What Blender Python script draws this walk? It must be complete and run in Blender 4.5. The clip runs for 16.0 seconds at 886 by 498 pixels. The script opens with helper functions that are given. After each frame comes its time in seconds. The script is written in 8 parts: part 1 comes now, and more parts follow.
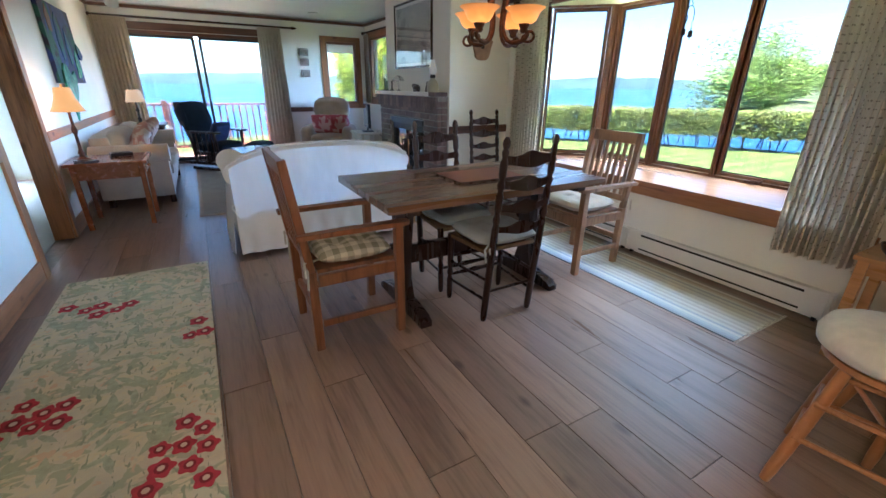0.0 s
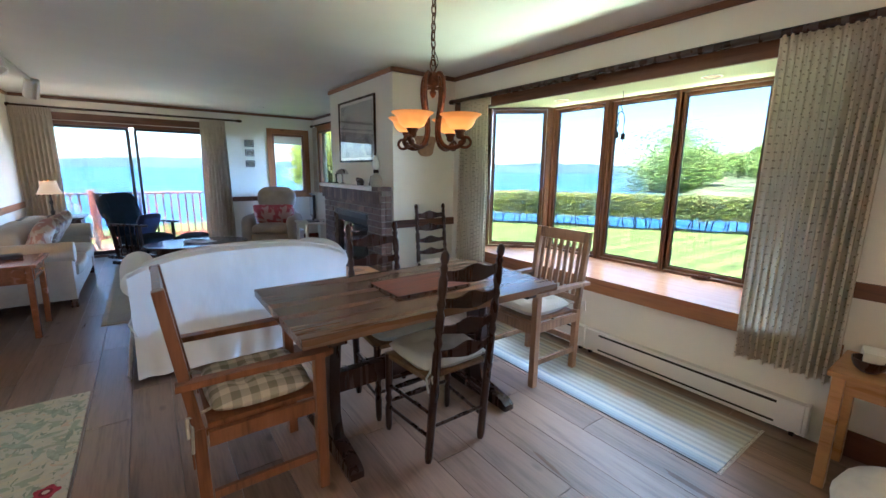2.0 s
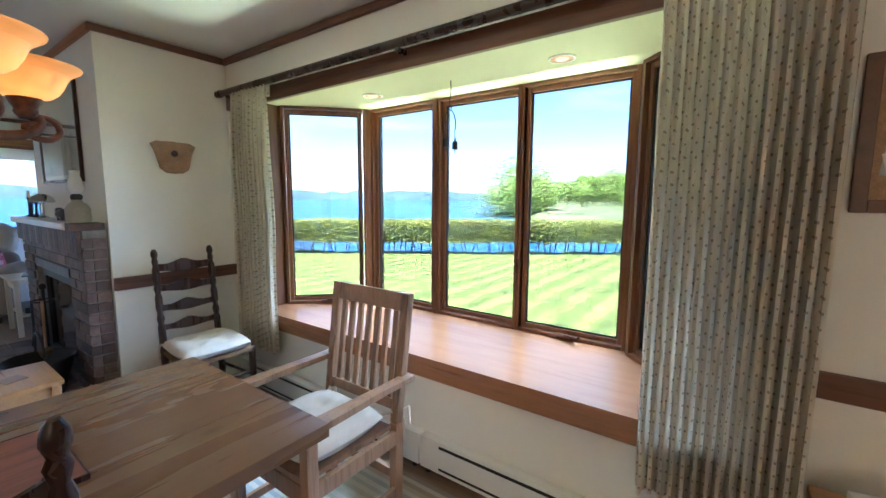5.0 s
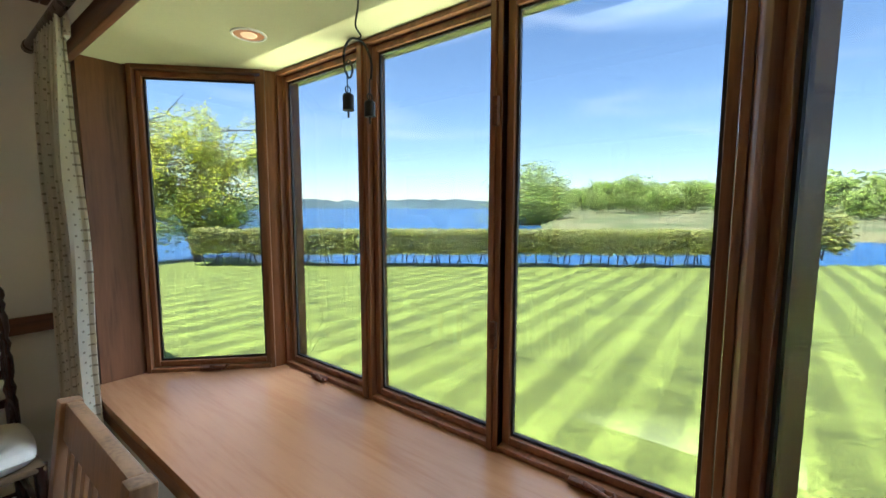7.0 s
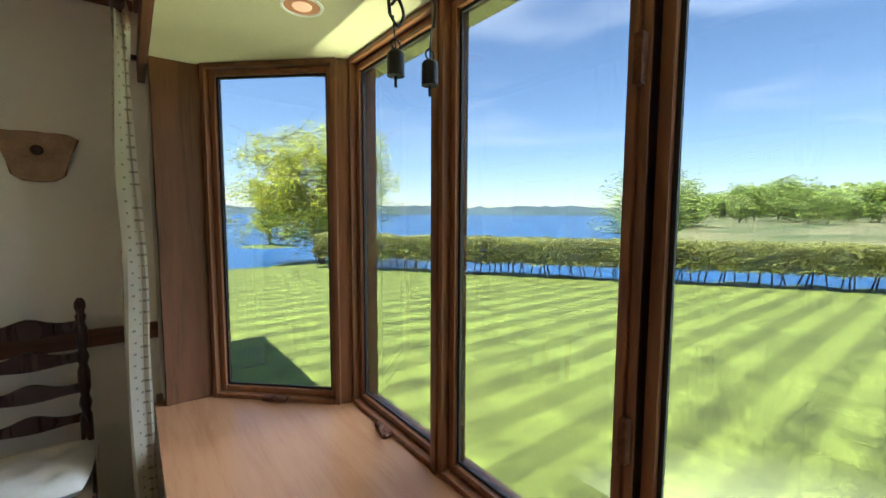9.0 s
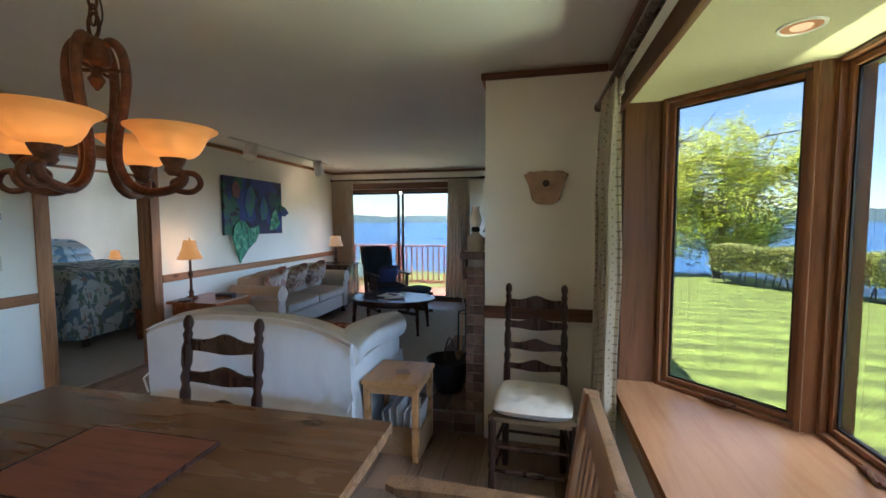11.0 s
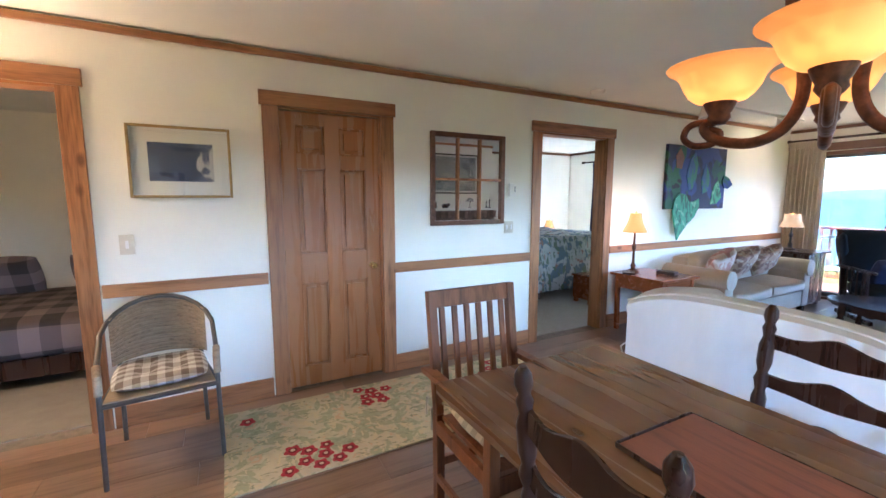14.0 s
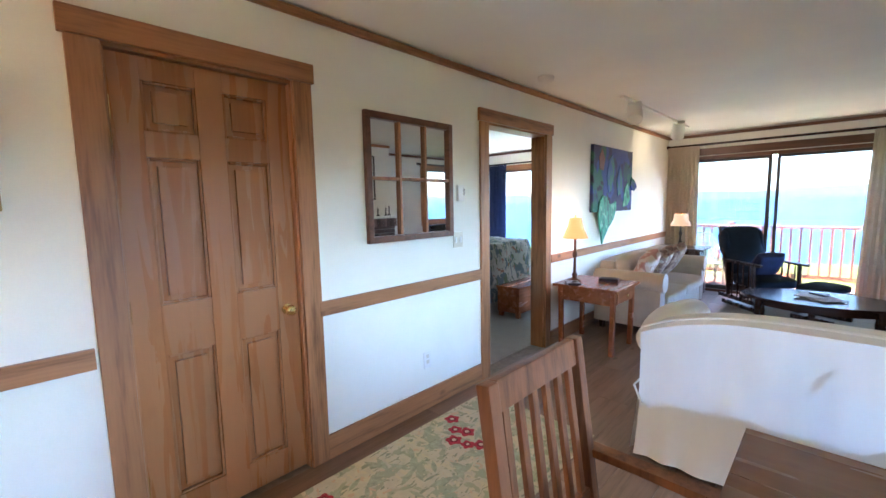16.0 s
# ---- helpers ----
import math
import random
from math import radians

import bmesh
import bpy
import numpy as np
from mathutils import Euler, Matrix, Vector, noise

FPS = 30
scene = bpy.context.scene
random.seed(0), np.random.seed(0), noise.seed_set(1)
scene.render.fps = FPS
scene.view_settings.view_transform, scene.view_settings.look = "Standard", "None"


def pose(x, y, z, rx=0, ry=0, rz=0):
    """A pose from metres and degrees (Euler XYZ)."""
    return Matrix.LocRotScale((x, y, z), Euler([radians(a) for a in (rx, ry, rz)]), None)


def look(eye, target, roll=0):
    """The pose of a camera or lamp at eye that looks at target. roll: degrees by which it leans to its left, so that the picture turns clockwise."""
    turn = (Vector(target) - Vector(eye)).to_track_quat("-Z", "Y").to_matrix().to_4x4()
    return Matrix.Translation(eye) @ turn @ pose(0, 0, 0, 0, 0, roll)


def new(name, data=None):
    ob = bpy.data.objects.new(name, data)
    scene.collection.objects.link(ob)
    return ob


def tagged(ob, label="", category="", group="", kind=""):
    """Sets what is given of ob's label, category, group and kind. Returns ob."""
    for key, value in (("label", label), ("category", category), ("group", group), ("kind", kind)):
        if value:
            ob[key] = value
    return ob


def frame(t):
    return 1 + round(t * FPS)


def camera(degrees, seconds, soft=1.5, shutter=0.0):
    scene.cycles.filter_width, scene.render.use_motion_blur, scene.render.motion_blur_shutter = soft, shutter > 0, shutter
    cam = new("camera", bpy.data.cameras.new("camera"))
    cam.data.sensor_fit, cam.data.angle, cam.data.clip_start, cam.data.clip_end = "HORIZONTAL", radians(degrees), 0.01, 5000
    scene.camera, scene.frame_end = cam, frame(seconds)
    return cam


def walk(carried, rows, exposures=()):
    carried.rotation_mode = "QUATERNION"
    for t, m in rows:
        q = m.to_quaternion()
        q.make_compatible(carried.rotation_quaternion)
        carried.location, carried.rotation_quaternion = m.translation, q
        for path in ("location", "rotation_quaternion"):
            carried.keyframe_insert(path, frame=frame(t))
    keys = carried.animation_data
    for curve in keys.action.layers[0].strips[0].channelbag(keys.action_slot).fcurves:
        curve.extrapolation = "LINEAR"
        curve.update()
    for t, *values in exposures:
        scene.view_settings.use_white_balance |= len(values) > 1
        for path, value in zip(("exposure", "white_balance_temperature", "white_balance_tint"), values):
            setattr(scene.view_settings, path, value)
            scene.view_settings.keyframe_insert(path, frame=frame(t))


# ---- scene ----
cam = camera(94.6, 16.0)
PATH = [
    (0, (0.967, 0.479, 1.304), (1.895, 2.09, 0.564), 0.7),
    (0.5, (0.956, 0.49, 1.302), (1.928, 2.081, 0.579), 0.9),
    (1, (0.998, 0.531, 1.343), (2.019, 2.127, 0.702), 0.9),
    (1.5, (1.111, 0.627, 1.377), (2.199, 2.228, 0.873), 1.0),
    (2, (1.24, 0.721, 1.411), (2.394, 2.311, 1.037), 0.8),
    (2.5, (1.323, 0.848, 1.434), (2.547, 2.405, 1.155), 0.3),
    (3, (1.43, 0.974, 1.44), (2.724, 2.481, 1.204), -0.0),
    (3.5, (1.632, 1.047, 1.419), (3.014, 2.476, 1.196), -0.2),
    (4, (1.887, 1.106, 1.416), (3.359, 2.439, 1.179), -0.1),
    (4.5, (2.159, 1.223, 1.414), (3.713, 2.458, 1.172), 0.2),
    (5, (2.445, 1.312, 1.397), (4.061, 2.466, 1.159), 0.4),
    (5.2, (2.569, 1.333, 1.397), (4.202, 2.463, 1.16), 0.4),
    (7.3, (3.699, 1.794, 1.419), (5.255, 3.036, 1.226), 0.1),
    (7.5, (3.778, 1.85, 1.427), (5.313, 3.117, 1.233), 0.2),
    (8, (3.932, 1.966, 1.43), (5.413, 3.298, 1.252), 0.3),
    (8.2, (3.975, 1.985, 1.427), (5.426, 3.349, 1.25), 0.3),
    (10.3, (3.758, 1.87, 1.44), (4.039, 3.845, 1.307), -0.1),
    (10.5, (3.703, 1.832, 1.441), (3.779, 3.827, 1.312), -0.2),
    (11, (3.596, 1.739, 1.452), (3.159, 3.687, 1.32), -0.1),
    (11.5, (3.503, 1.655, 1.448), (2.623, 3.445, 1.304), 0.1),
    (12, (3.436, 1.594, 1.442), (2.213, 3.168, 1.275), 0.3),
    (12.5, (3.372, 1.564, 1.431), (1.904, 2.908, 1.238), 0.4),
    (13, (3.27, 1.56, 1.419), (1.638, 2.696, 1.202), 0.3),
    (13.5, (3.086, 1.58, 1.419), (1.357, 2.558, 1.186), 0.2),
    (14, (2.873, 1.578, 1.417), (1.118, 2.504, 1.171), -0.0),
    (14.5, (2.597, 1.539, 1.423), (0.869, 2.517, 1.179), -0.2),
    (15, (2.335, 1.549, 1.402), (0.683, 2.651, 1.163), -0.4),
    (15.5, (2.06, 1.615, 1.41), (0.514, 2.863, 1.179), -0.6),
    (16, (1.803, 1.647, 1.418), (0.427, 3.082, 1.198), -1.1),
]
walk(cam, [(t, look(eye, target, roll)) for t, eye, target, roll in PATH],
     [(0, 6.05, 4900, 8), (5.2, 6.05, 4950, 8), (7.3, 5.0, 5600, 8), (8.2, 5.0, 5600, 8), (10.3, 4.7, 5750, 10), (11, 5.1, 5600, 10), (12, 5.75, 5400, 10),
      (13, 6.15, 5250, 12), (14.5, 6.55, 5250, 13), (16, 6.55, 5350, 13)])

# ---- light ----
SUN_EL, SUN_ROT = 69.0, 271.0
world = bpy.data.worlds.new("sky")
scene.world = world
world.use_nodes = True
wn, wl = world.node_tree.nodes, world.node_tree.links
wn.clear()
sky = wn.new("ShaderNodeTexSky")
sky.sky_type = "NISHITA"
sky.sun_disc = False
sky.sun_elevation, sky.sun_rotation = radians(SUN_EL), radians(SUN_ROT)
sky.air_density, sky.dust_density, sky.ozone_density = 1.0, 0.3, 1.5
bg = wn.new("ShaderNodeBackground")
bg.inputs["Strength"].default_value = 0.095
cloud_at = wn.new("ShaderNodeTexCoord")
cloud_map = wn.new("ShaderNodeMapping")
cloud_map.inputs["Scale"].default_value = (1.6, 1.6, 9.0)
cloud_map.inputs["Rotation"].default_value = (0.12, 0.05, 0.4)
cloud = wn.new("ShaderNodeTexNoise")
cloud.inputs["Scale"].default_value, cloud.inputs["Detail"].default_value = 1.7, 8.0
cloud.inputs["Distortion"].default_value = 0.5
cloud_ramp = wn.new("ShaderNodeMapRange")
for key, v in (("From Min", 0.5), ("From Max", 0.85), ("To Min", 0.0), ("To Max", 0.55)):
    cloud_ramp.inputs[key].default_value = v
cloud_mix = wn.new("ShaderNodeMix")
cloud_mix.data_type = "RGBA"
cloud_mix.inputs["B"].default_value = (6.0, 6.3, 6.8, 1)
out = wn.new("ShaderNodeOutputWorld")
wl.new(cloud_at.outputs["Generated"], cloud_map.inputs["Vector"])
wl.new(cloud_map.outputs["Vector"], cloud.inputs["Vector"])
wl.new(cloud.outputs["Fac"], cloud_ramp.inputs["Value"])
wl.new(cloud_ramp.outputs["Result"], cloud_mix.inputs["Factor"])
wl.new(sky.outputs["Color"], cloud_mix.inputs["A"])
wl.new(cloud_mix.outputs["Result"], bg.inputs["Color"])
wl.new(bg.outputs["Background"], out.inputs["Surface"])

sun_data = bpy.data.lights.new("sun", "SUN")
sun_data.energy, sun_data.angle, sun_data.color = 5.0, radians(0.5), (1.0, 0.95, 0.87)
sun = new("sun", sun_data)
el, az = radians(SUN_EL), radians(SUN_ROT)
sun.matrix_world = look((0, 0, 30), Vector((0, 0, 30)) - Vector((math.sin(az) * math.cos(el), math.cos(az) * math.cos(el), math.sin(el))))


def lamp(name, at, watts, color, radius=0.03):
    data = bpy.data.lights.new(name, "POINT")
    data.energy, data.color, data.shadow_soft_size = watts, color, radius
    ob = new(name, data)
    ob.location = at
    return ob


def window_light(name, at, aim, w, h, watts, color):
    """Added lamp just outside a window's glass, standing in for sky or lawn light."""
    data = bpy.data.lights.new(name, "AREA")
    data.shape, data.size, data.size_y, data.energy, data.color = "RECTANGLE", w, h, watts, color
    data.spread = radians(82)
    ob = new(name, data)
    ob.matrix_world = look(at, aim)
    return ob


CHAND_W, LAMP_W = 0.26, 0.09
SKY_W, LAWN_W = 2.4, 0.95


def window_portal(name, at, aim, w, h):
    data = bpy.data.lights.new(name, "AREA")
    data.shape, data.size, data.size_y = "RECTANGLE", w, h
    data.cycles.is_portal = True
    ob = new(name, data)
    ob.matrix_world = look(at, aim)
    return ob


# ---- materials ----
def material(name, rgb, rough=0.6, metal=0.0, var=0.15, scale=6.0, bump=0.05, bump_scale=60.0, stretch=(1, 1, 1), spec=0.5, rand=0.0, stain=None, stain_amt=0.0, sheen=0.0):
    """A procedural surface: base colour varied at two scales, fine relief, a difference from piece to piece."""
    m = bpy.data.materials.new(name)
    m.use_nodes = True
    n, l = m.node_tree.nodes, m.node_tree.links
    b = n["Principled BSDF"]
    b.inputs["Roughness"].default_value = rough
    b.inputs["Metallic"].default_value = metal
    b.inputs["Specular IOR Level"].default_value = spec
    if sheen:
        b.inputs["Sheen Weight"].default_value = sheen
    tc, mp = n.new("ShaderNodeTexCoord"), n.new("ShaderNodeMapping")
    mp.inputs["Scale"].default_value = stretch
    l.new(tc.outputs["Object"], mp.inputs["Vector"])
    big, fine = n.new("ShaderNodeTexNoise"), n.new("ShaderNodeTexNoise")
    big.inputs["Scale"].default_value, big.inputs["Detail"].default_value = scale, 6
    fine.inputs["Scale"].default_value, fine.inputs["Detail"].default_value = bump_scale, 4
    for t in (big, fine):
        l.new(mp.outputs["Vector"], t.inputs["Vector"])
    ramp = n.new("ShaderNodeMapRange")
    ramp.inputs["From Min"].default_value, ramp.inputs["From Max"].default_value = 0.3, 0.7
    ramp.inputs["To Min"].default_value, ramp.inputs["To Max"].default_value = 1 - var, 1 + var
    l.new(big.outputs["Fac"], ramp.inputs["Value"])
    val = ramp.outputs["Result"]
    f2 = n.new("ShaderNodeMapRange")
    f2.inputs["From Min"].default_value, f2.inputs["From Max"].default_value = 0.3, 0.7
    f2.inputs["To Min"].default_value, f2.inputs["To Max"].default_value = 1 - var * 0.5, 1 + var * 0.5
    l.new(fine.outputs["Fac"], f2.inputs["Value"])
    mul = n.new("ShaderNodeMath")
    mul.operation = "MULTIPLY"
    l.new(val, mul.inputs[0])
    l.new(f2.outputs["Result"], mul.inputs[1])
    val = mul.outputs[0]
    if rand:
        oi, rr, m2 = n.new("ShaderNodeObjectInfo"), n.new("ShaderNodeMapRange"), n.new("ShaderNodeMath")
        rr.inputs["To Min"].default_value, rr.inputs["To Max"].default_value = 1 - rand, 1 + rand
        l.new(oi.outputs["Random"], rr.inputs["Value"])
        m2.operation = "MULTIPLY"
        l.new(val, m2.inputs[0])
        l.new(rr.outputs["Result"], m2.inputs[1])
        val = m2.outputs[0]
        off = n.new("ShaderNodeVectorMath")
        off.operation = "ADD"
        sc = n.new("ShaderNodeMath")
        sc.operation = "MULTIPLY"
        sc.inputs[1].default_value = 37.0
        l.new(oi.outputs["Random"], sc.inputs[0])
        l.new(mp.outputs["Vector"], off.inputs[0])
        l.new(sc.outputs[0], off.inputs[1])
        l.new(off.outputs[0], big.inputs["Vector"])
        l.new(off.outputs[0], fine.inputs["Vector"])
    mix = n.new("ShaderNodeVectorMath")
    mix.operation = "SCALE"
    mix.inputs[0].default_value = rgb
    l.new(val, mix.inputs["Scale"])
    color = mix.outputs["Vector"]
    if stain:
        st, sr, sm = n.new("ShaderNodeTexNoise"), n.new("ShaderNodeMapRange"), n.new("ShaderNodeMix")
        st.inputs["Scale"].default_value, st.inputs["Detail"].default_value = scale * 0.4, 3
        sr.inputs["From Min"].default_value, sr.inputs["From Max"].default_value = 0.5, 0.68
        sr.inputs["To Max"].default_value = stain_amt
        sm.data_type = "RGBA"
        sm.inputs["B"].default_value = (*stain, 1)
        l.new(mp.outputs["Vector"], st.inputs["Vector"])
        l.new(st.outputs["Fac"], sr.inputs["Value"])
        l.new(sr.outputs["Result"], sm.inputs["Factor"])
        l.new(color, sm.inputs["A"])
        color = sm.outputs["Result"]
    l.new(color, b.inputs["Base Color"])
    if bump:
        bp = n.new("ShaderNodeBump")
        bp.inputs["Strength"].default_value, bp.inputs["Distance"].default_value = bump, 0.01
        l.new(fine.outputs["Fac"], bp.inputs["Height"])
        l.new(bp.outputs["Normal"], b.inputs["Normal"])
        rg = n.new("ShaderNodeMapRange")
        rg.inputs["To Min"].default_value, rg.inputs["To Max"].default_value = max(0.02, rough - 0.08), min(1, rough + 0.08)
        l.new(big.outputs["Fac"], rg.inputs["Value"])
        l.new(rg.outputs["Result"], b.inputs["Roughness"])
    return m


def wood(name, rgb, rough=0.4, axis=2, knots=0.5, rand=0.12, dark=0.45, bump=0.06, grain=1.0, rvar=0.12, coat=0.0):
    """Timber with long grain along one axis (0, 1, 2), and knots."""
    m = bpy.data.materials.new(name)
    m.use_nodes = True
    n, l = m.node_tree.nodes, m.node_tree.links
    b = n["Principled BSDF"]
    tc, mp, oi = n.new("ShaderNodeTexCoord"), n.new("ShaderNodeMapping"), n.new("ShaderNodeObjectInfo")
    st = [16.0 * grain] * 3
    st[axis] = 1.1 * grain
    mp.inputs["Scale"].default_value = st
    sc = n.new("ShaderNodeVectorMath")
    sc.operation = "MULTIPLY_ADD"
    sc.inputs[1].default_value, = [(61.0, 43.0, 29.0)]
    l.new(tc.outputs["Object"], mp.inputs["Vector"])
    l.new(oi.outputs["Random"], sc.inputs[0])
    l.new(mp.outputs["Vector"], sc.inputs[2])
    g1, g2 = n.new("ShaderNodeTexNoise"), n.new("ShaderNodeTexNoise")
    g1.inputs["Scale"].default_value, g1.inputs["Detail"].default_value, g1.inputs["Distortion"].default_value = 1.0, 5, 0.7
    g2.inputs["Scale"].default_value, g2.inputs["Detail"].default_value = 7.0, 4
    l.new(sc.outputs[0], g1.inputs["Vector"])
    l.new(sc.outputs[0], g2.inputs["Vector"])
    ramp = n.new("ShaderNodeValToRGB")
    e = ramp.color_ramp.elements
    e[0].position, e[1].position = 0.32, 0.68
    e[0].color = (rgb[0] * dark, rgb[1] * dark * 0.95, rgb[2] * dark * 0.9, 1)
    hi = 1 + 0.45 * (1 - dark)
    e[1].color = (rgb[0] * hi, rgb[1] * hi, rgb[2] * hi, 1)
    mid = e.new(0.5)
    mid.color = (*rgb, 1)
    add = n.new("ShaderNodeMath")
    add.operation = "MULTIPLY_ADD"
    add.inputs[1].default_value = 0.35
    l.new(g2.outputs["Fac"], add.inputs[0])
    sub = n.new("ShaderNodeMath")
    sub.operation = "MULTIPLY"
    sub.inputs[1].default_value = 0.65
    l.new(g1.outputs["Fac"], sub.inputs[0])
    l.new(sub.outputs[0], add.inputs[2])
    l.new(add.outputs[0], ramp.inputs["Fac"])
    color = ramp.outputs["Color"]
    if knots:
        kn, km, kx, kp = n.new("ShaderNodeTexVoronoi"), n.new("ShaderNodeMapRange"), n.new("ShaderNodeMix"), n.new("ShaderNodeMapping")
        ks = [5.0] * 3
        ks[axis] = 2.6
        kp.inputs["Scale"].default_value = ks
        l.new(tc.outputs["Object"], kp.inputs["Vector"])
        ko = n.new("ShaderNodeVectorMath")
        ko.operation = "MULTIPLY_ADD"
        ko.inputs[1].default_value = (11.0, 7.0, 5.0)
        l.new(oi.outputs["Random"], ko.inputs[0])
        l.new(kp.outputs["Vector"], ko.inputs[2])
        l.new(ko.outputs[0], kn.inputs["Vector"])
        kn.inputs["Scale"].default_value = 1.0
        km.inputs["From Min"].default_value, km.inputs["From Max"].default_value = 0.05, 0.13
        km.inputs["To Min"].default_value, km.inputs["To Max"].default_value = knots, 0.0
        kx.data_type = "RGBA"
        kx.inputs["B"].default_value = (rgb[0] * 0.22, rgb[1] * 0.16, rgb[2] * 0.13, 1)
        l.new(kn.outputs["Distance"], km.inputs["Value"])
        l.new(km.outputs["Result"], kx.inputs["Factor"])
        l.new(color, kx.inputs["A"])
        color = kx.outputs["Result"]
    rr, vm = n.new("ShaderNodeMapRange"), n.new("ShaderNodeVectorMath")
    rr.inputs["To Min"].default_value, rr.inputs["To Max"].default_value = 1 - rand, 1 + rand
    vm.operation = "SCALE"
    l.new(oi.outputs["Random"], rr.inputs["Value"])
    l.new(color, vm.inputs[0])
    l.new(rr.outputs["Result"], vm.inputs["Scale"])
    l.new(vm.outputs["Vector"], b.inputs["Base Color"])
    rg = n.new("ShaderNodeMapRange")
    rg.inputs["To Min"].default_value, rg.inputs["To Max"].default_value = max(0.05, rough - rvar), rough + rvar
    l.new(g1.outputs["Fac"], rg.inputs["Value"])
    l.new(rg.outputs["Result"], b.inputs["Roughness"])
    bp = n.new("ShaderNodeBump")
    bp.inputs["Strength"].default_value, bp.inputs["Distance"].default_value = bump, 0.01
    l.new(g2.outputs["Fac"], bp.inputs["Height"])
    l.new(bp.outputs["Normal"], b.inputs["Normal"])
    if coat:
        b.inputs["Coat Weight"].default_value = coat
        b.inputs["Coat Roughness"].default_value = rough
        b.inputs["Coat IOR"].default_value = 1.6
    return m


def emitter(name, rgb, strength, base=None):
    m = bpy.data.materials.new(name)
    m.use_nodes = True
    b = m.node_tree.nodes["Principled BSDF"]
    b.inputs["Base Color"].default_value = (*(base or rgb), 1)
    b.inputs["Emission Color"].default_value = (*rgb, 1)
    b.inputs["Emission Strength"].default_value = strength
    return m


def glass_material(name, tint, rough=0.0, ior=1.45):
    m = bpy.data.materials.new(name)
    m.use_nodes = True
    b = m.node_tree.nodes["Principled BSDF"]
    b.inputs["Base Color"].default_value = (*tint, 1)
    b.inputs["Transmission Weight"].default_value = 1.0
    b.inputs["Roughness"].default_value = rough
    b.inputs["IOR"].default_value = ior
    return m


def checks(name, a, b2, size, turn=0.0):
    """Woven gingham: two crossing bands of colour."""
    m = material(name, a, 0.9, 0, 0.06, 20, 0.15, 300)
    n, l = m.node_tree.nodes, m.node_tree.links
    b = n["Principled BSDF"]
    tc, mp, sep = n.new("ShaderNodeTexCoord"), n.new("ShaderNodeMapping"), n.new("ShaderNodeSeparateXYZ")
    mp.inputs["Rotation"].default_value = (0, 0, turn)
    l.new(tc.outputs["Object"], mp.inputs["Vector"])
    l.new(mp.outputs["Vector"], sep.inputs["Vector"])
    fac = None
    for ax in "XY":
        f = n.new("ShaderNodeMath")
        f.operation = "PINGPONG"
        f.inputs[1].default_value = size
        g = n.new("ShaderNodeMath")
        g.operation = "GREATER_THAN"
        g.inputs[1].default_value = size * 0.5
        l.new(sep.outputs[ax], f.inputs[0])
        l.new(f.outputs[0], g.inputs[0])
        if fac is None:
            fac = g.outputs[0]
        else:
            s = n.new("ShaderNodeMath")
            s.operation = "ADD"
            l.new(fac, s.inputs[0])
            l.new(g.outputs[0], s.inputs[1])
            h = n.new("ShaderNodeMath")
            h.operation = "MULTIPLY"
            h.inputs[1].default_value = 0.5
            l.new(s.outputs[0], h.inputs[0])
            fac = h.outputs[0]
    mx = n.new("ShaderNodeMix")
    mx.data_type = "RGBA"
    mx.inputs["A"].default_value, mx.inputs["B"].default_value = (*a, 1), (*b2, 1)
    l.new(fac, mx.inputs["Factor"])
    l.new(mx.outputs["Result"], b.inputs["Base Color"])
    return m


def blotches(name, base, spots, rough=0.9, weave=400):
    """Printed or hooked cloth: each of spots is (colour, scale, limit, seed, stretch)."""
    m = material(name, base, rough, 0, 0.08, 15, 0.2, weave)
    n, l = m.node_tree.nodes, m.node_tree.links
    b = n["Principled BSDF"]
    tc = n.new("ShaderNodeTexCoord")
    color = b.inputs["Base Color"].links[0].from_socket
    for rgb, scale, limit, seed, stretch in spots:
        mp, nz, mr, mx = n.new("ShaderNodeMapping"), n.new("ShaderNodeTexNoise"), n.new("ShaderNodeMapRange"), n.new("ShaderNodeMix")
        mp.inputs["Location"].default_value = (seed, seed * 1.7, seed * 0.6)
        mp.inputs["Rotation"].default_value = (0, 0, seed)
        mp.inputs["Scale"].default_value = stretch
        nz.inputs["Scale"].default_value, nz.inputs["Detail"].default_value, nz.inputs["Distortion"].default_value = scale, 2.5, 0.6
        mr.inputs["From Min"].default_value, mr.inputs["From Max"].default_value = limit, limit + 0.03
        mx.data_type = "RGBA"
        mx.inputs["B"].default_value = (*rgb, 1)
        l.new(tc.outputs["Object"], mp.inputs["Vector"])
        l.new(mp.outputs["Vector"], nz.inputs["Vector"])
        l.new(nz.outputs["Fac"], mr.inputs["Value"])
        l.new(mr.outputs["Result"], mx.inputs["Factor"])
        l.new(color, mx.inputs["A"])
        color = mx.outputs["Result"]
    l.new(color, b.inputs["Base Color"])
    return m


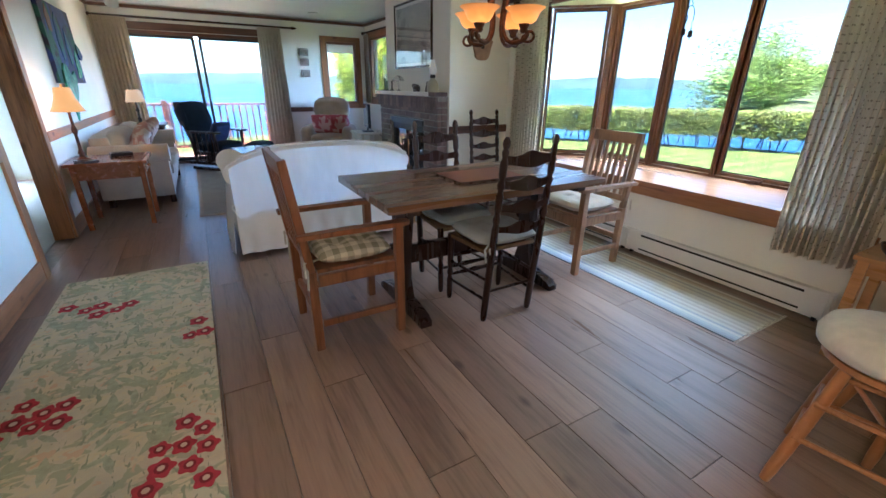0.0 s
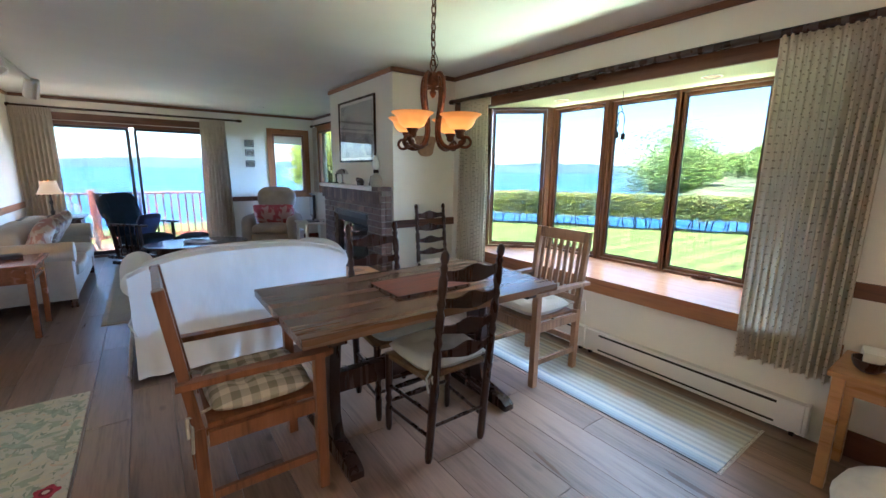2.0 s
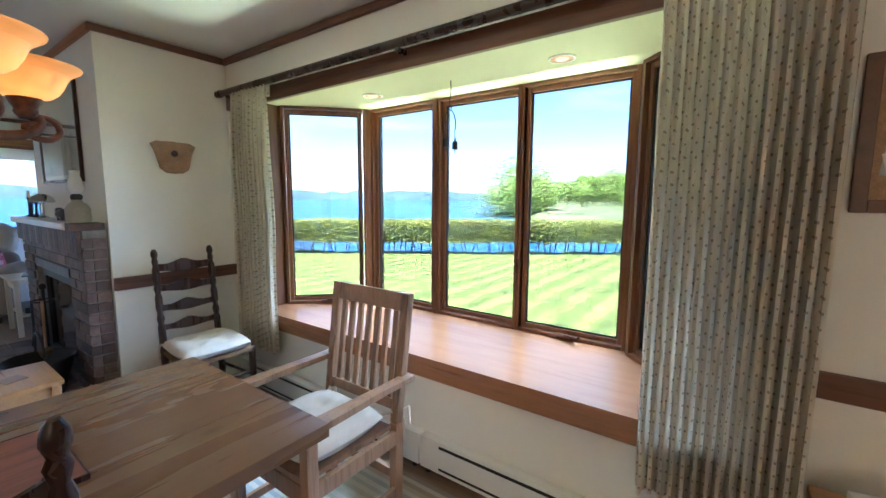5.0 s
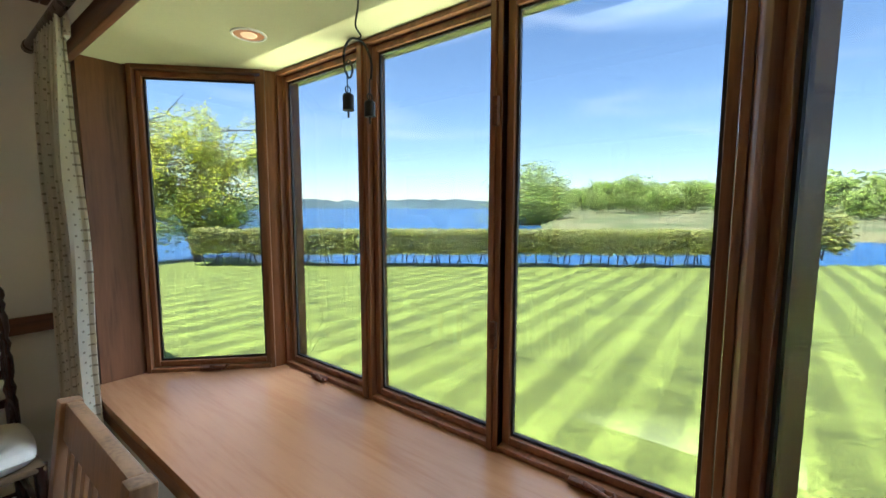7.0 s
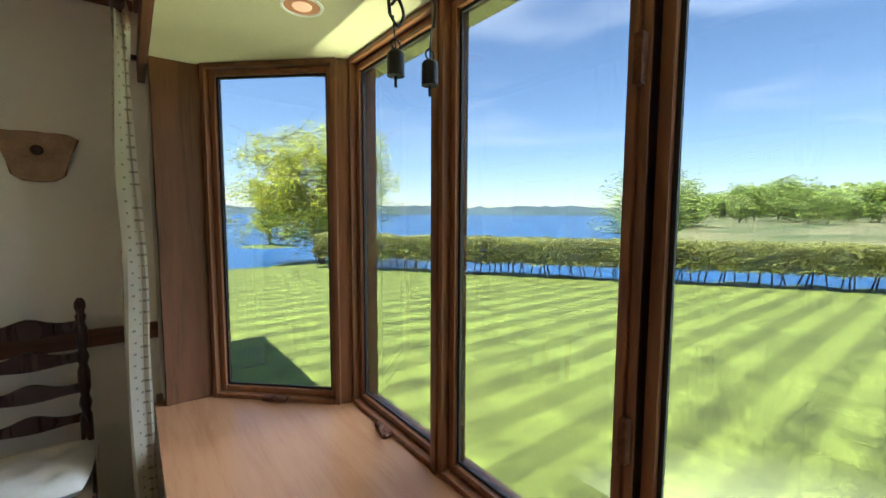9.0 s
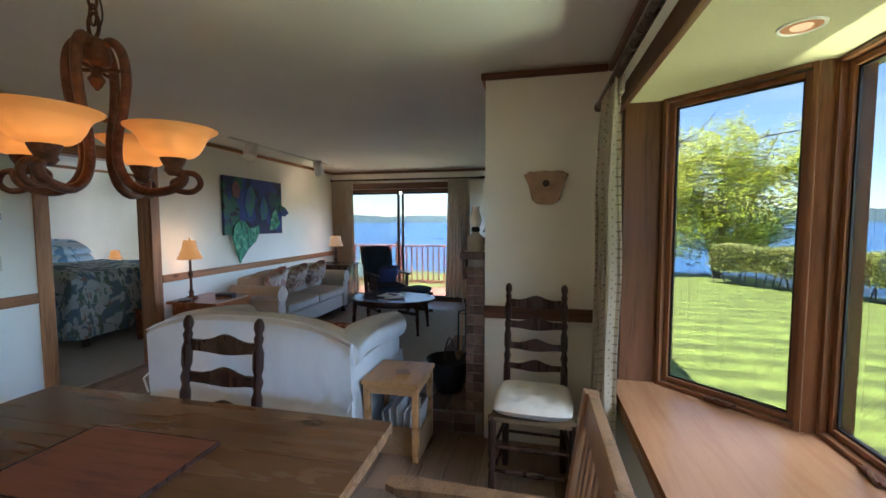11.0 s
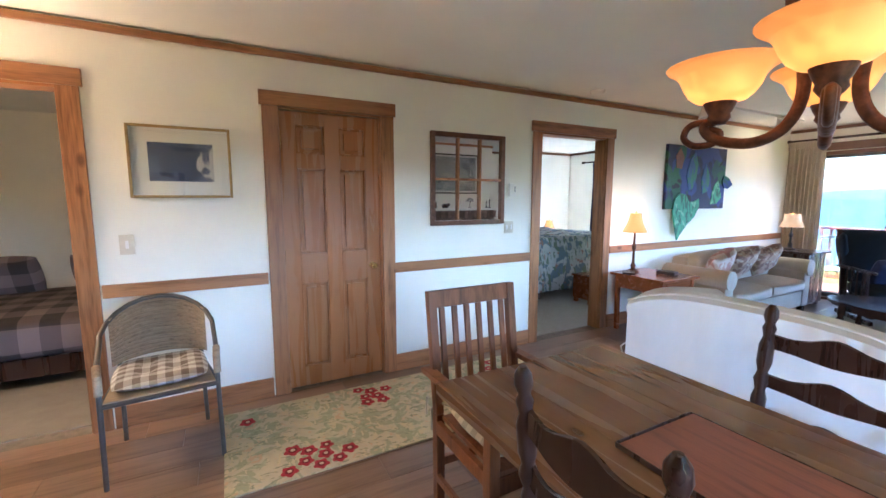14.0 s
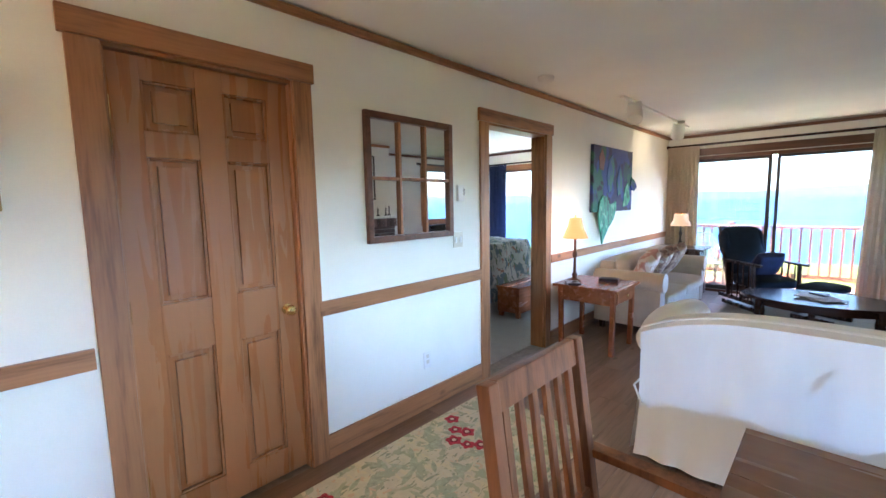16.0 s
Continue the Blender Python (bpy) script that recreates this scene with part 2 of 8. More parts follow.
def striped(name, colors, period, axis="X", rough=0.9, weave=300):
    """Cloth with woven stripes across one axis."""
    m = material(name, colors[0], rough, 0, 0.08, 15, 0.3, weave)
    n, l = m.node_tree.nodes, m.node_tree.links
    b = n["Principled BSDF"]
    tc, sep, fr, ramp = n.new("ShaderNodeTexCoord"), n.new("ShaderNodeSeparateXYZ"), n.new("ShaderNodeMath"), n.new("ShaderNodeValToRGB")
    dv = n.new("ShaderNodeMath")
    dv.operation = "DIVIDE"
    dv.inputs[1].default_value = period
    fr.operation = "FRACT"
    l.new(tc.outputs["Object"], sep.inputs["Vector"])
    l.new(sep.outputs[axis], dv.inputs[0])
    l.new(dv.outputs[0], fr.inputs[0])
    l.new(fr.outputs[0], ramp.inputs["Fac"])
    ramp.color_ramp.interpolation = "CONSTANT"
    e = ramp.color_ramp.elements
    e[0].color = (*colors[0], 1)
    e[1].position, e[1].color = 1 / len(colors), (*colors[1 % len(colors)], 1)
    for i, c in enumerate(colors[2:], 2):
        k = e.new(i / len(colors))
        k.color = (*c, 1)
    l.new(ramp.outputs["Color"], b.inputs["Base Color"])
    return m


WALL = material("wall_paint", (0.84, 0.815, 0.73), 0.75, 0, 0.03, 2.5, 0.08, 220)
CEIL = material("ceiling_paint", (0.82, 0.81, 0.76), 0.8, 0, 0.03, 2, 0.12, 160)
# Yellower and darker than the ceiling.
SOFFIT = material("soffit_yellow", (0.60, 0.55, 0.34), 0.8, 0, 0.04, 2, 0.1, 160)
TRIM = wood("pine_trim", (0.32, 0.142, 0.055), 0.38, 2, 0.75)
TRIM_Y = wood("pine_trim_long", (0.32, 0.142, 0.055), 0.38, 1, 0.75)
TRIM_X = wood("pine_trim_cross", (0.32, 0.142, 0.055), 0.38, 0, 0.75)
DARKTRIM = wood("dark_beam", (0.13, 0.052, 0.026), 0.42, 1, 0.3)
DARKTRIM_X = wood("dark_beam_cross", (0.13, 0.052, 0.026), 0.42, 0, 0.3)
# Base colour darkened for the backlit shade on the bay's frames.
SASH = wood("window_wood", (0.20, 0.080, 0.034), 0.35, 2, 0.0)
SASH_Y = wood("window_wood_long", (0.20, 0.080, 0.034), 0.35, 1, 0.0)
SEATWOOD = wood("bay_seat_wood", (0.38, 0.185, 0.090), 0.22, 1, 0.0, 0.05, 0.85, 0.02)
DOORWOOD = wood("door_pine", (0.34, 0.140, 0.047), 0.28, 2, 0.15, 0.04, 0.88, 0.03)
PLANK = wood("laminate_plank", (0.248, 0.160, 0.113), 0.30, 1, 0.6, 0.25, 0.58, 0.03, 0.85, 0.06, 0.12)
TABLEWOOD = wood("table_pine", (0.165, 0.081, 0.037), 0.27, 0, 0.8, 0.05, 0.83, 0.02, 0.7, 0.06, 0.5)
DARKWOOD = wood("dark_turned_wood", (0.030, 0.012, 0.008), 0.28, 2, 0.0, 0.1, 0.78)
OAK = wood("oiled_oak", (0.225, 0.090, 0.037), 0.35, 2, 0.0)
OAK_PALE = wood("pale_oak", (0.29, 0.165, 0.09), 0.35, 2, 0.0)
HONEY = wood("honey_pine", (0.50, 0.26, 0.10), 0.3, 1, 0.3, 0.08, 0.72)
CHERRY = wood("cherry_wood", (0.28, 0.095, 0.036), 0.25, 1, 0.0, 0.08, 0.65)
WALNUT = wood("walnut_dark", (0.04, 0.018, 0.012), 0.18, 0, 0.0)
WHITE = material("white_enamel", (0.80, 0.78, 0.74), 0.35, 0, 0.03, 5, 0.02, 80)
BLACK = material("black_iron", (0.012, 0.012, 0.013), 0.45, 0.3, 0.2, 30, 0.1, 150)
DARKPLASTIC = material("dark_plastic", (0.015, 0.016, 0.018), 0.3, 0, 0.1, 10, 0.02, 200)
BRASS = material("brass", (0.72, 0.50, 0.20), 0.22, 1.0, 0.08, 30, 0.02, 200)
CHROME = material("steel", (0.62, 0.62, 0.62), 0.25, 1.0, 0.06, 30, 0.02, 200)
BRONZE = material("rust_bronze", (0.10, 0.038, 0.018), 0.42, 0.55, 0.45, 40, 0.15, 120)
BRICK = material("glazed_brick", (0.145, 0.092, 0.074), 0.6, 0, 0.35, 14, 0.25, 90, rand=0.5, stain=(0.075, 0.060, 0.062), stain_amt=0.7)
MORTAR = material("mortar", (0.24, 0.21, 0.185), 0.9, 0, 0.2, 20, 0.4, 120)
SLIPCOVER = material("white_slipcover", (0.78, 0.77, 0.75), 0.85, 0, 0.04, 5, 0.45, 11, (1, 1, 0.35), sheen=0.2)
BEIGE = material("beige_upholstery", (0.43, 0.36, 0.28), 0.9, 0, 0.08, 8, 0.25, 320, sheen=0.3)
TAUPE = material("taupe_suede", (0.36, 0.29, 0.22), 0.85, 0, 0.14, 7, 0.15, 200, sheen=0.4)
NAVY = material("navy_cloth", (0.010, 0.019, 0.032), 0.9, 0, 0.2, 10, 0.2, 300, spec=0.2)
CUSHION_GREY = material("grey_cushion", (0.50, 0.52, 0.50), 0.9, 0, 0.08, 10, 0.2, 300)
CUSHION_CREAM = material("cream_cushion", (0.66, 0.60, 0.53), 0.9, 0, 0.08, 10, 0.2, 300)
CREAM_WOOL = material("cream_wool", (0.74, 0.70, 0.62), 0.95, 0, 0.08, 30, 0.5, 420, sheen=0.4)
GINGHAM = checks("gingham_cloth", (0.66, 0.62, 0.52), (0.27, 0.26, 0.20), 0.035)
GINGHAM_BROWN = checks("brown_gingham", (0.66, 0.66, 0.67), (0.20, 0.165, 0.16), 0.035)
# Tint is far darker than window glass, to dim the bright view outside.
PANE = glass_material("view_dimming_glass", (0.057, 0.0585, 0.058), 0.0, 1.25)
MIRROR = material("mirror_silver", (0.85, 0.86, 0.86), 0.02, 1.0, 0.0, 5, 0.0, 50)


# ---- mesh helpers ----
def weigh_normals(me):
    """Keeps broad faces flat between softened edges."""
    around = [[] for _ in me.vertices]
    for p in me.polygons:
        w = p.normal * p.area
        for v in p.vertices:
            around[v].append((p.normal, w))
    out = []
    for p in me.polygons:
        for v in p.vertices:
            s = Vector((0, 0, 0))
            for nrm, w in around[v]:
                if nrm.dot(p.normal) > 0.6:
                    s += w
            out.append(s.normalized() if s.length > 1e-12 else p.normal)
    me.normals_split_custom_set(out)


def link_mesh(name, bm, mat, smooth=True):
    me = bpy.data.meshes.new(name)
    bmesh.ops.recalc_face_normals(bm, faces=bm.faces)
    bm.to_mesh(me)
    bm.free()
    me.materials.append(mat)
    if smooth:
        me.polygons.foreach_set("use_smooth", [True] * len(me.polygons))
        me.set_sharp_from_angle(angle=radians(38))
        if len(me.polygons) <= 400:
            weigh_normals(me)
    return new(name, me)


def part(name, bm, mat, parent=None, label="", smooth=True):
    ob = link_mesh(name, bm, mat, smooth)
    if parent:
        ob.parent = parent
    return tagged(ob, label)


def structure(name, bm, mat, label="", category=""):
    return tagged(link_mesh(name, bm, mat), label, category, kind="structure")


def thing(name, label, category, at=None, group=""):
    ob = new(name)
    ob.empty_display_size = 0.1
    if at is not None:
        ob.matrix_world = at
    return tagged(ob, label, category, group)


def box(lo, hi, bev=0.0, bm=None, m=None):
    """An upright box from corner to corner, with softened edges."""
    bm = bm or bmesh.new()
    c = [(a + b) / 2 for a, b in zip(lo, hi)]
    s = [max(1e-4, b - a) for a, b in zip(lo, hi)]
    made = bmesh.ops.create_cube(bm, size=1, matrix=Matrix.Translation(c) @ Matrix.Diagonal((*s, 1)))["verts"]
    if bev:
        edges = list({e for v in made for e in v.link_edges})
        got = bmesh.ops.bevel(bm, geom=edges, offset=min(bev, min(s) * 0.45), segments=2, profile=0.6, affect="EDGES")
        made = list({v for f in got["faces"] for v in f.verts} | {v for v in made if v.is_valid})
    if m is not None:
        bmesh.ops.transform(bm, matrix=m, verts=made)
    return bm


def bar(a, b, w, d, bev=0.004, bm=None, up=(0, 0, 1)):
    """A straight rail of section w by d from a to b."""
    a, b = Vector(a), Vector(b)
    z = (b - a).normalized()
    u = Vector(up)
    if abs(z.dot(u)) > 0.95:
        u = Vector((0, 1, 0))
    x = u.cross(z).normalized()
    y = z.cross(x)
    m = Matrix((x, y, z)).transposed().to_4x4()
    m.translation = (a + b) / 2
    h = (b - a).length / 2
    return box((-w / 2, -d / 2, -h), (w / 2, d / 2, h), bev, bm, m)


def lathe(profile, n=20, bm=None, m=None):
    """A turned solid from (radius, height) pairs, closed at both ends."""
    bm = bm or bmesh.new()
    rings = []
    for r, z in profile:
        rings.append([bm.verts.new((r * math.cos(2 * math.pi * i / n), r * math.sin(2 * math.pi * i / n), z)) for i in range(n)])
    for a, b in zip(rings, rings[1:]):
        for i in range(n):
            bm.faces.new((a[i], a[(i + 1) % n], b[(i + 1) % n], b[i]))
    for ring in (rings[0], rings[-1]):
        if (ring[0].co - ring[n // 2].co).length > 1e-4:
            bm.faces.new(ring)
    if m is not None:
        bmesh.ops.transform(bm, matrix=m, verts=[v for r in rings for v in r])
    return bm


def turned(profile, a, b, n=12, bm=None):
    """A turned spindle between two points; heights of the profile run from 0 to 1."""
    a, b = Vector(a), Vector(b)
    q = (b - a).to_track_quat("Z", "Y").to_matrix().to_4x4()
    q.translation = a
    length = (b - a).length
    return lathe([(r, h * length) for r, h in profile], n, bm, q)


def tube(points, r, n=8, bm=None, taper=None):
    """A bent rod along points."""
    bm = bm or bmesh.new()
    pts = [Vector(p) for p in points]
    rings, side = [], None
    for i, p in enumerate(pts):
        t = (pts[min(i + 1, len(pts) - 1)] - pts[max(i - 1, 0)]).normalized()
        if side is None:
            side = t.orthogonal().normalized()
        side = (side - t * side.dot(t)).normalized()
        up = t.cross(side)
        rr = r * (taper(i / (len(pts) - 1)) if taper else 1)
        rings.append([bm.verts.new(p + (side * math.cos(2 * math.pi * k / n) + up * math.sin(2 * math.pi * k / n)) * rr) for k in range(n)])
    for a, b in zip(rings, rings[1:]):
        for k in range(n):
            bm.faces.new((a[k], a[(k + 1) % n], b[(k + 1) % n], b[k]))
    bm.faces.new(rings[0])
    bm.faces.new(rings[-1])
    return bm


def arc(c, r, a0, a1, n=12, plane="xz", z=0.0):
    out_pts = []
    for i in range(n + 1):
        a = radians(a0 + (a1 - a0) * i / n)
        u, v = r * math.cos(a), r * math.sin(a)
        out_pts.append({"xz": (c[0] + u, c[1], c[2] + v), "yz": (c[0], c[1] + u, c[2] + v), "xy": (c[0] + u, c[1] + v, c[2])}[plane])
    return out_pts


def slab(outline, z0, z1, bev=0.0, bm=None, m=None):
    """A flat body with the given outline in x and y."""
    bm = bm or bmesh.new()
    low = [bm.verts.new((x, y, z0)) for x, y in outline]
    top = [bm.verts.new((x, y, z1)) for x, y in outline]
    n = len(outline)
    faces = [bm.faces.new(low[::-1]), bm.faces.new(top)]
    for i in range(n):
        faces.append(bm.faces.new((low[i], low[(i + 1) % n], top[(i + 1) % n], top[i])))
    made = low + top
    if bev:
        edges = [e for e in bm.edges if (e.verts[0] in low and e.verts[1] in low) or (e.verts[0] in top and e.verts[1] in top)]
        got = bmesh.ops.bevel(bm, geom=edges, offset=bev, segments=2, profile=0.6, affect="EDGES")
        made = list({v for f in got["faces"] for v in f.verts} | {v for v in made if v.is_valid})
    if m is not None:
        bmesh.ops.transform(bm, matrix=m, verts=made)
    return bm


def pillow(w, d, h, n=14, tuft=(), power=0.45, bm=None, m=None, wave=0.0, seed=1.0, square=0.22):
    """A stuffed cushion: two bulging faces that meet in a seam; tuft: places of its buttons."""
    bm = bm or bmesh.new()
    made = []
    for s in (1, -1):
        grid = []
        for j in range(n + 1):
            row = []
            for i in range(n + 1):
                u, v = i / n * 2 - 1, j / n * 2 - 1
                bulge = (max(0.0, 1 - u ** 4) * max(0.0, 1 - v ** 4)) ** power
                for tx, ty in tuft:
                    bulge *= 1 - 0.72 * math.exp(-((u - tx) ** 2 + (v - ty) ** 2) / 0.035)
                z = s * h / 2 * bulge
                x, y = u * w / 2 * (1 - square * 0.35 * v * v * abs(u)), v * d / 2 * (1 - square * 0.35 * u * u * abs(v))
                if wave:
                    z += wave * h * noise.noise(Vector((x * 9, y * 9, seed))) * bulge
                row.append(bm.verts.new((x, y, z)))
            grid.append(row)
            made += row
        for j in range(n):
            for i in range(n):
                f = (grid[j][i], grid[j][i + 1], grid[j + 1][i + 1], grid[j + 1][i])
                bm.faces.new(f if s > 0 else f[::-1])
    bmesh.ops.remove_doubles(bm, verts=[v for v in made if v.is_valid], dist=1e-5)
    if m is not None:
        bmesh.ops.transform(bm, matrix=m, verts=bm.verts)
    return bm


def soft_box(lo, hi, r=0.04, puff=0.0, cuts=6, bm=None, m=None):
    """An upholstered block with round edges and slightly swollen faces."""
    keep = bm or bmesh.new()
    tmp = bmesh.new()
    c = Vector([(a + b) / 2 for a, b in zip(lo, hi)])
    s = Vector([b - a for a, b in zip(lo, hi)])
    bmesh.ops.create_cube(tmp, size=1)
    bmesh.ops.subdivide_edges(tmp, edges=tmp.edges, cuts=cuts, use_grid_fill=True)
    for v in tmp.verts:
        p = Vector((v.co.x * s.x, v.co.y * s.y, v.co.z * s.z))
        inner = Vector([max(-s[k] / 2 + r, min(s[k] / 2 - r, p[k])) for k in range(3)])
        off = p - inner
        if off.length > 1e-6:
            p = inner + off.normalized() * min(r, off.length if off.length < r else r)
        if puff:
            uv = [2 * v.co[k] for k in range(3)]
            for k in range(3):
                if abs(abs(uv[k]) - 1) < 1e-3:
                    o = [j for j in range(3) if j != k]
                    p[k] += math.copysign(puff * (1 - uv[o[0]] ** 2) * (1 - uv[o[1]] ** 2), uv[k])
        v.co = p + c
    if m is not None:
        bmesh.ops.transform(tmp, matrix=m, verts=tmp.verts)
    me = bpy.data.meshes.new("tmp")
    tmp.to_mesh(me)
    tmp.free()
    keep.from_mesh(me)
    bpy.data.meshes.remove(me)
    return keep


def curtain(name, label, width, height, folds, depth, mat, at, seed=1, flare=0.0):
    """A gathered curtain hanging in folds, pinched at its heading."""
    th = thing(name, label, "curtain", at)
    nx, nz = folds * 10, 26
    bm = bmesh.new()
    rows = []
    for j in range(nz + 1):
        h = j / nz
        row = []
        for i in range(nx + 1):
            u = i / nx
            ph = u * folds * 2 * math.pi + 0.7 * math.sin(5 * u + seed) + 0.5 * noise.noise(Vector((u * 3, h * 2, seed)))
            amp = depth * (0.35 + 0.65 * min(1, (1 - h) * 3.0)) * (0.8 + 0.35 * noise.noise(Vector((u * 4, seed, h))))
            w = width * (1 + flare * (1 - h))
            x = (u - 0.5) * w + 0.012 * math.sin(2 * ph)
            y = amp * math.sin(ph) + 0.015 * noise.noise(Vector((u * 2.5, h * 3, seed + 5)))
            row.append(bm.verts.new((x, y, h * height + 0.008 * math.sin(ph * 0.5 + seed) * (1 - h))))
        rows.append(row)
    for a, b in zip(rows, rows[1:]):
        for i in range(nx):
            bm.faces.new((a[i], a[i + 1], b[i + 1], b[i]))
    bmesh.ops.solidify(bm, geom=bm.faces[:], thickness=0.004)
    part("drape", bm, mat, th)
    for k in range(folds * 2):
        u = (k + 0.5) / folds / 2
        bm = tube([((u - 0.5) * width, -depth * 0.5, height - 0.09), ((u - 0.5) * width, -depth * 0.55, height - 0.03), ((u - 0.5) * width, -depth * 0.3, height + 0.012)], 0.011, 6)
        part("pleat", bm, mat, th)
    return th


def wall_with_holes(name, axis, at, thick, span, zspan, holes, mat, label=""):
    """A wall along one axis with rectangular holes (a0, a1, z0, z1) right through it."""
    bm = bmesh.new()
    cuts = sorted({span[0], span[1], *[h[0] for h in holes], *[h[1] for h in holes]})
    for a, b in zip(cuts, cuts[1:]):
        hs = sorted((h[2], h[3]) for h in holes if h[0] <= a and h[1] >= b)
        z = zspan[0]
        for h0, h1 in hs + [(zspan[1], zspan[1])]:
            if h0 > z + 1e-6:
                lo, hi = ((at, a, z), (at + thick, b, h0)) if axis == "y" else ((a, at, z), (b, at + thick, h0))
                box(lo, hi, 0, bm)
            z = h1
    bmesh.ops.remove_doubles(bm, verts=bm.verts, dist=1e-5)
    seen = {}
    for f in bm.faces:
        seen.setdefault(tuple(sorted(v.index for v in f.verts)), []).append(f)
    return structure(name, bm, mat, label, "wall")


# ---- structure ----
XW, XE, YN, YS, CEIL_Z = -0.18, 4.04, 8.95, -2.2, 2.40
RAIL0, RAIL1, BASE = 0.825, 0.905, 0.14

wall_with_holes("wall_west", "y", XW - 0.14, 0.14, (YS, YN), (0, CEIL_Z),
                [(-0.10, 0.80, 0, 2.04), (1.91, 2.66, 0, 2.04), (4.22, 5.12, 0, 2.04)], WALL, "cream painted plaster wall with door openings")
wall_with_holes("wall_east", "y", XE, 0.16, (YS, YN), (0, CEIL_Z),
                [(1.22, 4.10, 0.575, 2.06), (7.55, 8.72, 1.05, 2.14)], WALL, "cream painted wall with a bay window opening")
wall_with_holes("wall_north", "x", YN, 0.16, (XW - 0.14, XE + 0.16), (0, CEIL_Z),
                [(0.08, 2.36, 0, 2.06), (3.24, 3.84, 0.96, 2.06)], WALL, "cream painted end wall with sliding door opening")
wall_with_holes("wall_south", "x", YS - 0.14, 0.14, (XW - 0.14, XE + 0.16), (0, CEIL_Z), [], WALL, "plain cream painted end wall")
bm = box((XW - 0.14, YS - 0.14, CEIL_Z), (XE + 0.16, YN + 0.16, CEIL_Z + 0.12))
structure("ceiling", bm, CEIL, "off-white painted plaster ceiling", "ceiling")
bm = box((XW - 0.14, YS - 0.14, -0.25), (XE + 0.16, YN + 0.16, -0.012))
floor = structure("floor", bm, MORTAR, "brown wood laminate plank floor", "floor")

# other rooms behind the west wall
CARPET_GREY = material("grey_carpet", (0.30, 0.27, 0.23), 0.95, 0, 0.1, 12, 0.5, 350, sheen=0.3)
bm = box((-4.0, 3.3, -0.25), (XW - 0.14, 8.4, -0.004))
structure("floor_bedroom", bm, CARPET_GREY, "grey bedroom carpet", "floor")
bm = box((-4.0, 3.3, CEIL_Z), (XW - 0.14, 8.4, CEIL_Z + 0.12))
structure("ceiling_bedroom", bm, CEIL, "white bedroom ceiling", "ceiling")
structure("wall_bedroom_west", box((-4.14, 3.3, 0), (-4.0, 8.4, CEIL_Z)), WALL, "pale bedroom wall", "wall")
structure("wall_bedroom_south", box((-4.14, 3.16, 0), (XW - 0.14, 3.3, CEIL_Z)), WALL, "pale bedroom wall", "wall")
wall_with_holes("wall_bedroom_north", "x", 8.4, 0.14, (-4.14, XW - 0.14), (0, CEIL_Z), [(-3.1, -1.5, 0.1, 2.05)], WALL, "pale bedroom wall with a glass door opening")
bm = box((-3.6, -1.6, -0.25), (XW - 0.14, 3.16, -0.004))
structure("floor_den", bm, CARPET_GREY, "grey den carpet", "floor")
structure("ceiling_den", box((-3.6, -1.6, CEIL_Z), (XW - 0.14, 3.16, CEIL_Z + 0.12)), CEIL, "white den ceiling", "ceiling")
structure("wall_den_west", box((-3.74, -1.6, 0), (-3.6, 3.16, CEIL_Z)), WALL, "beige den wall", "wall")
structure("wall_den_south", box((-3.74, -1.74, 0), (XW - 0.14, -1.6, CEIL_Z)), WALL, "beige den wall", "wall")

# skirting, chair rail, cornice
def strip(name, lo, hi, mat, label, bev=0.004):
    return structure(name, box(lo, hi, bev), mat, label, name.split("_")[0])


for a, b in ((0.90, 1.81), (2.735, 4.125), (5.215, YN)):
    strip("baseboard", (XW, a, 0), (XW + 0.018, b, BASE), TRIM_Y, "knotty pine baseboard")
    strip("chair_rail", (XW, a, RAIL0), (XW + 0.022, b, RAIL1), TRIM_Y, "brown pine chair rail")
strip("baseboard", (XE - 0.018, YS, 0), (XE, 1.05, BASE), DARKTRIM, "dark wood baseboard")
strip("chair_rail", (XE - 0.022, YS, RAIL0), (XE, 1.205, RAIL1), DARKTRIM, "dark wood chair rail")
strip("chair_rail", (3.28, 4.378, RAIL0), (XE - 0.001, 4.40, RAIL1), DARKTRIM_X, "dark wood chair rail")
strip("chair_rail", (2.44, YN - 0.022, RAIL0), (3.12, YN, RAIL1), DARKTRIM_X, "dark wood chair rail")
strip("chair_rail", (XW + 0.03, YN - 0.022, RAIL0), (0.0, YN, RAIL1), DARKTRIM_X, "dark wood chair rail")
strip("baseboard", (2.44, YN - 0.018, 0), (XE, YN, BASE), DARKTRIM_X, "dark wood baseboard")
strip("trim_cornice", (XW, YS, 2.345), (XW + 0.028, YN, 2.388), TRIM_Y, "brown wood cornice strip", 0.008)
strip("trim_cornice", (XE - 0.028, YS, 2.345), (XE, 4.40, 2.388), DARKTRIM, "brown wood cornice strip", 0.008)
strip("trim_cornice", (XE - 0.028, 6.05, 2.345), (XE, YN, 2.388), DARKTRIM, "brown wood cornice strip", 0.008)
strip("trim_cornice", (XW + 0.03, YN - 0.028, 2.345), (XE - 0.03, YN, 2.388), DARKTRIM_X, "brown wood cornice strip", 0.008)
strip("trim_cornice", (3.253, 4.372, 2.345), (XE - 0.03, 4.40, 2.388), DARKTRIM_X, "brown wood cornice strip", 0.008)
strip("trim_cornice", (3.253, 4.402, 2.345), (3.28, 6.05, 2.388), TRIM_Y, "pale wood cornice strip", 0.008)


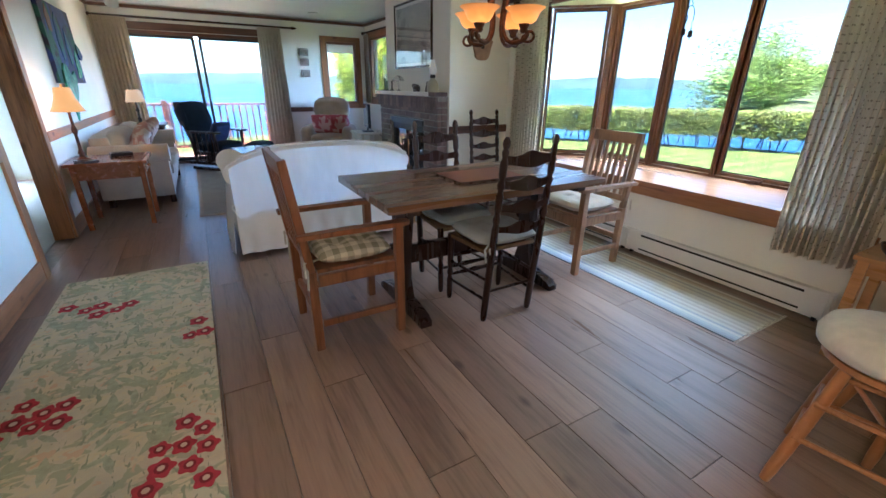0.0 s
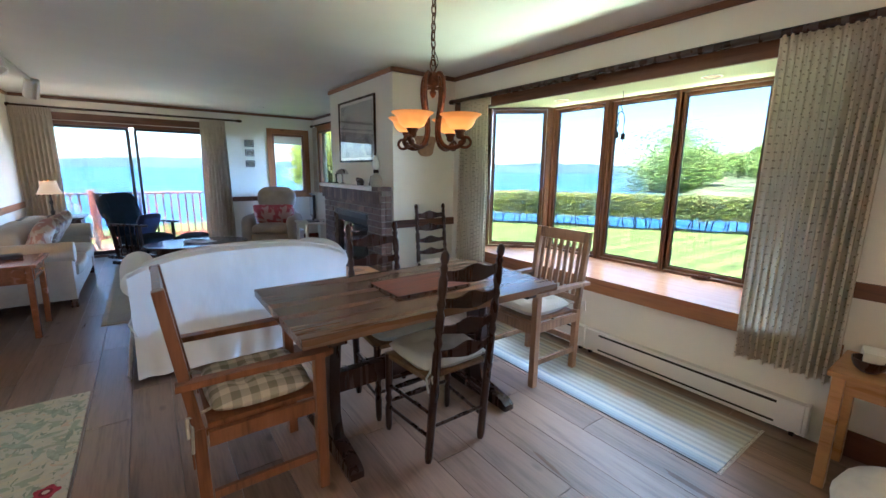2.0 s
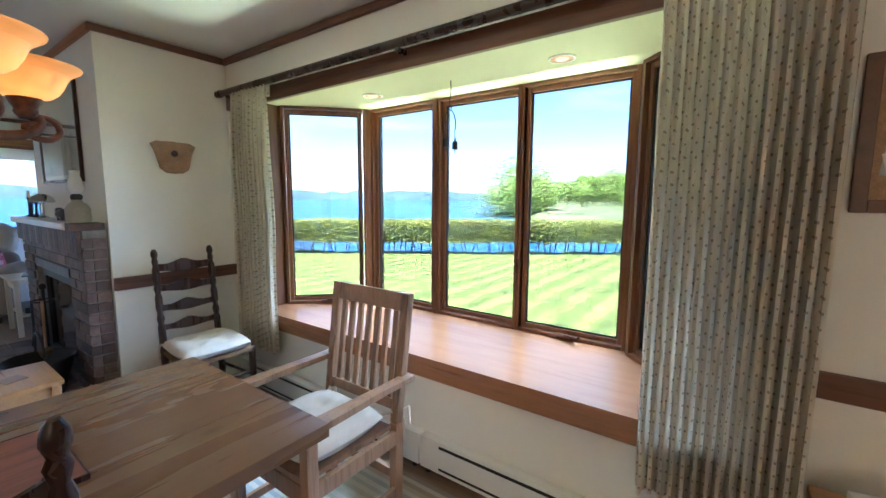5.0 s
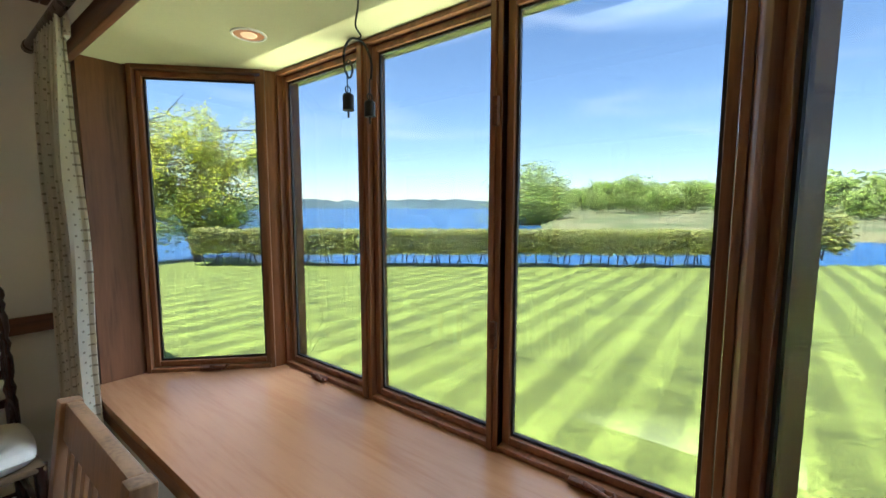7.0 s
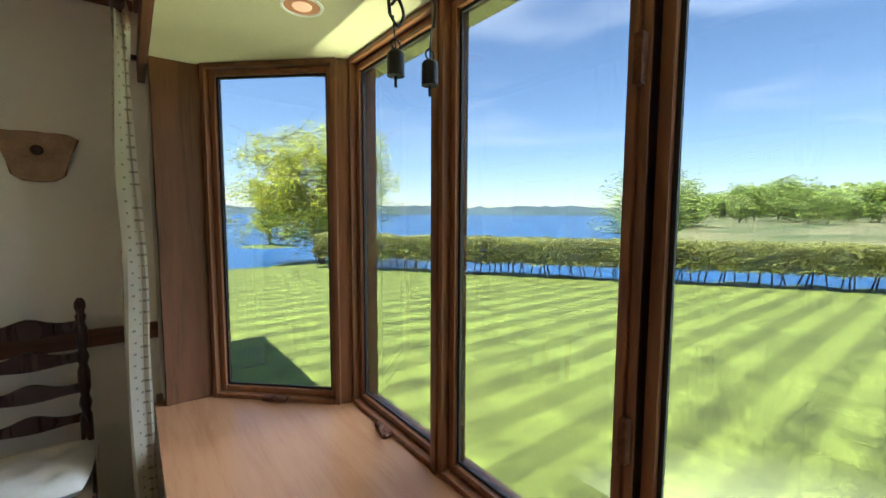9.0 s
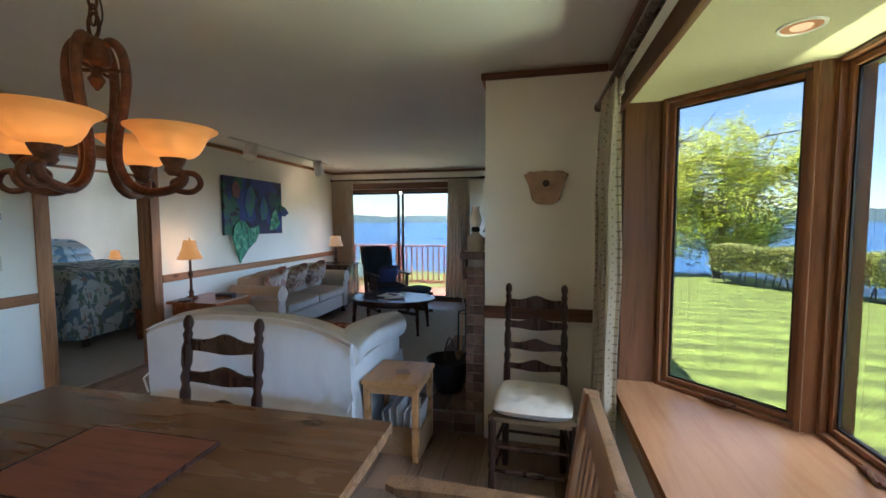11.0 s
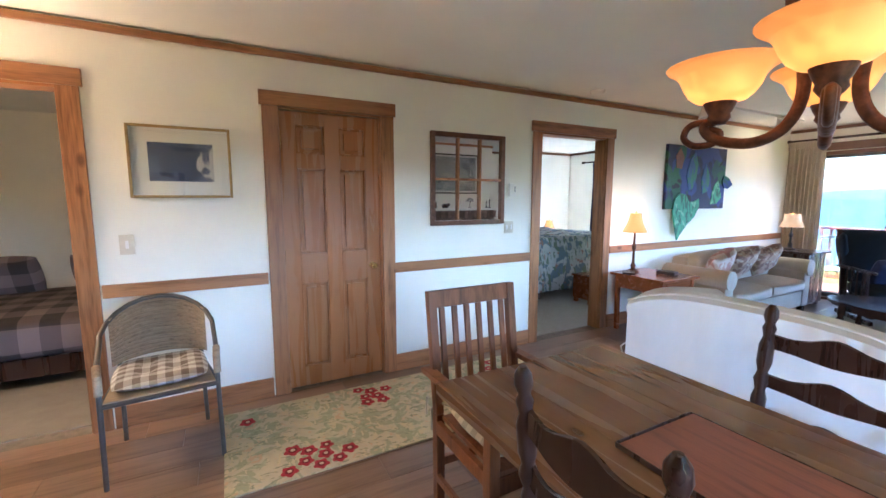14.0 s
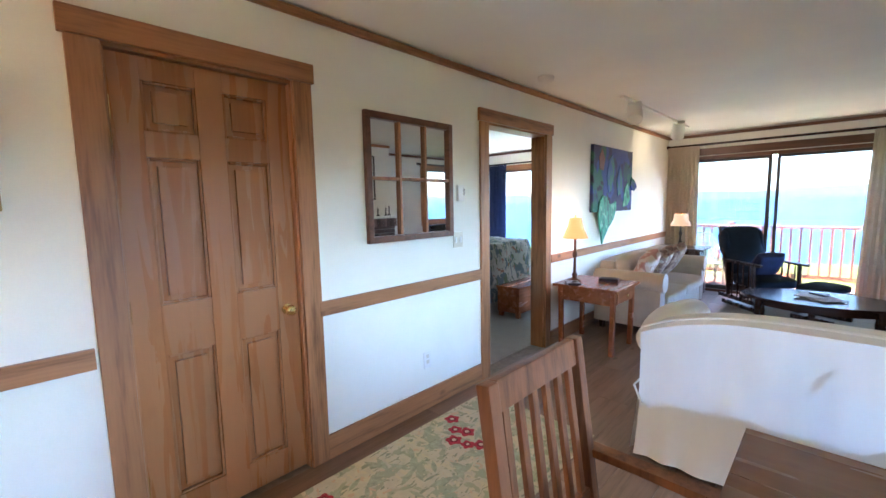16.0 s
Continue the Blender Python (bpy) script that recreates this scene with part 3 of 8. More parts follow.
def casing(name, y0, y1, label, x=XW, depth=0.14, head=0.095, w=0.09):
    """Wood lining and architrave of a door opening in the west wall."""
    ob = tagged(new(name), label, "door frame", kind="structure")
    for y, s in ((y0, -1), (y1, 1)):
        a, b = sorted((y + s * w, y - s * 0.012))
        part("jamb_casing", box((x, a, 0), (x + 0.02, b, 2.035), 0.005), TRIM, ob)
        c, d = sorted((y, y - s * 0.02))
        part("jamb_lining", box((x - depth, c, 0), (x - 0.001, d, 2.02), 0.002), TRIM, ob)
    part("head_casing", box((x, y0 - w - 0.015, 2.035), (x + 0.026, y1 + w + 0.015, 2.035 + head), 0.004), TRIM_Y, ob)
    part("head_lining", box((x - depth, y0, 2.02), (x - 0.001, y1, 2.04), 0.002), TRIM_Y, ob)
    return ob


casing("door_frame_1", -0.10, 0.80, "knotty pine door casing round an open doorway")
casing("door_frame_2", 1.91, 2.66, "knotty pine door casing round a closed door")
casing("door_frame_3", 4.22, 5.12, "knotty pine door casing round the bedroom doorway")


def panel_door(name, w, h, at, label):
    """A six-panel door; x across, z up, its face towards -y."""
    d = tagged(new(name), label, "door", kind="structure")
    d.matrix_world = at
    st, t = 0.105, 0.036
    cols = [(st, w / 2 - 0.054), (w / 2 + 0.054, w - st)]
    rows = [(0.145, 0.785), (1.005, 1.615), (1.72, h - 0.09)]
    for a, b in ((0, st), (w / 2 - 0.054, w / 2 + 0.054), (w - st, w)):
        part("stile", box((a, 0, 0), (b, t, h), 0.002), DOORWOOD, d)
    for z0, z1 in ((0, rows[0][0]), (rows[0][1], rows[1][0]), (rows[1][1], rows[2][0]), (rows[2][1], h)):
        for a, b in cols:
            part("rail", box((a, 0.0006, z0), (b, t - 0.0006, z1), 0.001), DOORWOOD, d)
    for z0, z1 in rows:
        for a, b in cols:
            bm = box((a, 0.019, z0), (b, 0.03, z1))
            box((a + 0.035, 0.006, z0 + 0.035), (b - 0.035, 0.022, z1 - 0.035), 0.003, bm)
            part("panel", bm, DOORWOOD, d)
            bm = bmesh.new()
            for p, q in (((a, 0, z0), (a + 0.012, 0.02, z1)), ((b - 0.012, 0, z0), (b, 0.02, z1)), ((a + 0.012, 0, z0), (b - 0.012, 0.02, z0 + 0.012)), ((a + 0.012, 0, z1 - 0.012), (b - 0.012, 0.02, z1))):
                box((p[0], 0.004, p[2]), (q[0], q[1], q[2]), 0.005, bm)
            part("moulding", bm, DOORWOOD, d)
    kx = w - 0.065
    kn = part("door_knob", lathe([(0.026, 0), (0.026, 0.006), (0.012, 0.01), (0.011, 0.03), (0.022, 0.036), (0.029, 0.05), (0.024, 0.064), (0.01, 0.07)], 20, None, pose(kx, 0, 0.885, 90)), BRASS, d, "polished brass knob")
    for z in (0.2, 0.95, 1.75):
        part("hinge", box((-0.006, -0.004, z), (0.004, 0.006, z + 0.09), 0.002), BRASS, d)
    return d


panel_door("door_1", 0.706, 2.005, pose(XW - 0.03, 1.932, 0.012, 0, 0, 90), "closed six-panel stained pine door with brass knob")

# bay window: seat, soffit, sashes
BAY = [(4.20, 4.10), (4.70, 3.60), (4.70, 1.72), (4.20, 1.22)]
SEAT_Z, SOF_Z = 0.61, 2.06
bm = slab([(4.0, 4.10), (4.2, 4.10), (4.83, 3.66), (4.83, 1.66), (4.2, 1.22), (4.0, 1.22)], SEAT_Z - 0.035, SEAT_Z, 0.004)
structure("bay_window_seat", bm, SEATWOOD, "polished wooden window seat of the bay", "window seat")
strip("trim_bay_apron", (XE - 0.026, 1.10, SEAT_Z - 0.115), (XE, 4.30, SEAT_Z - 0.036), TRIM_Y, "reddish wood apron below the window seat")
bm = slab([(4.201, 4.14), (4.85, 3.68), (4.85, 1.64), (4.201, 1.18)], 0.30, SEAT_Z - 0.036)
structure("wall_bay_base", bm, WALL, "painted base of the bay", "wall")
bm = slab([(XE + 0.161, 4.20), (4.90, 3.72), (4.90, 1.60), (XE + 0.161, 1.12)], SOF_Z, SOF_Z + 0.1)
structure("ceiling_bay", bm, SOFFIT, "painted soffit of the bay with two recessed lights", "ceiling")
structure("roof_bay", slab([(XE + 0.161, 4.3), (5.05, 3.8), (5.05, 1.5), (XE + 0.161, 1.0)], SOF_Z + 0.101, SOF_Z + 0.3), DARKTRIM, "shingled roof of the bay", "roof")
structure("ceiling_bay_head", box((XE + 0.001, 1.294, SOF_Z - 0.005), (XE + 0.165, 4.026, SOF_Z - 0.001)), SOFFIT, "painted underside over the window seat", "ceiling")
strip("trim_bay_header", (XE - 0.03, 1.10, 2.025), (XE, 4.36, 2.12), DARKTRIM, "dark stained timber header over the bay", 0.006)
# Side jambs take the darker window wood, which puts their shade into the colour.
strip("trim_bay_jamb", (XE + 0.002, 4.028, SEAT_Z), (4.245, 4.10, SOF_Z), SASH, "reddish wood side jamb of the bay")
strip("trim_bay_jamb", (XE + 0.002, 1.22, SEAT_Z), (4.245, 1.292, SOF_Z), SASH, "reddish wood side jamb of the bay")


def sash(name, a, b, label, crank=True, lock=False):
    """One casement of the bay from plan point a to b: frame, sash, pane, crank."""
    a, b = Vector((*a, 0)), Vector((*b, 0))
    w = (b - a).length
    ang = math.degrees(math.atan2((b - a).y, (b - a).x))
    ob = tagged(new(name), label, "window", kind="structure")
    ob.matrix_world = pose(a.x, a.y, SEAT_Z, 0, 0, ang)
    h = SOF_Z - SEAT_Z
    fr = 0.020
    for x0, x1, z0, z1, mm in ((0, fr, 0, h, SASH), (w - fr, w, 0, h, SASH), (fr, w - fr, 0, fr, SASH_Y), (fr, w - fr, h - fr, h, SASH_Y)):
        part("window_frame", box((x0, -0.01, z0), (x1, 0.09, z1), 0.004), mm, ob)
    s = fr + 0.002
    sw = 0.026
    for x0, x1, z0, z1, mm in ((s, s + sw, s, h - s, SASH), (w - s - sw, w - s, s, h - s, SASH), (s + sw, w - s - sw, s, s + sw, SASH_Y), (s + sw, w - s - sw, h - s - sw, h - s, SASH_Y)):
        part("sash_rail", box((x0, 0.016, z0), (x1, 0.066, z1), 0.006), mm, ob)
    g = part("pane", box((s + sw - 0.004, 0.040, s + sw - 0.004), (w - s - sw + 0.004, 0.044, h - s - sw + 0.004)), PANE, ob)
    # Pane casts no shadow, so daylight enters undimmed by the dark tint.
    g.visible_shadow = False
    bm = bmesh.new()
    for x0, x1, z0, z1 in ((s + sw - 0.002, s + sw + 0.009, s + sw, h - s - sw), (w - s - sw - 0.009, w - s - sw + 0.002, s + sw, h - s - sw), (s + sw + 0.009, w - s - sw - 0.009, s + sw, s + sw + 0.009), (s + sw + 0.009, w - s - sw - 0.009, h - s - sw - 0.009, h - s - sw)):
        box((x0, 0.030, z0), (x1, 0.038, z1), 0, bm)
    part("gasket", bm, BLACK, ob, "black glazing gasket")
    if crank:
        c = part("crank", box((w / 2 - 0.05, -0.035, 0.006), (w / 2 + 0.05, -0.008, 0.026), 0.008), BRONZE, ob, "bronze window crank")
        part("crank_handle", tube([(w / 2, -0.03, 0.028), (w / 2 + 0.03, -0.05, 0.034), (w / 2 + 0.075, -0.06, 0.03), (w / 2 + 0.09, -0.058, 0.045)], 0.008, 8), BRONZE, ob)
    if lock:
        for z in (0.35, 1.05):
            part("sash_lock", box((w - 0.024, -0.03, z), (w - 0.006, -0.008, z + 0.09), 0.005), BRONZE, ob, "dark bronze casement lock")
    return ob


sash("window_1", (4.220, 4.017), (4.645, 3.604), "angled casement of the wooden bay window")
sash("window_2", (4.70, 3.592), (4.70, 2.985), "fixed casement of the wooden bay window")
sash("window_3", (4.70, 2.965), (4.70, 2.345), "casement of the wooden bay window", False, True)
sash("window_4", (4.70, 2.365), (4.70, 1.735), "casement of the wooden bay window")
sash("window_5", (4.645, 1.716), (4.220, 1.303), "angled casement of the wooden bay window")
for y in (2.975, 2.375):
    strip("trim_bay_mullion", (4.682, y - 0.0095, SEAT_Z), (4.80, y + 0.0095, SOF_Z), SASH, "dark wood window mullion", 0.003)
for y, s in ((3.607, 1), (1.717, -1)):
    bm = slab([(4.640, y + 0.010 * s), (4.660, y - 0.010 * s), (4.699, y - 0.017 * s), (4.82, y - 0.017 * s), (4.82, y + 0.10 * s), (4.76, y + 0.12 * s)], SEAT_Z, SOF_Z)
    structure("trim_bay_post", bm, SASH, "dark wood corner post of the bay", "post")


for y0, y1 in ((4.068, 4.2), (1.12, 1.252)):
    strip("trim_bay_end", (4.246, y0 + (0.03 if y0 > 3 else 0), SEAT_Z), (4.275, y1 - (0 if y0 > 3 else 0.03), SOF_Z), SASH, "dark wood end post of the bay")


def frame_window(name, at, w, h, label, mat=SASH):
    """A fixed window with architrave; x across, z up, room side towards -y."""
    ob = tagged(new(name), label, "window", kind="structure")
    ob.matrix_world = at
    cw = 0.085
    for x0, x1, z0, z1, mm in ((-cw, 0.01, -cw, h + cw, TRIM), (w - 0.01, w + cw, -cw, h + cw, TRIM), (0.01, w - 0.01, h - 0.01, h + cw, TRIM_X), (0.01, w - 0.01, -cw, 0.01, TRIM_X)):
        part("window_frame", box((x0, -0.02, z0), (x1, 0, z1), 0.004), mm, ob)
    for x0, x1, z0, z1 in ((0, 0.045, 0, h), (w - 0.045, w, 0, h), (0.045, w - 0.045, 0, 0.045), (0.045, w - 0.045, h - 0.045, h)):
        part("sash_rail", box((x0, 0.001, z0), (x1, 0.10, z1), 0.005), mat, ob)
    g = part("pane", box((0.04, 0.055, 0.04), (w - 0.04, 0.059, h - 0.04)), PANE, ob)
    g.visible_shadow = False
    return ob


frame_window("window_6", pose(3.24, YN, 0.96), 0.60, 1.10, "small fixed window with knotty wood frame")
frame_window("window_7", pose(XE, 8.72, 1.05, 0, 0, -90), 1.17, 1.09, "side window with knotty wood frame")

bl = thing("roller_blind", "cream roller blind rolled up in the small window", "blind", pose(3.24, YN, 0.96))
part("roller", tube([(0.05, 0.03, 1.04), (0.55, 0.03, 1.04)], 0.018, 12), WALL, bl)
part("cloth", box((0.052, 0.012, 0.93), (0.548, 0.0145, 1.03), 0.0008), WALL, bl)
part("hem_bar", box((0.05, 0.009, 0.915), (0.55, 0.018, 0.9298), 0.002), WALL, bl)

# sliding glass door
sd = tagged(new("door_2"), "sliding glass patio door in dark aluminium, slightly open to the deck", "door", kind="structure")
sd.matrix_world = pose(0.08, YN + 0.03, 0)
DW, DH = 2.28, 2.06
ALU = material("dark_aluminium", (0.06, 0.055, 0.05), 0.35, 0.6, 0.1, 20, 0.03, 200)
for lo, hi in (((0, 0, 0), (0.04, 0.11, DH)), ((DW - 0.04, 0, 0), (DW, 0.11, DH)), ((0.04, 0, DH - 0.05), (DW - 0.04, 0.11, DH)), ((0.04, 0, 0), (DW - 0.04, 0.11, 0.035))):
    part("door_frame", box(lo, hi, 0.004), DARKTRIM, sd)
# Added tinted pane: dims the view through the open half of the door.
OPEN_SIDE = glass_material("open_side_dimmer", (0.070, 0.071, 0.070), 0.02, 1.1)
for x0, x1, y, st_w, glazing in ((0.04, 1.045, 0.055, 0.042, PANE), (1.105, 2.24, 0.02, 0.036, OPEN_SIDE)):
    leaf = part("sliding_leaf", box((x0, y, 0.036), (x0 + st_w, y + 0.035, DH - 0.051), 0.004), ALU, sd)
    bm = box((x1 - st_w, y, 0.036), (x1, y + 0.035, DH - 0.051), 0.004)
    box((x0 + st_w, y, 0.036), (x1 - st_w, y + 0.035, 0.095), 0.004, bm)
    box((x0 + st_w, y, DH - 0.09), (x1 - st_w, y + 0.035, DH - 0.051), 0.004, bm)
    part("leaf_rail", bm, ALU, leaf)
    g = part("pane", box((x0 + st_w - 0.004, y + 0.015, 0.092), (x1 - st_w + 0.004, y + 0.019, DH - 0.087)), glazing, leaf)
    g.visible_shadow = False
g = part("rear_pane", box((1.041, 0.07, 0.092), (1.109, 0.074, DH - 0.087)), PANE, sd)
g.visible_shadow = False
part("door_handle", box((1.112, -0.02, 0.9), (1.137, 0.02, 1.1), 0.008), BLACK, sd, "black pull handle")
strip("trim_slider_head", (XW + 0.05, YN - 0.025, 2.065), (2.46, YN, 2.17), DARKTRIM_X, "dark wood trim over the patio door")
strip("trim_slider_side", (2.37, YN - 0.02, 0), (2.44, YN, 2.063), DARKTRIM, "dark wood trim beside the patio door")

# chimney breast
bm = box((3.28, 4.40, 0), (XE - 0.001, 6.05, CEIL_Z))
structure("wall_chimney_breast", bm, WALL, "cream plastered chimney breast", "wall")

DAY, LAWN = (0.80, 0.92, 1.0), (0.96, 1.0, 0.58)
DX, DZ = math.cos(radians(60)), math.sin(radians(60))
window_light("daylight_bay", (5.25, 2.66, 1.65), (5.25 - DX, 2.66, 1.65 - DZ), 2.2, 1.2, SKY_W, DAY)
window_light("lawn_light_bay", (5.25, 2.66, 0.85), (5.25 - DX, 2.66, 0.85 + DZ), 2.2, 0.7, LAWN_W, LAWN).data.spread = radians(73)
window_light("daylight_slider", (1.22, YN + 0.6, 1.7), (1.22, YN + 0.6 - DX, 1.7 - DZ), 2.1, 0.7, SKY_W * 0.03, DAY)
window_light("lawn_light_slider", (1.22, YN + 0.6, 0.5), (1.22, YN + 0.6 - DX, 0.5 + DZ), 2.1, 0.7, LAWN_W * 0.12, LAWN)
window_light("daylight_bedroom", (-2.3, 9.0, 1.7), (-2.3, 9.0 - DX, 1.7 - DZ), 1.5, 0.7, SKY_W * 2.6, DAY)

# light openings, to guide the sky's light
window_portal("portal_bay", (4.9, 2.66, 1.33), (3.0, 2.66, 1.33), 2.9, 1.5)
window_portal("portal_slider", (1.22, YN + 0.25, 1.05), (1.22, 0, 1.05), 2.3, 2.1)
window_portal("portal_small", (3.54, YN + 0.25, 1.5), (3.54, 0, 1.5), 0.6, 1.1)
window_portal("portal_side", (XE + 0.3, 8.13, 1.6), (0, 8.13, 1.6), 1.2, 1.1)
window_portal("portal_bedroom", (-2.3, 8.65, 1.1), (-2.3, 0, 1.1), 1.6, 1.95)


# ---- outdoors ----
HEDGE_A, HEDGE_B = Vector((9.7, 17.5)), Vector((21.6, 1.3))
HN = Vector((0.806, 0.592))


def ground_height(x, y):
    s = max((Vector((x, y)) - HEDGE_A).dot(HN) - 0.9, y - 18.4 - 0.5 * math.sin(x * 0.3))
    z = -0.6
    if s > 0:
        z -= min(3.4, s * 0.42)
    ang = math.degrees(math.atan2(y - 2, x - 4))
    far = math.hypot(x - 4, y - 2)
    if ang < 27 and far > 40:
        k = min(1, (far - 40) / 12) * min(1, (27 - ang) / 4)
        z = z * (1 - k) + k * (-0.9 + 0.012 * min(far - 40, 250))
    knoll = math.hypot(x - 12.3, y - 24.0)
    if knoll < 6:
        z = max(z, -1.36 - 0.35 * max(0, knoll - 2.5))
    point = math.hypot(x - 13.7, y - 40.0)
    if point < 5:
        z = max(z, -1.32 - 0.35 * max(0, point - 2.0))
    z += 0.03 * noise.noise(Vector((x * 0.2, y * 0.2, 0)))
    if far > 900 and ang < 27:
        z = -0.6
    return z


GRASS = material("mown_grass", (0.160, 0.190, 0.028), 0.85, 0, 0.34, 2.5, 0.12, 30)
gn, gl = GRASS.node_tree.nodes, GRASS.node_tree.links
gb = gn["Principled BSDF"]
g_tc, g_sep, g_sin, g_mul, g_rng, g_mix = (gn.new("ShaderNodeTexCoord"), gn.new("ShaderNodeSeparateXYZ"), gn.new("ShaderNodeMath"), gn.new("ShaderNodeMath"), gn.new("ShaderNodeMapRange"), gn.new("ShaderNodeVectorMath"))
g_mul.operation, g_mul.inputs[1].default_value = "MULTIPLY", 2 * math.pi / 0.62
g_sin.operation = "SINE"
for key, v in (("From Min", -0.35), ("From Max", 0.35), ("To Min", 0.76), ("To Max", 1.24)):
    g_rng.inputs[key].default_value = v
g_mix.operation = "SCALE"
g_noise = gn.new("ShaderNodeTexNoise")
g_noise.inputs["Scale"].default_value, g_noise.inputs["Detail"].default_value = 0.9, 3
g_add = gn.new("ShaderNodeMath")
g_add.operation = "MULTIPLY_ADD"
g_add.inputs[1].default_value = 0.12
gl.new(g_tc.outputs["Object"], g_sep.inputs["Vector"])
gl.new(g_tc.outputs["Object"], g_noise.inputs["Vector"])
gl.new(g_noise.outputs["Fac"], g_add.inputs[0])
gl.new(g_sep.outputs["Y"], g_add.inputs[2])
gl.new(g_add.outputs[0], g_mul.inputs[0])
gl.new(g_mul.outputs[0], g_sin.inputs[0])
gl.new(g_sin.outputs[0], g_rng.inputs["Value"])
gl.new(gb.inputs["Base Color"].links[0].from_socket, g_mix.inputs[0])
t_noise, t_rng, t_mul = gn.new("ShaderNodeTexNoise"), gn.new("ShaderNodeMapRange"), gn.new("ShaderNodeMath")
t_noise.inputs["Scale"].default_value, t_noise.inputs["Detail"].default_value, t_noise.inputs["Roughness"].default_value = 17, 6, 0.7
for key, v in (("From Min", 0.3), ("From Max", 0.7), ("To Min", 0.62), ("To Max", 1.38)):
    t_rng.inputs[key].default_value = v
t_mul.operation = "MULTIPLY"
gl.new(g_tc.outputs["Object"], t_noise.inputs["Vector"])
gl.new(t_noise.outputs["Fac"], t_rng.inputs["Value"])
gl.new(t_rng.outputs["Result"], t_mul.inputs[0])
gl.new(g_rng.outputs["Result"], t_mul.inputs[1])
gl.new(t_mul.outputs[0], g_mix.inputs["Scale"])
m_rng, m_mix, m_noise = gn.new("ShaderNodeMapRange"), gn.new("ShaderNodeMix"), gn.new("ShaderNodeTexNoise")
m_rng.inputs["From Min"].default_value, m_rng.inputs["From Max"].default_value = 34, 40
m_noise.inputs["Scale"].default_value, m_noise.inputs["Detail"].default_value = 0.12, 6
m_ramp = gn.new("ShaderNodeValToRGB")
m_ramp.color_ramp.elements[0].position, m_ramp.color_ramp.elements[0].color = 0.38, (0.09, 0.12, 0.03, 1)
m_ramp.color_ramp.elements[1].position, m_ramp.color_ramp.elements[1].color = 0.62, (0.22, 0.20, 0.08, 1)
m_mix.data_type = "RGBA"
gl.new(g_sep.outputs["X"], m_rng.inputs["Value"])
gl.new(g_tc.outputs["Object"], m_noise.inputs["Vector"])
gl.new(m_noise.outputs["Fac"], m_ramp.inputs["Fac"])
gl.new(m_rng.outputs["Result"], m_mix.inputs["Factor"])
gl.new(g_mix.outputs["Vector"], m_mix.inputs["A"])
gl.new(m_ramp.outputs["Color"], m_mix.inputs["B"])
gl.new(m_mix.outputs["Result"], gb.inputs["Base Color"])

bm = bmesh.new()
radii = [0.5] + [1.0 * i for i in range(1, 42)] + [41 * 1.12 ** i for i in range(1, 40)]
rings = []
for r in radii:
    ring = []
    for k in range(160):
        a = 2 * math.pi * k / 160
        gx, gy = 6 + r * math.cos(a), 5 + r * math.sin(a)
        ring.append(bm.verts.new((gx, gy, ground_height(gx, gy))))
    rings.append(ring)
for a, b in zip(rings, rings[1:]):
    for k in range(160):
        bm.faces.new((a[k], a[(k + 1) % 160], b[(k + 1) % 160], b[k]))
bm.faces.new(rings[0])
structure("ground", bm, GRASS, "striped mown lawn and rough meadow", "ground")

WATER = material("lake_water", (0.030, 0.098, 0.22), 0.3, 0, 0.2, 0.05, 0.35, 1.4, (0.6, 1.6, 1), spec=0.05)
bm = bmesh.new()
n_w = 96
ring = [bm.verts.new((6 + 4200 * math.cos(2 * math.pi * k / n_w), 5 + 4200 * math.sin(2 * math.pi * k / n_w), -1.45)) for k in range(n_w)]
bm.faces.new(ring)
structure("water", bm, WATER, "blue lake with small ripples", "lake")

HILL = material("far_hills", (0.075, 0.115, 0.115), 0.95, 0, 0.25, 0.004, 0, 1)
for name, dist, a0, a1, top, seed in (("backdrop_far_hills", 3200, 22, 180, 105, 1.0), ("backdrop_near_shore", 1500, 96, 175, 42, 4.0), ("backdrop_east_shore", 1900, 26, 78, 78, 7.0)):
    bm = bmesh.new()
    lows, tops, backs = [], [], []
    nn = 140
    for i in range(nn + 1):
        a = radians(a0 + (a1 - a0) * i / nn)
        e = min(1, i / 12, (nn - i) / 12)
        h = top * e * (0.45 + 0.5 * abs(noise.noise(Vector((i * 0.045, seed, 0)))) + 0.18 * noise.noise(Vector((i * 0.25, seed, 3))))
        c, s = math.cos(a), math.sin(a)
        lows.append(bm.verts.new((dist * c, dist * s, -3)))
        tops.append(bm.verts.new((dist * 1.05 * c, dist * 1.05 * s, max(0.5, h))))
        backs.append(bm.verts.new((dist * 1.15 * c, dist * 1.15 * s, -3)))
    for i in range(nn):
        bm.faces.new((lows[i], lows[i + 1], tops[i + 1], tops[i]))
        bm.faces.new((tops[i], tops[i + 1], backs[i + 1], backs[i]))
    structure(name, bm, HILL, "low wooded hills across the lake", "hills")


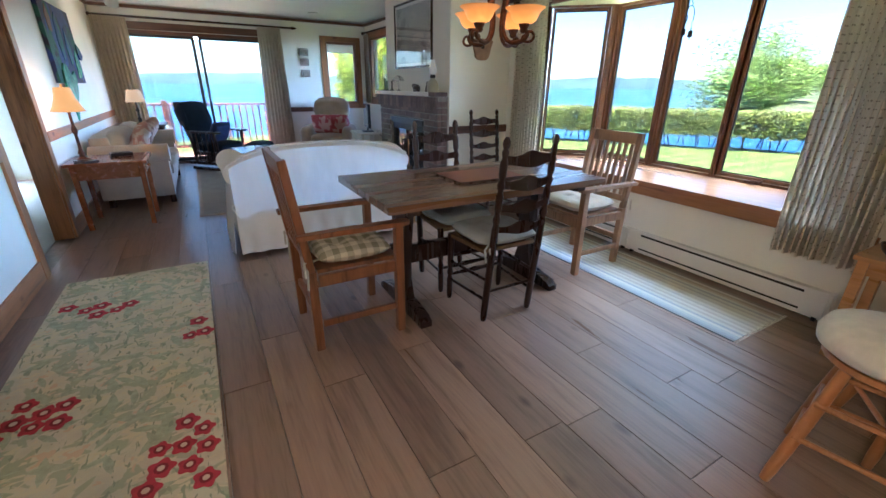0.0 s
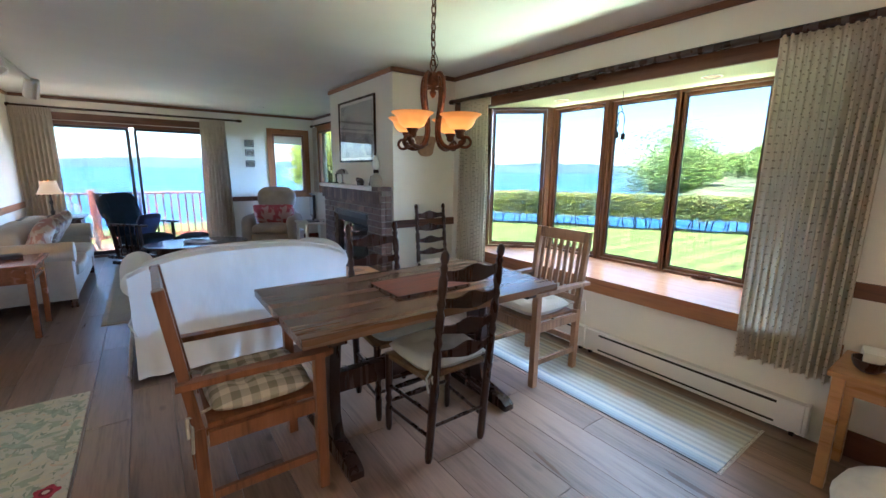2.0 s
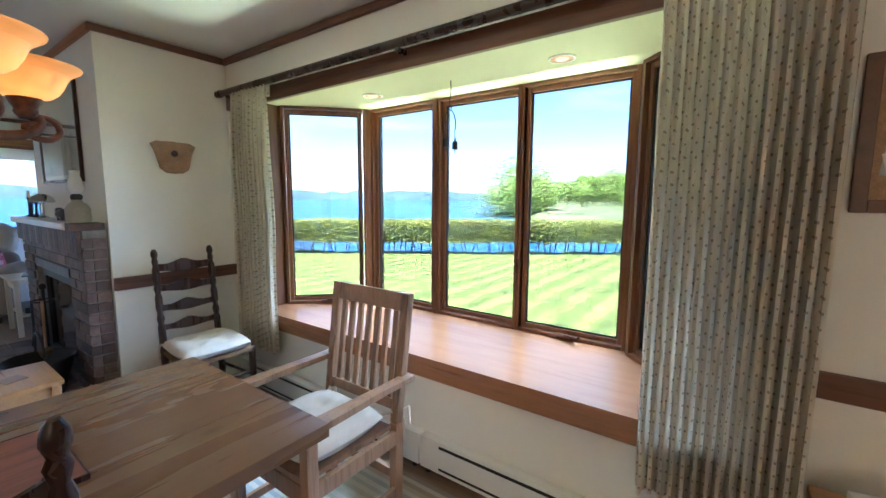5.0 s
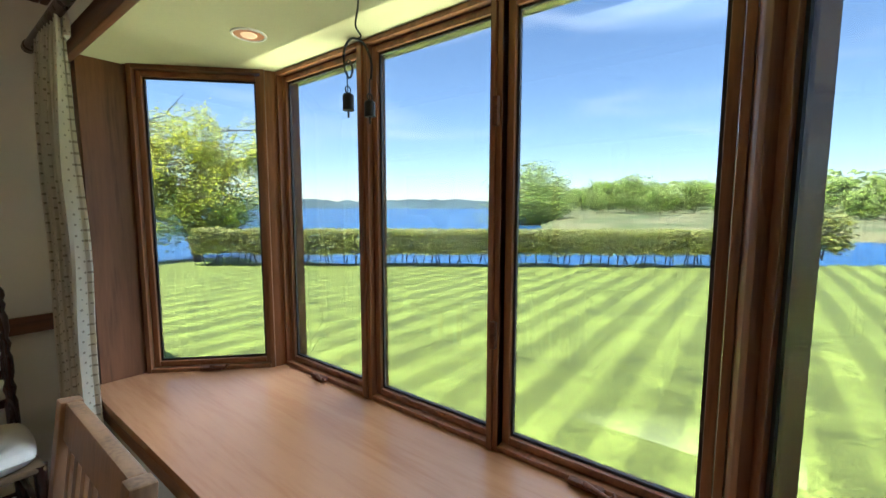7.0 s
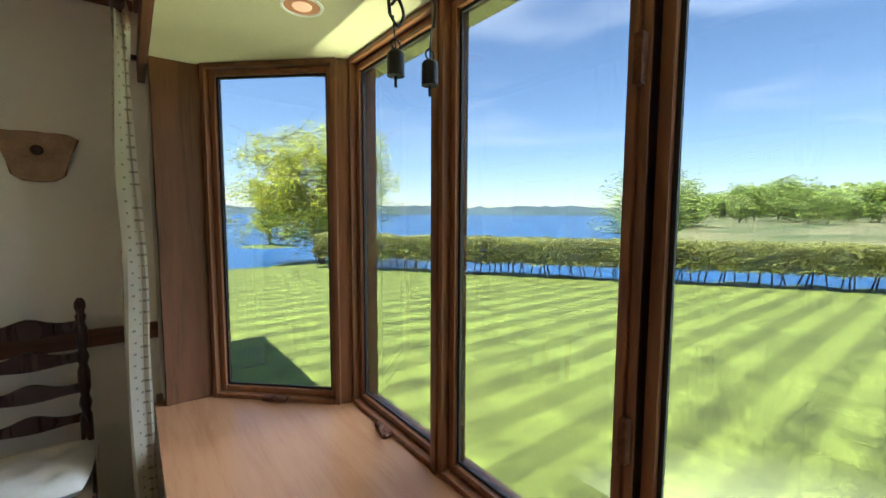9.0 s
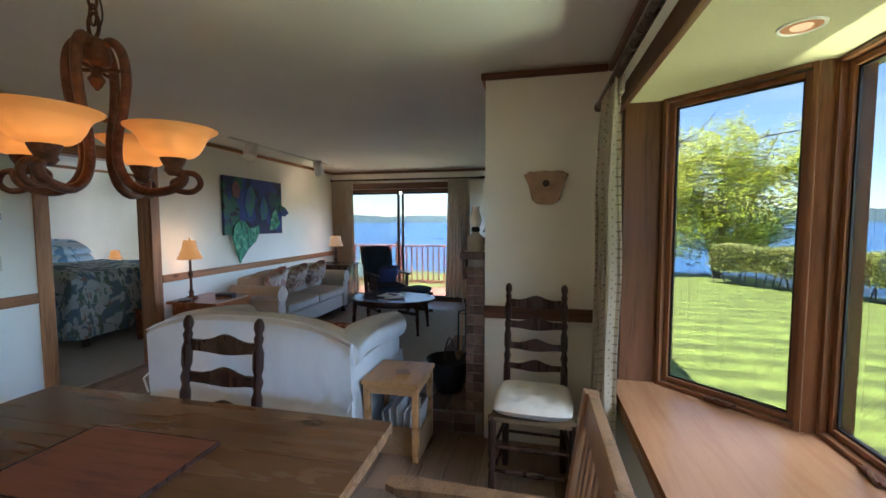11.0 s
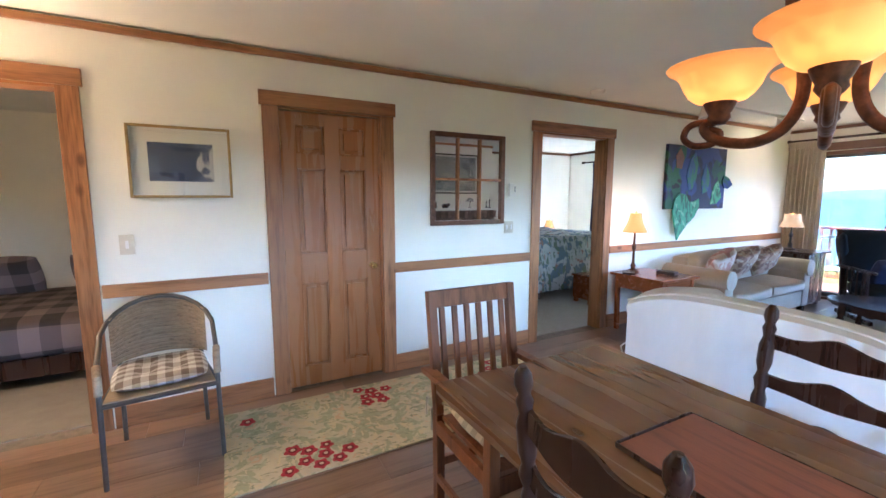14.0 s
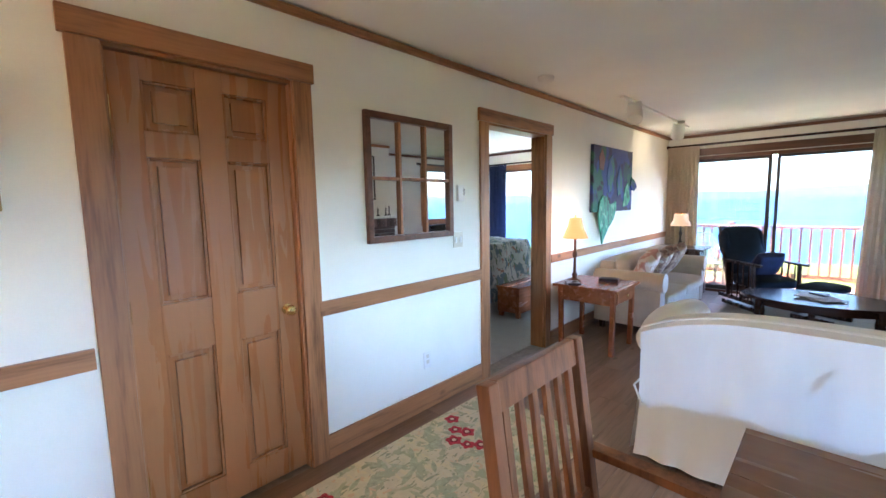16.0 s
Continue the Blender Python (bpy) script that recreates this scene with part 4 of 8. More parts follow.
def leaf_material(name, rgb, trans):
    m = material(name, rgb, 0.6, 0, 0.3, 1.2, 0, 10)
    n, l = m.node_tree.nodes, m.node_tree.links
    b = n["Principled BSDF"]
    col = b.inputs["Base Color"].links[0].from_socket
    geo, mr, vm = n.new("ShaderNodeNewGeometry"), n.new("ShaderNodeMapRange"), n.new("ShaderNodeVectorMath")
    mr.inputs["To Min"].default_value, mr.inputs["To Max"].default_value = 0.75, 1.25
    vm.operation = "SCALE"
    l.new(geo.outputs["Random Per Island"], mr.inputs["Value"])
    l.new(col, vm.inputs[0])
    l.new(mr.outputs["Result"], vm.inputs["Scale"])
    l.new(vm.outputs["Vector"], b.inputs["Base Color"])
    tr, mx = n.new("ShaderNodeBsdfTranslucent"), n.new("ShaderNodeMixShader")
    mx.inputs[0].default_value = trans
    l.new(vm.outputs["Vector"], tr.inputs["Color"])
    l.new(b.outputs["BSDF"], mx.inputs[1])
    l.new(tr.outputs["BSDF"], mx.inputs[2])
    l.new(mx.outputs["Shader"], n["Material Output"].inputs["Surface"])
    return m


LEAF_TREE = leaf_material("young_maple_leaves", (0.58, 0.58, 0.08), 0.62)
LEAF_HEDGE = leaf_material("hedge_leaves", (0.38, 0.38, 0.10), 0.35)
LEAF_FAR = leaf_material("far_leaves", (0.42, 0.50, 0.13), 0.5)
BARK = material("grey_bark", (0.11, 0.085, 0.065), 0.9, 0, 0.3, 8, 0.6, 40)


def leaves_mesh(spots, size, rnd):
    """Loose leaf blades, one small bent quad for each spot."""
    verts, faces = [], []
    for p in spots:
        a, t = rnd.uniform(0, 2 * math.pi), rnd.uniform(-1.1, 1.1)
        s = size * rnd.uniform(0.6, 1.4)
        u = Vector((math.cos(a), math.sin(a), 0.35 * math.sin(t)))
        v = Vector((-math.sin(a) * math.cos(t), math.cos(a) * math.cos(t), math.sin(t)))
        i = len(verts)
        verts += [p - u * s, p + v * s * 0.6, p + u * s, p - v * s * 0.6]
        faces.append((i, i + 1, i + 2, i + 3))
    me = bpy.data.meshes.new("leaves")
    me.from_pydata([tuple(v) for v in verts], [], faces)
    return me


def tree(name, label, at, height, spread, stems, n_leaves, leaf_size, mat, seed, trunk_r=0.09, low=0.15, clump=0.034):
    """Several tapering stems that fork, and a loose crown of leaf clumps with gaps."""
    rnd = random.Random(seed)
    th = thing(name, label, "tree", pose(*at))
    bm = bmesh.new()
    tips = []
    for k in range(stems):
        a = 2 * math.pi * k / stems + rnd.uniform(-0.4, 0.4)
        lean = rnd.uniform(0.1, 0.32) * spread if stems > 1 else 0.06 * spread
        pts = []
        for i in range(7):
            f = i / 6
            pts.append(Vector((math.cos(a) * lean * f ** 1.3 + rnd.uniform(-0.06, 0.06) * height * 0.1, math.sin(a) * lean * f ** 1.3, height * (0.66 + 0.22 * rnd.random()) * f)))
        tube(pts, trunk_r, 7, bm, lambda f: 1 - 0.8 * f)
        for i in range(2, 7):
            for j in range(4):
                b = rnd.uniform(0, 2 * math.pi)
                ln = spread * rnd.uniform(0.18, 0.42) * (1.15 - 0.45 * i / 6)
                end = pts[i] + Vector((math.cos(b) * ln, math.sin(b) * ln, rnd.uniform(0.0, 0.35) * height * 0.4))
                mid = pts[i].lerp(end, 0.5) + Vector((0, 0, -0.04 * height))
                tube([pts[i], mid, end], trunk_r * 0.28, 5, bm, lambda f: 1 - 0.75 * f)
                for q in (mid, end, end.lerp(mid, 0.5)):
                    tips.append(q)
                    for _ in range(2):
                        tips.append(q + Vector((rnd.uniform(-1, 1), rnd.uniform(-1, 1), rnd.uniform(-0.8, 0.5))) * spread * 0.06)
    part("trunk", bm, BARK, th)
    spots = []
    for i in range(n_leaves):
        c = tips[rnd.randrange(len(tips))]
        if c.z < low * height:
            continue
        g = spread * clump
        q = c + Vector((rnd.gauss(0, g), rnd.gauss(0, g), rnd.gauss(0, g)))
        if (q.x ** 2 + q.y ** 2) / (0.52 * spread) ** 2 + ((q.z - 0.46 * height) / (0.64 * height)) ** 2 < 1:
            spots.append(q)
    crown = new("crown", leaves_mesh(spots, leaf_size, rnd))
    crown.data.materials.append(mat)
    crown.parent = th
    return th


tree("maple_tree", "young green multi-stem tree at the lake shore", (12.3, 24.0, -1.45), 7.7, 9.9, 8, 40000, 0.075, LEAF_TREE, 3, 0.11, 0.12, 0.024)
tree("shore_tree", "slender green tree on the far shore point", (13.7, 40.0, -1.40), 6.6, 3.6, 4, 9000, 0.09, LEAF_TREE, 29, 0.06, 0.08)

# hedge
hed = tagged(new("hedge"), "clipped flowering hedge along the lake shore", "hedge", kind="stuff")
rnd = random.Random(5)
hd = (HEDGE_B - HEDGE_A)
hl = hd.length
hd = hd / hl
spots = []
for i in range(80000):
    u, a = rnd.uniform(0, hl), rnd.uniform(0, 2 * math.pi)
    rr = 1 - 0.35 * rnd.random() ** 2
    bump_r = 1 + 0.16 * noise.noise(Vector((u * 0.9, math.cos(a), math.sin(a)))) + 0.05 * math.sin(u * 3.1)
    side, up = rnd.uniform(-0.5, 0.5) * bump_r, rnd.uniform(-0.42, 0.44) * bump_r
    p = HEDGE_A + hd * u + HN * side
    spots.append(Vector((p.x, p.y, -0.6 + 0.84 + up)))
crown = new("foliage", leaves_mesh(spots, 0.045, rnd))
crown.data.materials.append(LEAF_HEDGE)
crown.parent = hed
bm = bmesh.new()
for i in range(90):
    u = hl * (i + rnd.random()) / 90
    p = HEDGE_A + hd * u + HN * rnd.uniform(-0.25, 0.25)
    q = p + hd * rnd.uniform(-0.2, 0.2) + HN * rnd.uniform(-0.15, 0.15)
    tube([(p.x, p.y, -0.65), ((p.x + q.x) / 2, (p.y + q.y) / 2, -0.3), (q.x, q.y, 0.2)], 0.022, 5, bm)
part("stems", bm, BARK, hed)

# far trees beyond the inlet, a lone bush
rnd = random.Random(11)
for i in range(52):
    a = radians(27 - 52 * (i + rnd.random() * 0.7) / 52)
    d = rnd.uniform(85, 190) if i > 4 else rnd.uniform(62, 82)
    h = rnd.uniform(5, 11) * (d / 130) ** 0.6 * (1.0 if i > 3 else 1.65)
    tx, ty = 4 + d * math.cos(a), 2 + d * math.sin(a)
    tree("shore_tree", "distant leafy green tree beyond the meadow", (tx, ty, ground_height(tx, ty) - 0.3), h, h * rnd.uniform(0.85, 1.15) * (1 if i > 3 else 1.5), 3, 2600 if i > 3 else 6000, h * (0.035 if i > 3 else 0.02), LEAF_FAR, 50 + i, h * 0.012, 0.0, 0.075)
tree("round_bush", "dense dark green bush at the end of the hedge", (25.2, -0.4, -0.62), 2.0, 2.2, 4, 2600, 0.08, LEAF_HEDGE, 91, 0.03, 0.05)
bm = bmesh.new()
rnd = random.Random(23)
spots = []
for i in range(7000):
    a, d = radians(rnd.uniform(-28, 26)), rnd.uniform(190, 260)
    hgt = 10 + 7 * noise.noise(Vector((math.degrees(a) * 0.12, 0, 2))) + (26 - math.degrees(a)) * 0.06
    px, py = 4 + d * math.cos(a), 2 + d * math.sin(a)
    spots.append(Vector((px, py, 1.5 + max(0, hgt) * rnd.random() ** 0.6)))
wood_ob = tagged(new("far_woods", leaves_mesh(spots, 1.3, rnd)), "far green woodland along the meadow", "woods", kind="stuff")
wood_ob.data.materials.append(LEAF_FAR)

# house outside: foundation and roof eaves
structure("wall_foundation", box((-4.14, -2.34, -0.95), (XE + 0.16, YN + 0.16, -0.251)), MORTAR, "concrete foundation wall", "wall")
structure("roof", box((-4.5, -2.8, CEIL_Z + 0.125), (XE + 0.34, YN + 0.17, CEIL_Z + 0.3), 0.01), DARKTRIM, "low roof with eaves", "roof")

# deck with railing
DECKWOOD = wood("deck_cedar", (0.46, 0.20, 0.13), 0.7, 0, 0.2, 0.12, 0.7)
DECKRAIL = wood("rail_cedar", (0.72, 0.36, 0.27), 0.6, 2, 0.1, 0.08, 0.75)
deck = tagged(new("deck"), "reddish cedar deck behind the patio door", "deck", kind="structure")
for i in range(14):
    y0 = YN + 0.18 + i * 0.145
    part("deck_board", box((-2.2, y0, -0.13), (2.75, y0 + 0.138, -0.09), 0.004), DECKWOOD, deck)
part("joist", box((-2.1, YN + 0.2, -0.3), (2.7, YN + 2.2, -0.131)), DECKWOOD, deck)
for px in (-2.0, 0.4, 2.6):
    part("deck_pier", box((px - 0.06, YN + 1.9, -0.9), (px + 0.06, YN + 2.05, -0.3), 0.004), DECKWOOD, deck)
RY = YN + 2.12
rl = thing("deck_railing", "reddish cedar railing with square balusters on the deck", "railing")
for px in (-2.0, 0.40, 2.55):
    part("post", box((px - 0.05, RY - 0.05, -0.09), (px + 0.05, RY + 0.05, 0.97), 0.006), DECKRAIL, rl)
part("handrail", box((-2.1, RY - 0.06, 0.87), (2.65, RY + 0.06, 0.91), 0.006), DECKRAIL, rl)
part("bottom_rail", box((-2.1, RY - 0.02, 0.0), (2.65, RY + 0.02, 0.07), 0.004), DECKRAIL, rl)
for i in range(34):
    px = -1.9 + i * 0.132
    if min(abs(px - c) for c in (-2.0, 0.4, 2.55)) > 0.07:
        part("baluster", box((px - 0.017, RY - 0.017, 0.07), (px + 0.017, RY + 0.017, 0.87), 0.003), DECKRAIL, rl)
rl2 = thing("deck_railing", "reddish cedar railing on the deck's side", "railing")
part("handrail", box((2.49, YN + 0.3, 0.87), (2.61, RY - 0.06, 0.908), 0.006), DECKRAIL, rl2)
part("bottom_rail", box((2.53, YN + 0.3, 0.0), (2.57, RY - 0.06, 0.07), 0.004), DECKRAIL, rl2)
part("post", box((2.5, YN + 0.2, -0.09), (2.6, YN + 0.3, 0.97), 0.006), DECKRAIL, rl2)
for i in range(13):
    py = YN + 0.4 + i * 0.132
    part("baluster", box((2.533, py - 0.017, 0.07), (2.567, py + 0.017, 0.87), 0.003), DECKRAIL, rl2)
PLASTIC = material("pale_green_plastic", (0.42, 0.55, 0.52), 0.4, 0, 0.05, 10, 0.03, 100)
dc = thing("patio_chair", "pale green plastic patio chair on the deck", "chair", pose(0.12, 10.05, -0.09, 0, 0, 200))
part("seat", slab([(-0.24, -0.22), (0.24, -0.22), (0.27, 0.24), (-0.27, 0.24)], 0.38, 0.405, 0.008), PLASTIC, dc)
for k in range(6):
    a = -0.2 + k * 0.08
    part("back_slat", bar((a, -0.22, 0.4), (a * 1.15, -0.36, 0.84), 0.05, 0.014, 0.004), PLASTIC, dc)
part("back_rim", tube([(-0.27, -0.22, 0.4), (-0.28, -0.32, 0.7), (-0.2, -0.375, 0.86), (0, -0.39, 0.9), (0.2, -0.375, 0.86), (0.28, -0.32, 0.7), (0.27, -0.22, 0.4)], 0.02, 8), PLASTIC, dc)
for s in (-1, 1):
    part("arm", tube([(s * 0.28, -0.3, 0.64), (s * 0.3, 0.0, 0.63), (s * 0.29, 0.25, 0.6)], 0.022, 8), PLASTIC, dc)
    part("leg", bar((s * 0.29, 0.25, 0.6), (s * 0.3, 0.28, 0), 0.045, 0.03, 0.006), PLASTIC, dc)
    part("leg", bar((s * 0.26, -0.24, 0.5), (s * 0.29, -0.36, 0), 0.045, 0.03, 0.006), PLASTIC, dc)


# ---- dining room ----
def dining_table():
    th = thing("dining_table", "rustic brown pine trestle dining table with dark legs", "table", pose(2.398, 2.60, 0))
    w, d = 1.475, 0.82
    cuts = [-d / 2, -d / 6 - 0.01, d / 6 + 0.015, d / 2]
    for a, b in zip(cuts, cuts[1:]):
        part("tabletop_board", box((-w / 2, a + 0.0006, 0.738), (w / 2, b - 0.0006, 0.778), 0.0015), TABLEWOOD, th)
    part("batten", box((-w / 2 + 0.12, -d / 2 + 0.05, 0.70), (-w / 2 + 0.2, d / 2 - 0.05, 0.7375), 0.004), DARKWOOD, th)
    part("batten", box((w / 2 - 0.2, -d / 2 + 0.05, 0.70), (w / 2 - 0.12, d / 2 - 0.05, 0.7375), 0.004), DARKWOOD, th)
    for s in (-1, 1):
        x = s * 0.49
        prof = [(-0.31, 0), (-0.31, 0.035), (-0.27, 0.06), (-0.12, 0.085), (0.12, 0.085), (0.27, 0.06), (0.31, 0.035), (0.31, 0)]
        m = Matrix(((0, 0, 1, x - 0.035), (1, 0, 0, 0), (0, 1, 0, 0), (0, 0, 0, 1)))
        part("foot", slab(prof, 0, 0.07, 0.004, None, m), DARKWOOD, th)
        prof = [(-0.10, 0.086), (-0.055, 0.2), (-0.06, 0.36), (-0.09, 0.55), (-0.12, 0.699), (0.12, 0.699), (0.09, 0.55), (0.06, 0.36), (0.055, 0.2), (0.10, 0.086)]
        part("leg", slab(prof, 0.008, 0.062, 0.004, None, m), DARKWOOD, th)
    part("stretcher", box((-0.455, -0.028, 0.29), (0.455, 0.028, 0.40), 0.005), DARKWOOD, th)
    for s in (-1, 1):
        part("wedge", box((s * 0.56 - 0.012, -0.012, 0.26), (s * 0.56 + 0.012, 0.012, 0.43), 0.003), DARKWOOD, th)
    return th


dining_table()
MATWOOD = wood("red_bamboo_mat", (0.235, 0.088, 0.060), 0.45, 0, 0.0, 0.05, 0.5, 0.1, 2.0)


def placemat():
    th = thing("placemat", "stack of red-brown bamboo placemats on the table", "placemat", pose(2.44, 2.595, 0.779, 0, 0, 0))
    for k in range(3):
        part("mat", box((-0.23 + 0.003 * k, -0.158 - 0.002 * k, 0.0045 * k), (0.23 + 0.002 * k, 0.158, 0.0045 * k + 0.004), 0.0012), DARKWOOD if k < 2 else MATWOOD, th)
    bm = bmesh.new()
    for lo, hi in (((-0.232, -0.164, 0), (0.236, -0.160, 0.0145)), ((-0.232, 0.158, 0), (0.236, 0.162, 0.0145)), ((-0.234, -0.160, 0), (-0.2305, 0.158, 0.0145)), ((0.2325, -0.160, 0), (0.236, 0.158, 0.0145))):
        box(lo, hi, 0.002, bm)
    part("border", bm, DARKWOOD, th, "thin dark border")
    return th


placemat()
POST = [(0.016, 0.0), (0.021, 0.03), (0.021, 0.40), (0.024, 0.41), (0.021, 0.42), (0.021, 0.55), (0.015, 0.57), (0.022, 0.60), (0.014, 0.63), (0.021, 0.66), (0.021, 0.72), (0.014, 0.745), (0.022, 0.775), (0.014, 0.80), (0.021, 0.825), (0.021, 0.88), (0.013, 0.905), (0.019, 0.93), (0.013, 0.945), (0.020, 0.965), (0.018, 0.985), (0.008, 1.0)]
LEG = [(0.013, 0), (0.018, 0.06), (0.02, 0.3), (0.014, 0.36), (0.021, 0.42), (0.014, 0.48), (0.02, 0.56), (0.02, 0.9), (0.022, 1.0)]
RUSH = material("rush_seat", (0.16, 0.10, 0.05), 0.85, 0, 0.25, 30, 0.5, 160, (1, 6, 1))


def ladder_chair(label, at, cushion, group="ladder-back chairs"):
    """Facing +y; turned posts, four wavy slats, rush seat, tufted cushion pad as a thing of its own."""
    th = thing("ladder_back_chair", label, "chair", at, group)
    for s in (-1, 1):
        part("back_post", turned(POST, (s * 0.168, -0.17, 0), (s * 0.162, -0.28, 1.08), 12), DARKWOOD, th)
        part("front_leg", turned(LEG, (s * 0.20, 0.175, 0), (s * 0.20, 0.165, 0.455), 12), DARKWOOD, th)
        for z in (0.14, 0.27):
            part("side_stretcher", tube([(s * 0.168, -0.18, z), (s * 0.2, 0.17, z)], 0.0095, 8), DARKWOOD, th)
    for z in (0.17, 0.30):
        part("front_stretcher", turned([(0.008, 0), (0.013, 0.3), (0.017, 0.5), (0.013, 0.7), (0.008, 1)], (-0.2, 0.172, z), (0.2, 0.172, z), 10), DARKWOOD, th)
    part("back_stretcher", tube([(-0.168, -0.19, 0.2), (0.168, -0.19, 0.2)], 0.009, 8), DARKWOOD, th)
    for k, z in enumerate((0.585, 0.705, 0.83, 0.955)):
        y = -0.17 - 0.11 * z / 1.08
        n = 16
        outline = []
        for i in range(n + 1):
            u = i / n * 2 - 1
            outline.append((u * 0.158, 0.026 + 0.016 * math.cos(u * math.pi * 1.5) * (1 - 0.3 * abs(u)) + 0.004 * k))
        for i in range(n + 1):
            u = 1 - i / n * 2
            outline.append((u * 0.158, -0.022 - 0.009 * math.cos(u * math.pi)))
        bm = slab(outline, -0.006, 0.006, 0.002, None, pose(0, y, z, 90 - 5.8))
        for v in bm.verts:
            v.co.y -= 0.022 * (1 - (v.co.x / 0.158) ** 2)
        part("slat", bm, DARKWOOD, th)
    part("seat", slab([(-0.185, -0.165), (0.185, -0.165), (0.215, 0.185), (-0.215, 0.185)], 0.43, 0.458, 0.01), RUSH, th)
    cu = thing("seat_cushion", cushion[1], "cushion", at @ pose(0, 0.005, 0.497), "chair cushions")
    part("pad", pillow(0.41, 0.39, 0.088, 20, ((-0.42, -0.42), (0.42, -0.42), (-0.42, 0.42), (0.42, 0.42), (0, 0)), 0.4, None, None, 0.15, at[0][3]), cushion[0], cu)
    for s in (-1, 1):
        bm = tube([(s * 0.16, -0.18, 0), (s * 0.185, -0.205, -0.005), (s * 0.20, -0.2, -0.03), (s * 0.195, -0.21, -0.1)], 0.005, 6)
        tube([(s * 0.16, -0.18, 0), (s * 0.165, -0.225, 0.01), (s * 0.19, -0.23, -0.02), (s * 0.175, -0.225, -0.08)], 0.005, 6, bm)
        part("tie", bm, cushion[0], cu)
    return th


DENIM = material("grey_blue_cushion", (0.40, 0.45, 0.47), 0.9, 0, 0.1, 10, 0.2, 300)
ladder_chair("dark turned ladder-back chair with rush seat at the table", pose(2.41, 2.37, 0), (CUSHION_GREY, "grey tufted seat cushion tied to the chair"))
ladder_chair("dark turned ladder-back chair with rush seat at the table", pose(2.402, 2.822, 0, 0, 0, 180), (DENIM, "blue-grey tufted seat cushion tied to the chair"))
ladder_chair("dark turned ladder-back chair standing against the chimney wall", pose(3.60, 3.95, 0, 0, 0, 178), (CUSHION_CREAM, "cream tufted seat cushion on the spare chair"))


def slat_armchair(label, at, woodmat, cushion, slats=6):
    th = thing("slat_armchair", label, "armchair", at, "armchairs at the table ends")
    for s in (-1, 1):
        part("back_leg", bar((s * 0.215, -0.225, 0), (s * 0.215, -0.23, 0.45), 0.04, 0.045, 0.005), woodmat, th)
        part("back_post", bar((s * 0.215, -0.23, 0.4502), (s * 0.218, -0.305, 1.0), 0.04, 0.04, 0.006), woodmat, th)
        part("front_leg", box((s * 0.24 - 0.022, 0.205, 0), (s * 0.24 + 0.022, 0.25, 0.63), 0.005), woodmat, th)
        outline = [(-0.028, -0.29), (-0.022, -0.1), (-0.03, 0.12), (-0.036, 0.25), (-0.02, 0.285), (0.02, 0.285), (0.036, 0.25), (0.03, 0.12), (0.022, -0.1), (0.028, -0.29)]
        part("arm", slab(outline, 0.6305, 0.656, 0.006, None, pose(s * 0.245, 0, 0)), woodmat, th)
        part("side_rail", box((s * 0.23 - 0.012, -0.2, 0.37), (s * 0.23 + 0.012, 0.205, 0.43), 0.003), woodmat, th)
        part("side_stretcher", box((s * 0.23 - 0.01, -0.2, 0.14), (s * 0.23 + 0.01, 0.205, 0.175), 0.003), woodmat, th)
    part("front_rail", box((-0.215, 0.215, 0.36), (0.215, 0.24, 0.43), 0.003), woodmat, th)
    part("back_stretcher", box((-0.195, -0.235, 0.2), (0.195, -0.21, 0.24), 0.003), woodmat, th)
    part("seat", box((-0.212, -0.2, 0.4305), (0.212, 0.235, 0.452), 0.005), woodmat, th)
    m = pose(0, -0.232, 0.45, 7.8)
    part("top_rail", box((-0.2, -0.014, 0.475), (0.2, 0.014, 0.555), 0.006, None, m), woodmat, th)
    part("lower_rail", box((-0.2, -0.012, 0.05), (0.2, 0.012, 0.095), 0.004, None, m), woodmat, th)
    for k in range(slats):
        x = -0.165 + 0.33 * k / (slats - 1)
        part("back_slat", box((x - 0.013, -0.008, 0.0955), (x + 0.013, 0.008, 0.4745), 0.003, None, m), woodmat, th)
    cu = thing("seat_cushion", cushion[1], "cushion", at @ pose(0, 0.015, 0.492), "chair cushions")
    part("pad", pillow(0.42, 0.41, 0.084, 22, ((-0.33, -0.33), (0.33, -0.33), (-0.33, 0.33), (0.33, 0.33)), 0.4, None, None, 0.12, at[0][3]), cushion[0], cu)
    for s in (-1, 1):
        bm = tube([(s * 0.17, -0.19, 0), (s * 0.215, -0.27, 0.0), (s * 0.24, -0.265, -0.03), (s * 0.235, -0.27, -0.13)], 0.006, 6)
        tube([(s * 0.17, -0.19, 0), (s * 0.225, -0.265, 0.01), (s * 0.255, -0.28, 0.03), (s * 0.26, -0.28, -0.05)], 0.006, 6, bm)
        part("tie", bm, cushion[0], cu)
    return th


slat_armchair("oiled oak armchair with slatted back at the table end", pose(1.545, 2.592, 0, 0, 0, -90), OAK, (GINGHAM, "olive and cream gingham tufted seat cushion"))
slat_armchair("pale worn oak armchair with slatted back by the window", pose(3.445, 2.645, 0, 0, 0, 90), OAK_PALE, (CUSHION_CREAM, "cream tufted seat cushion with ties"), 7)

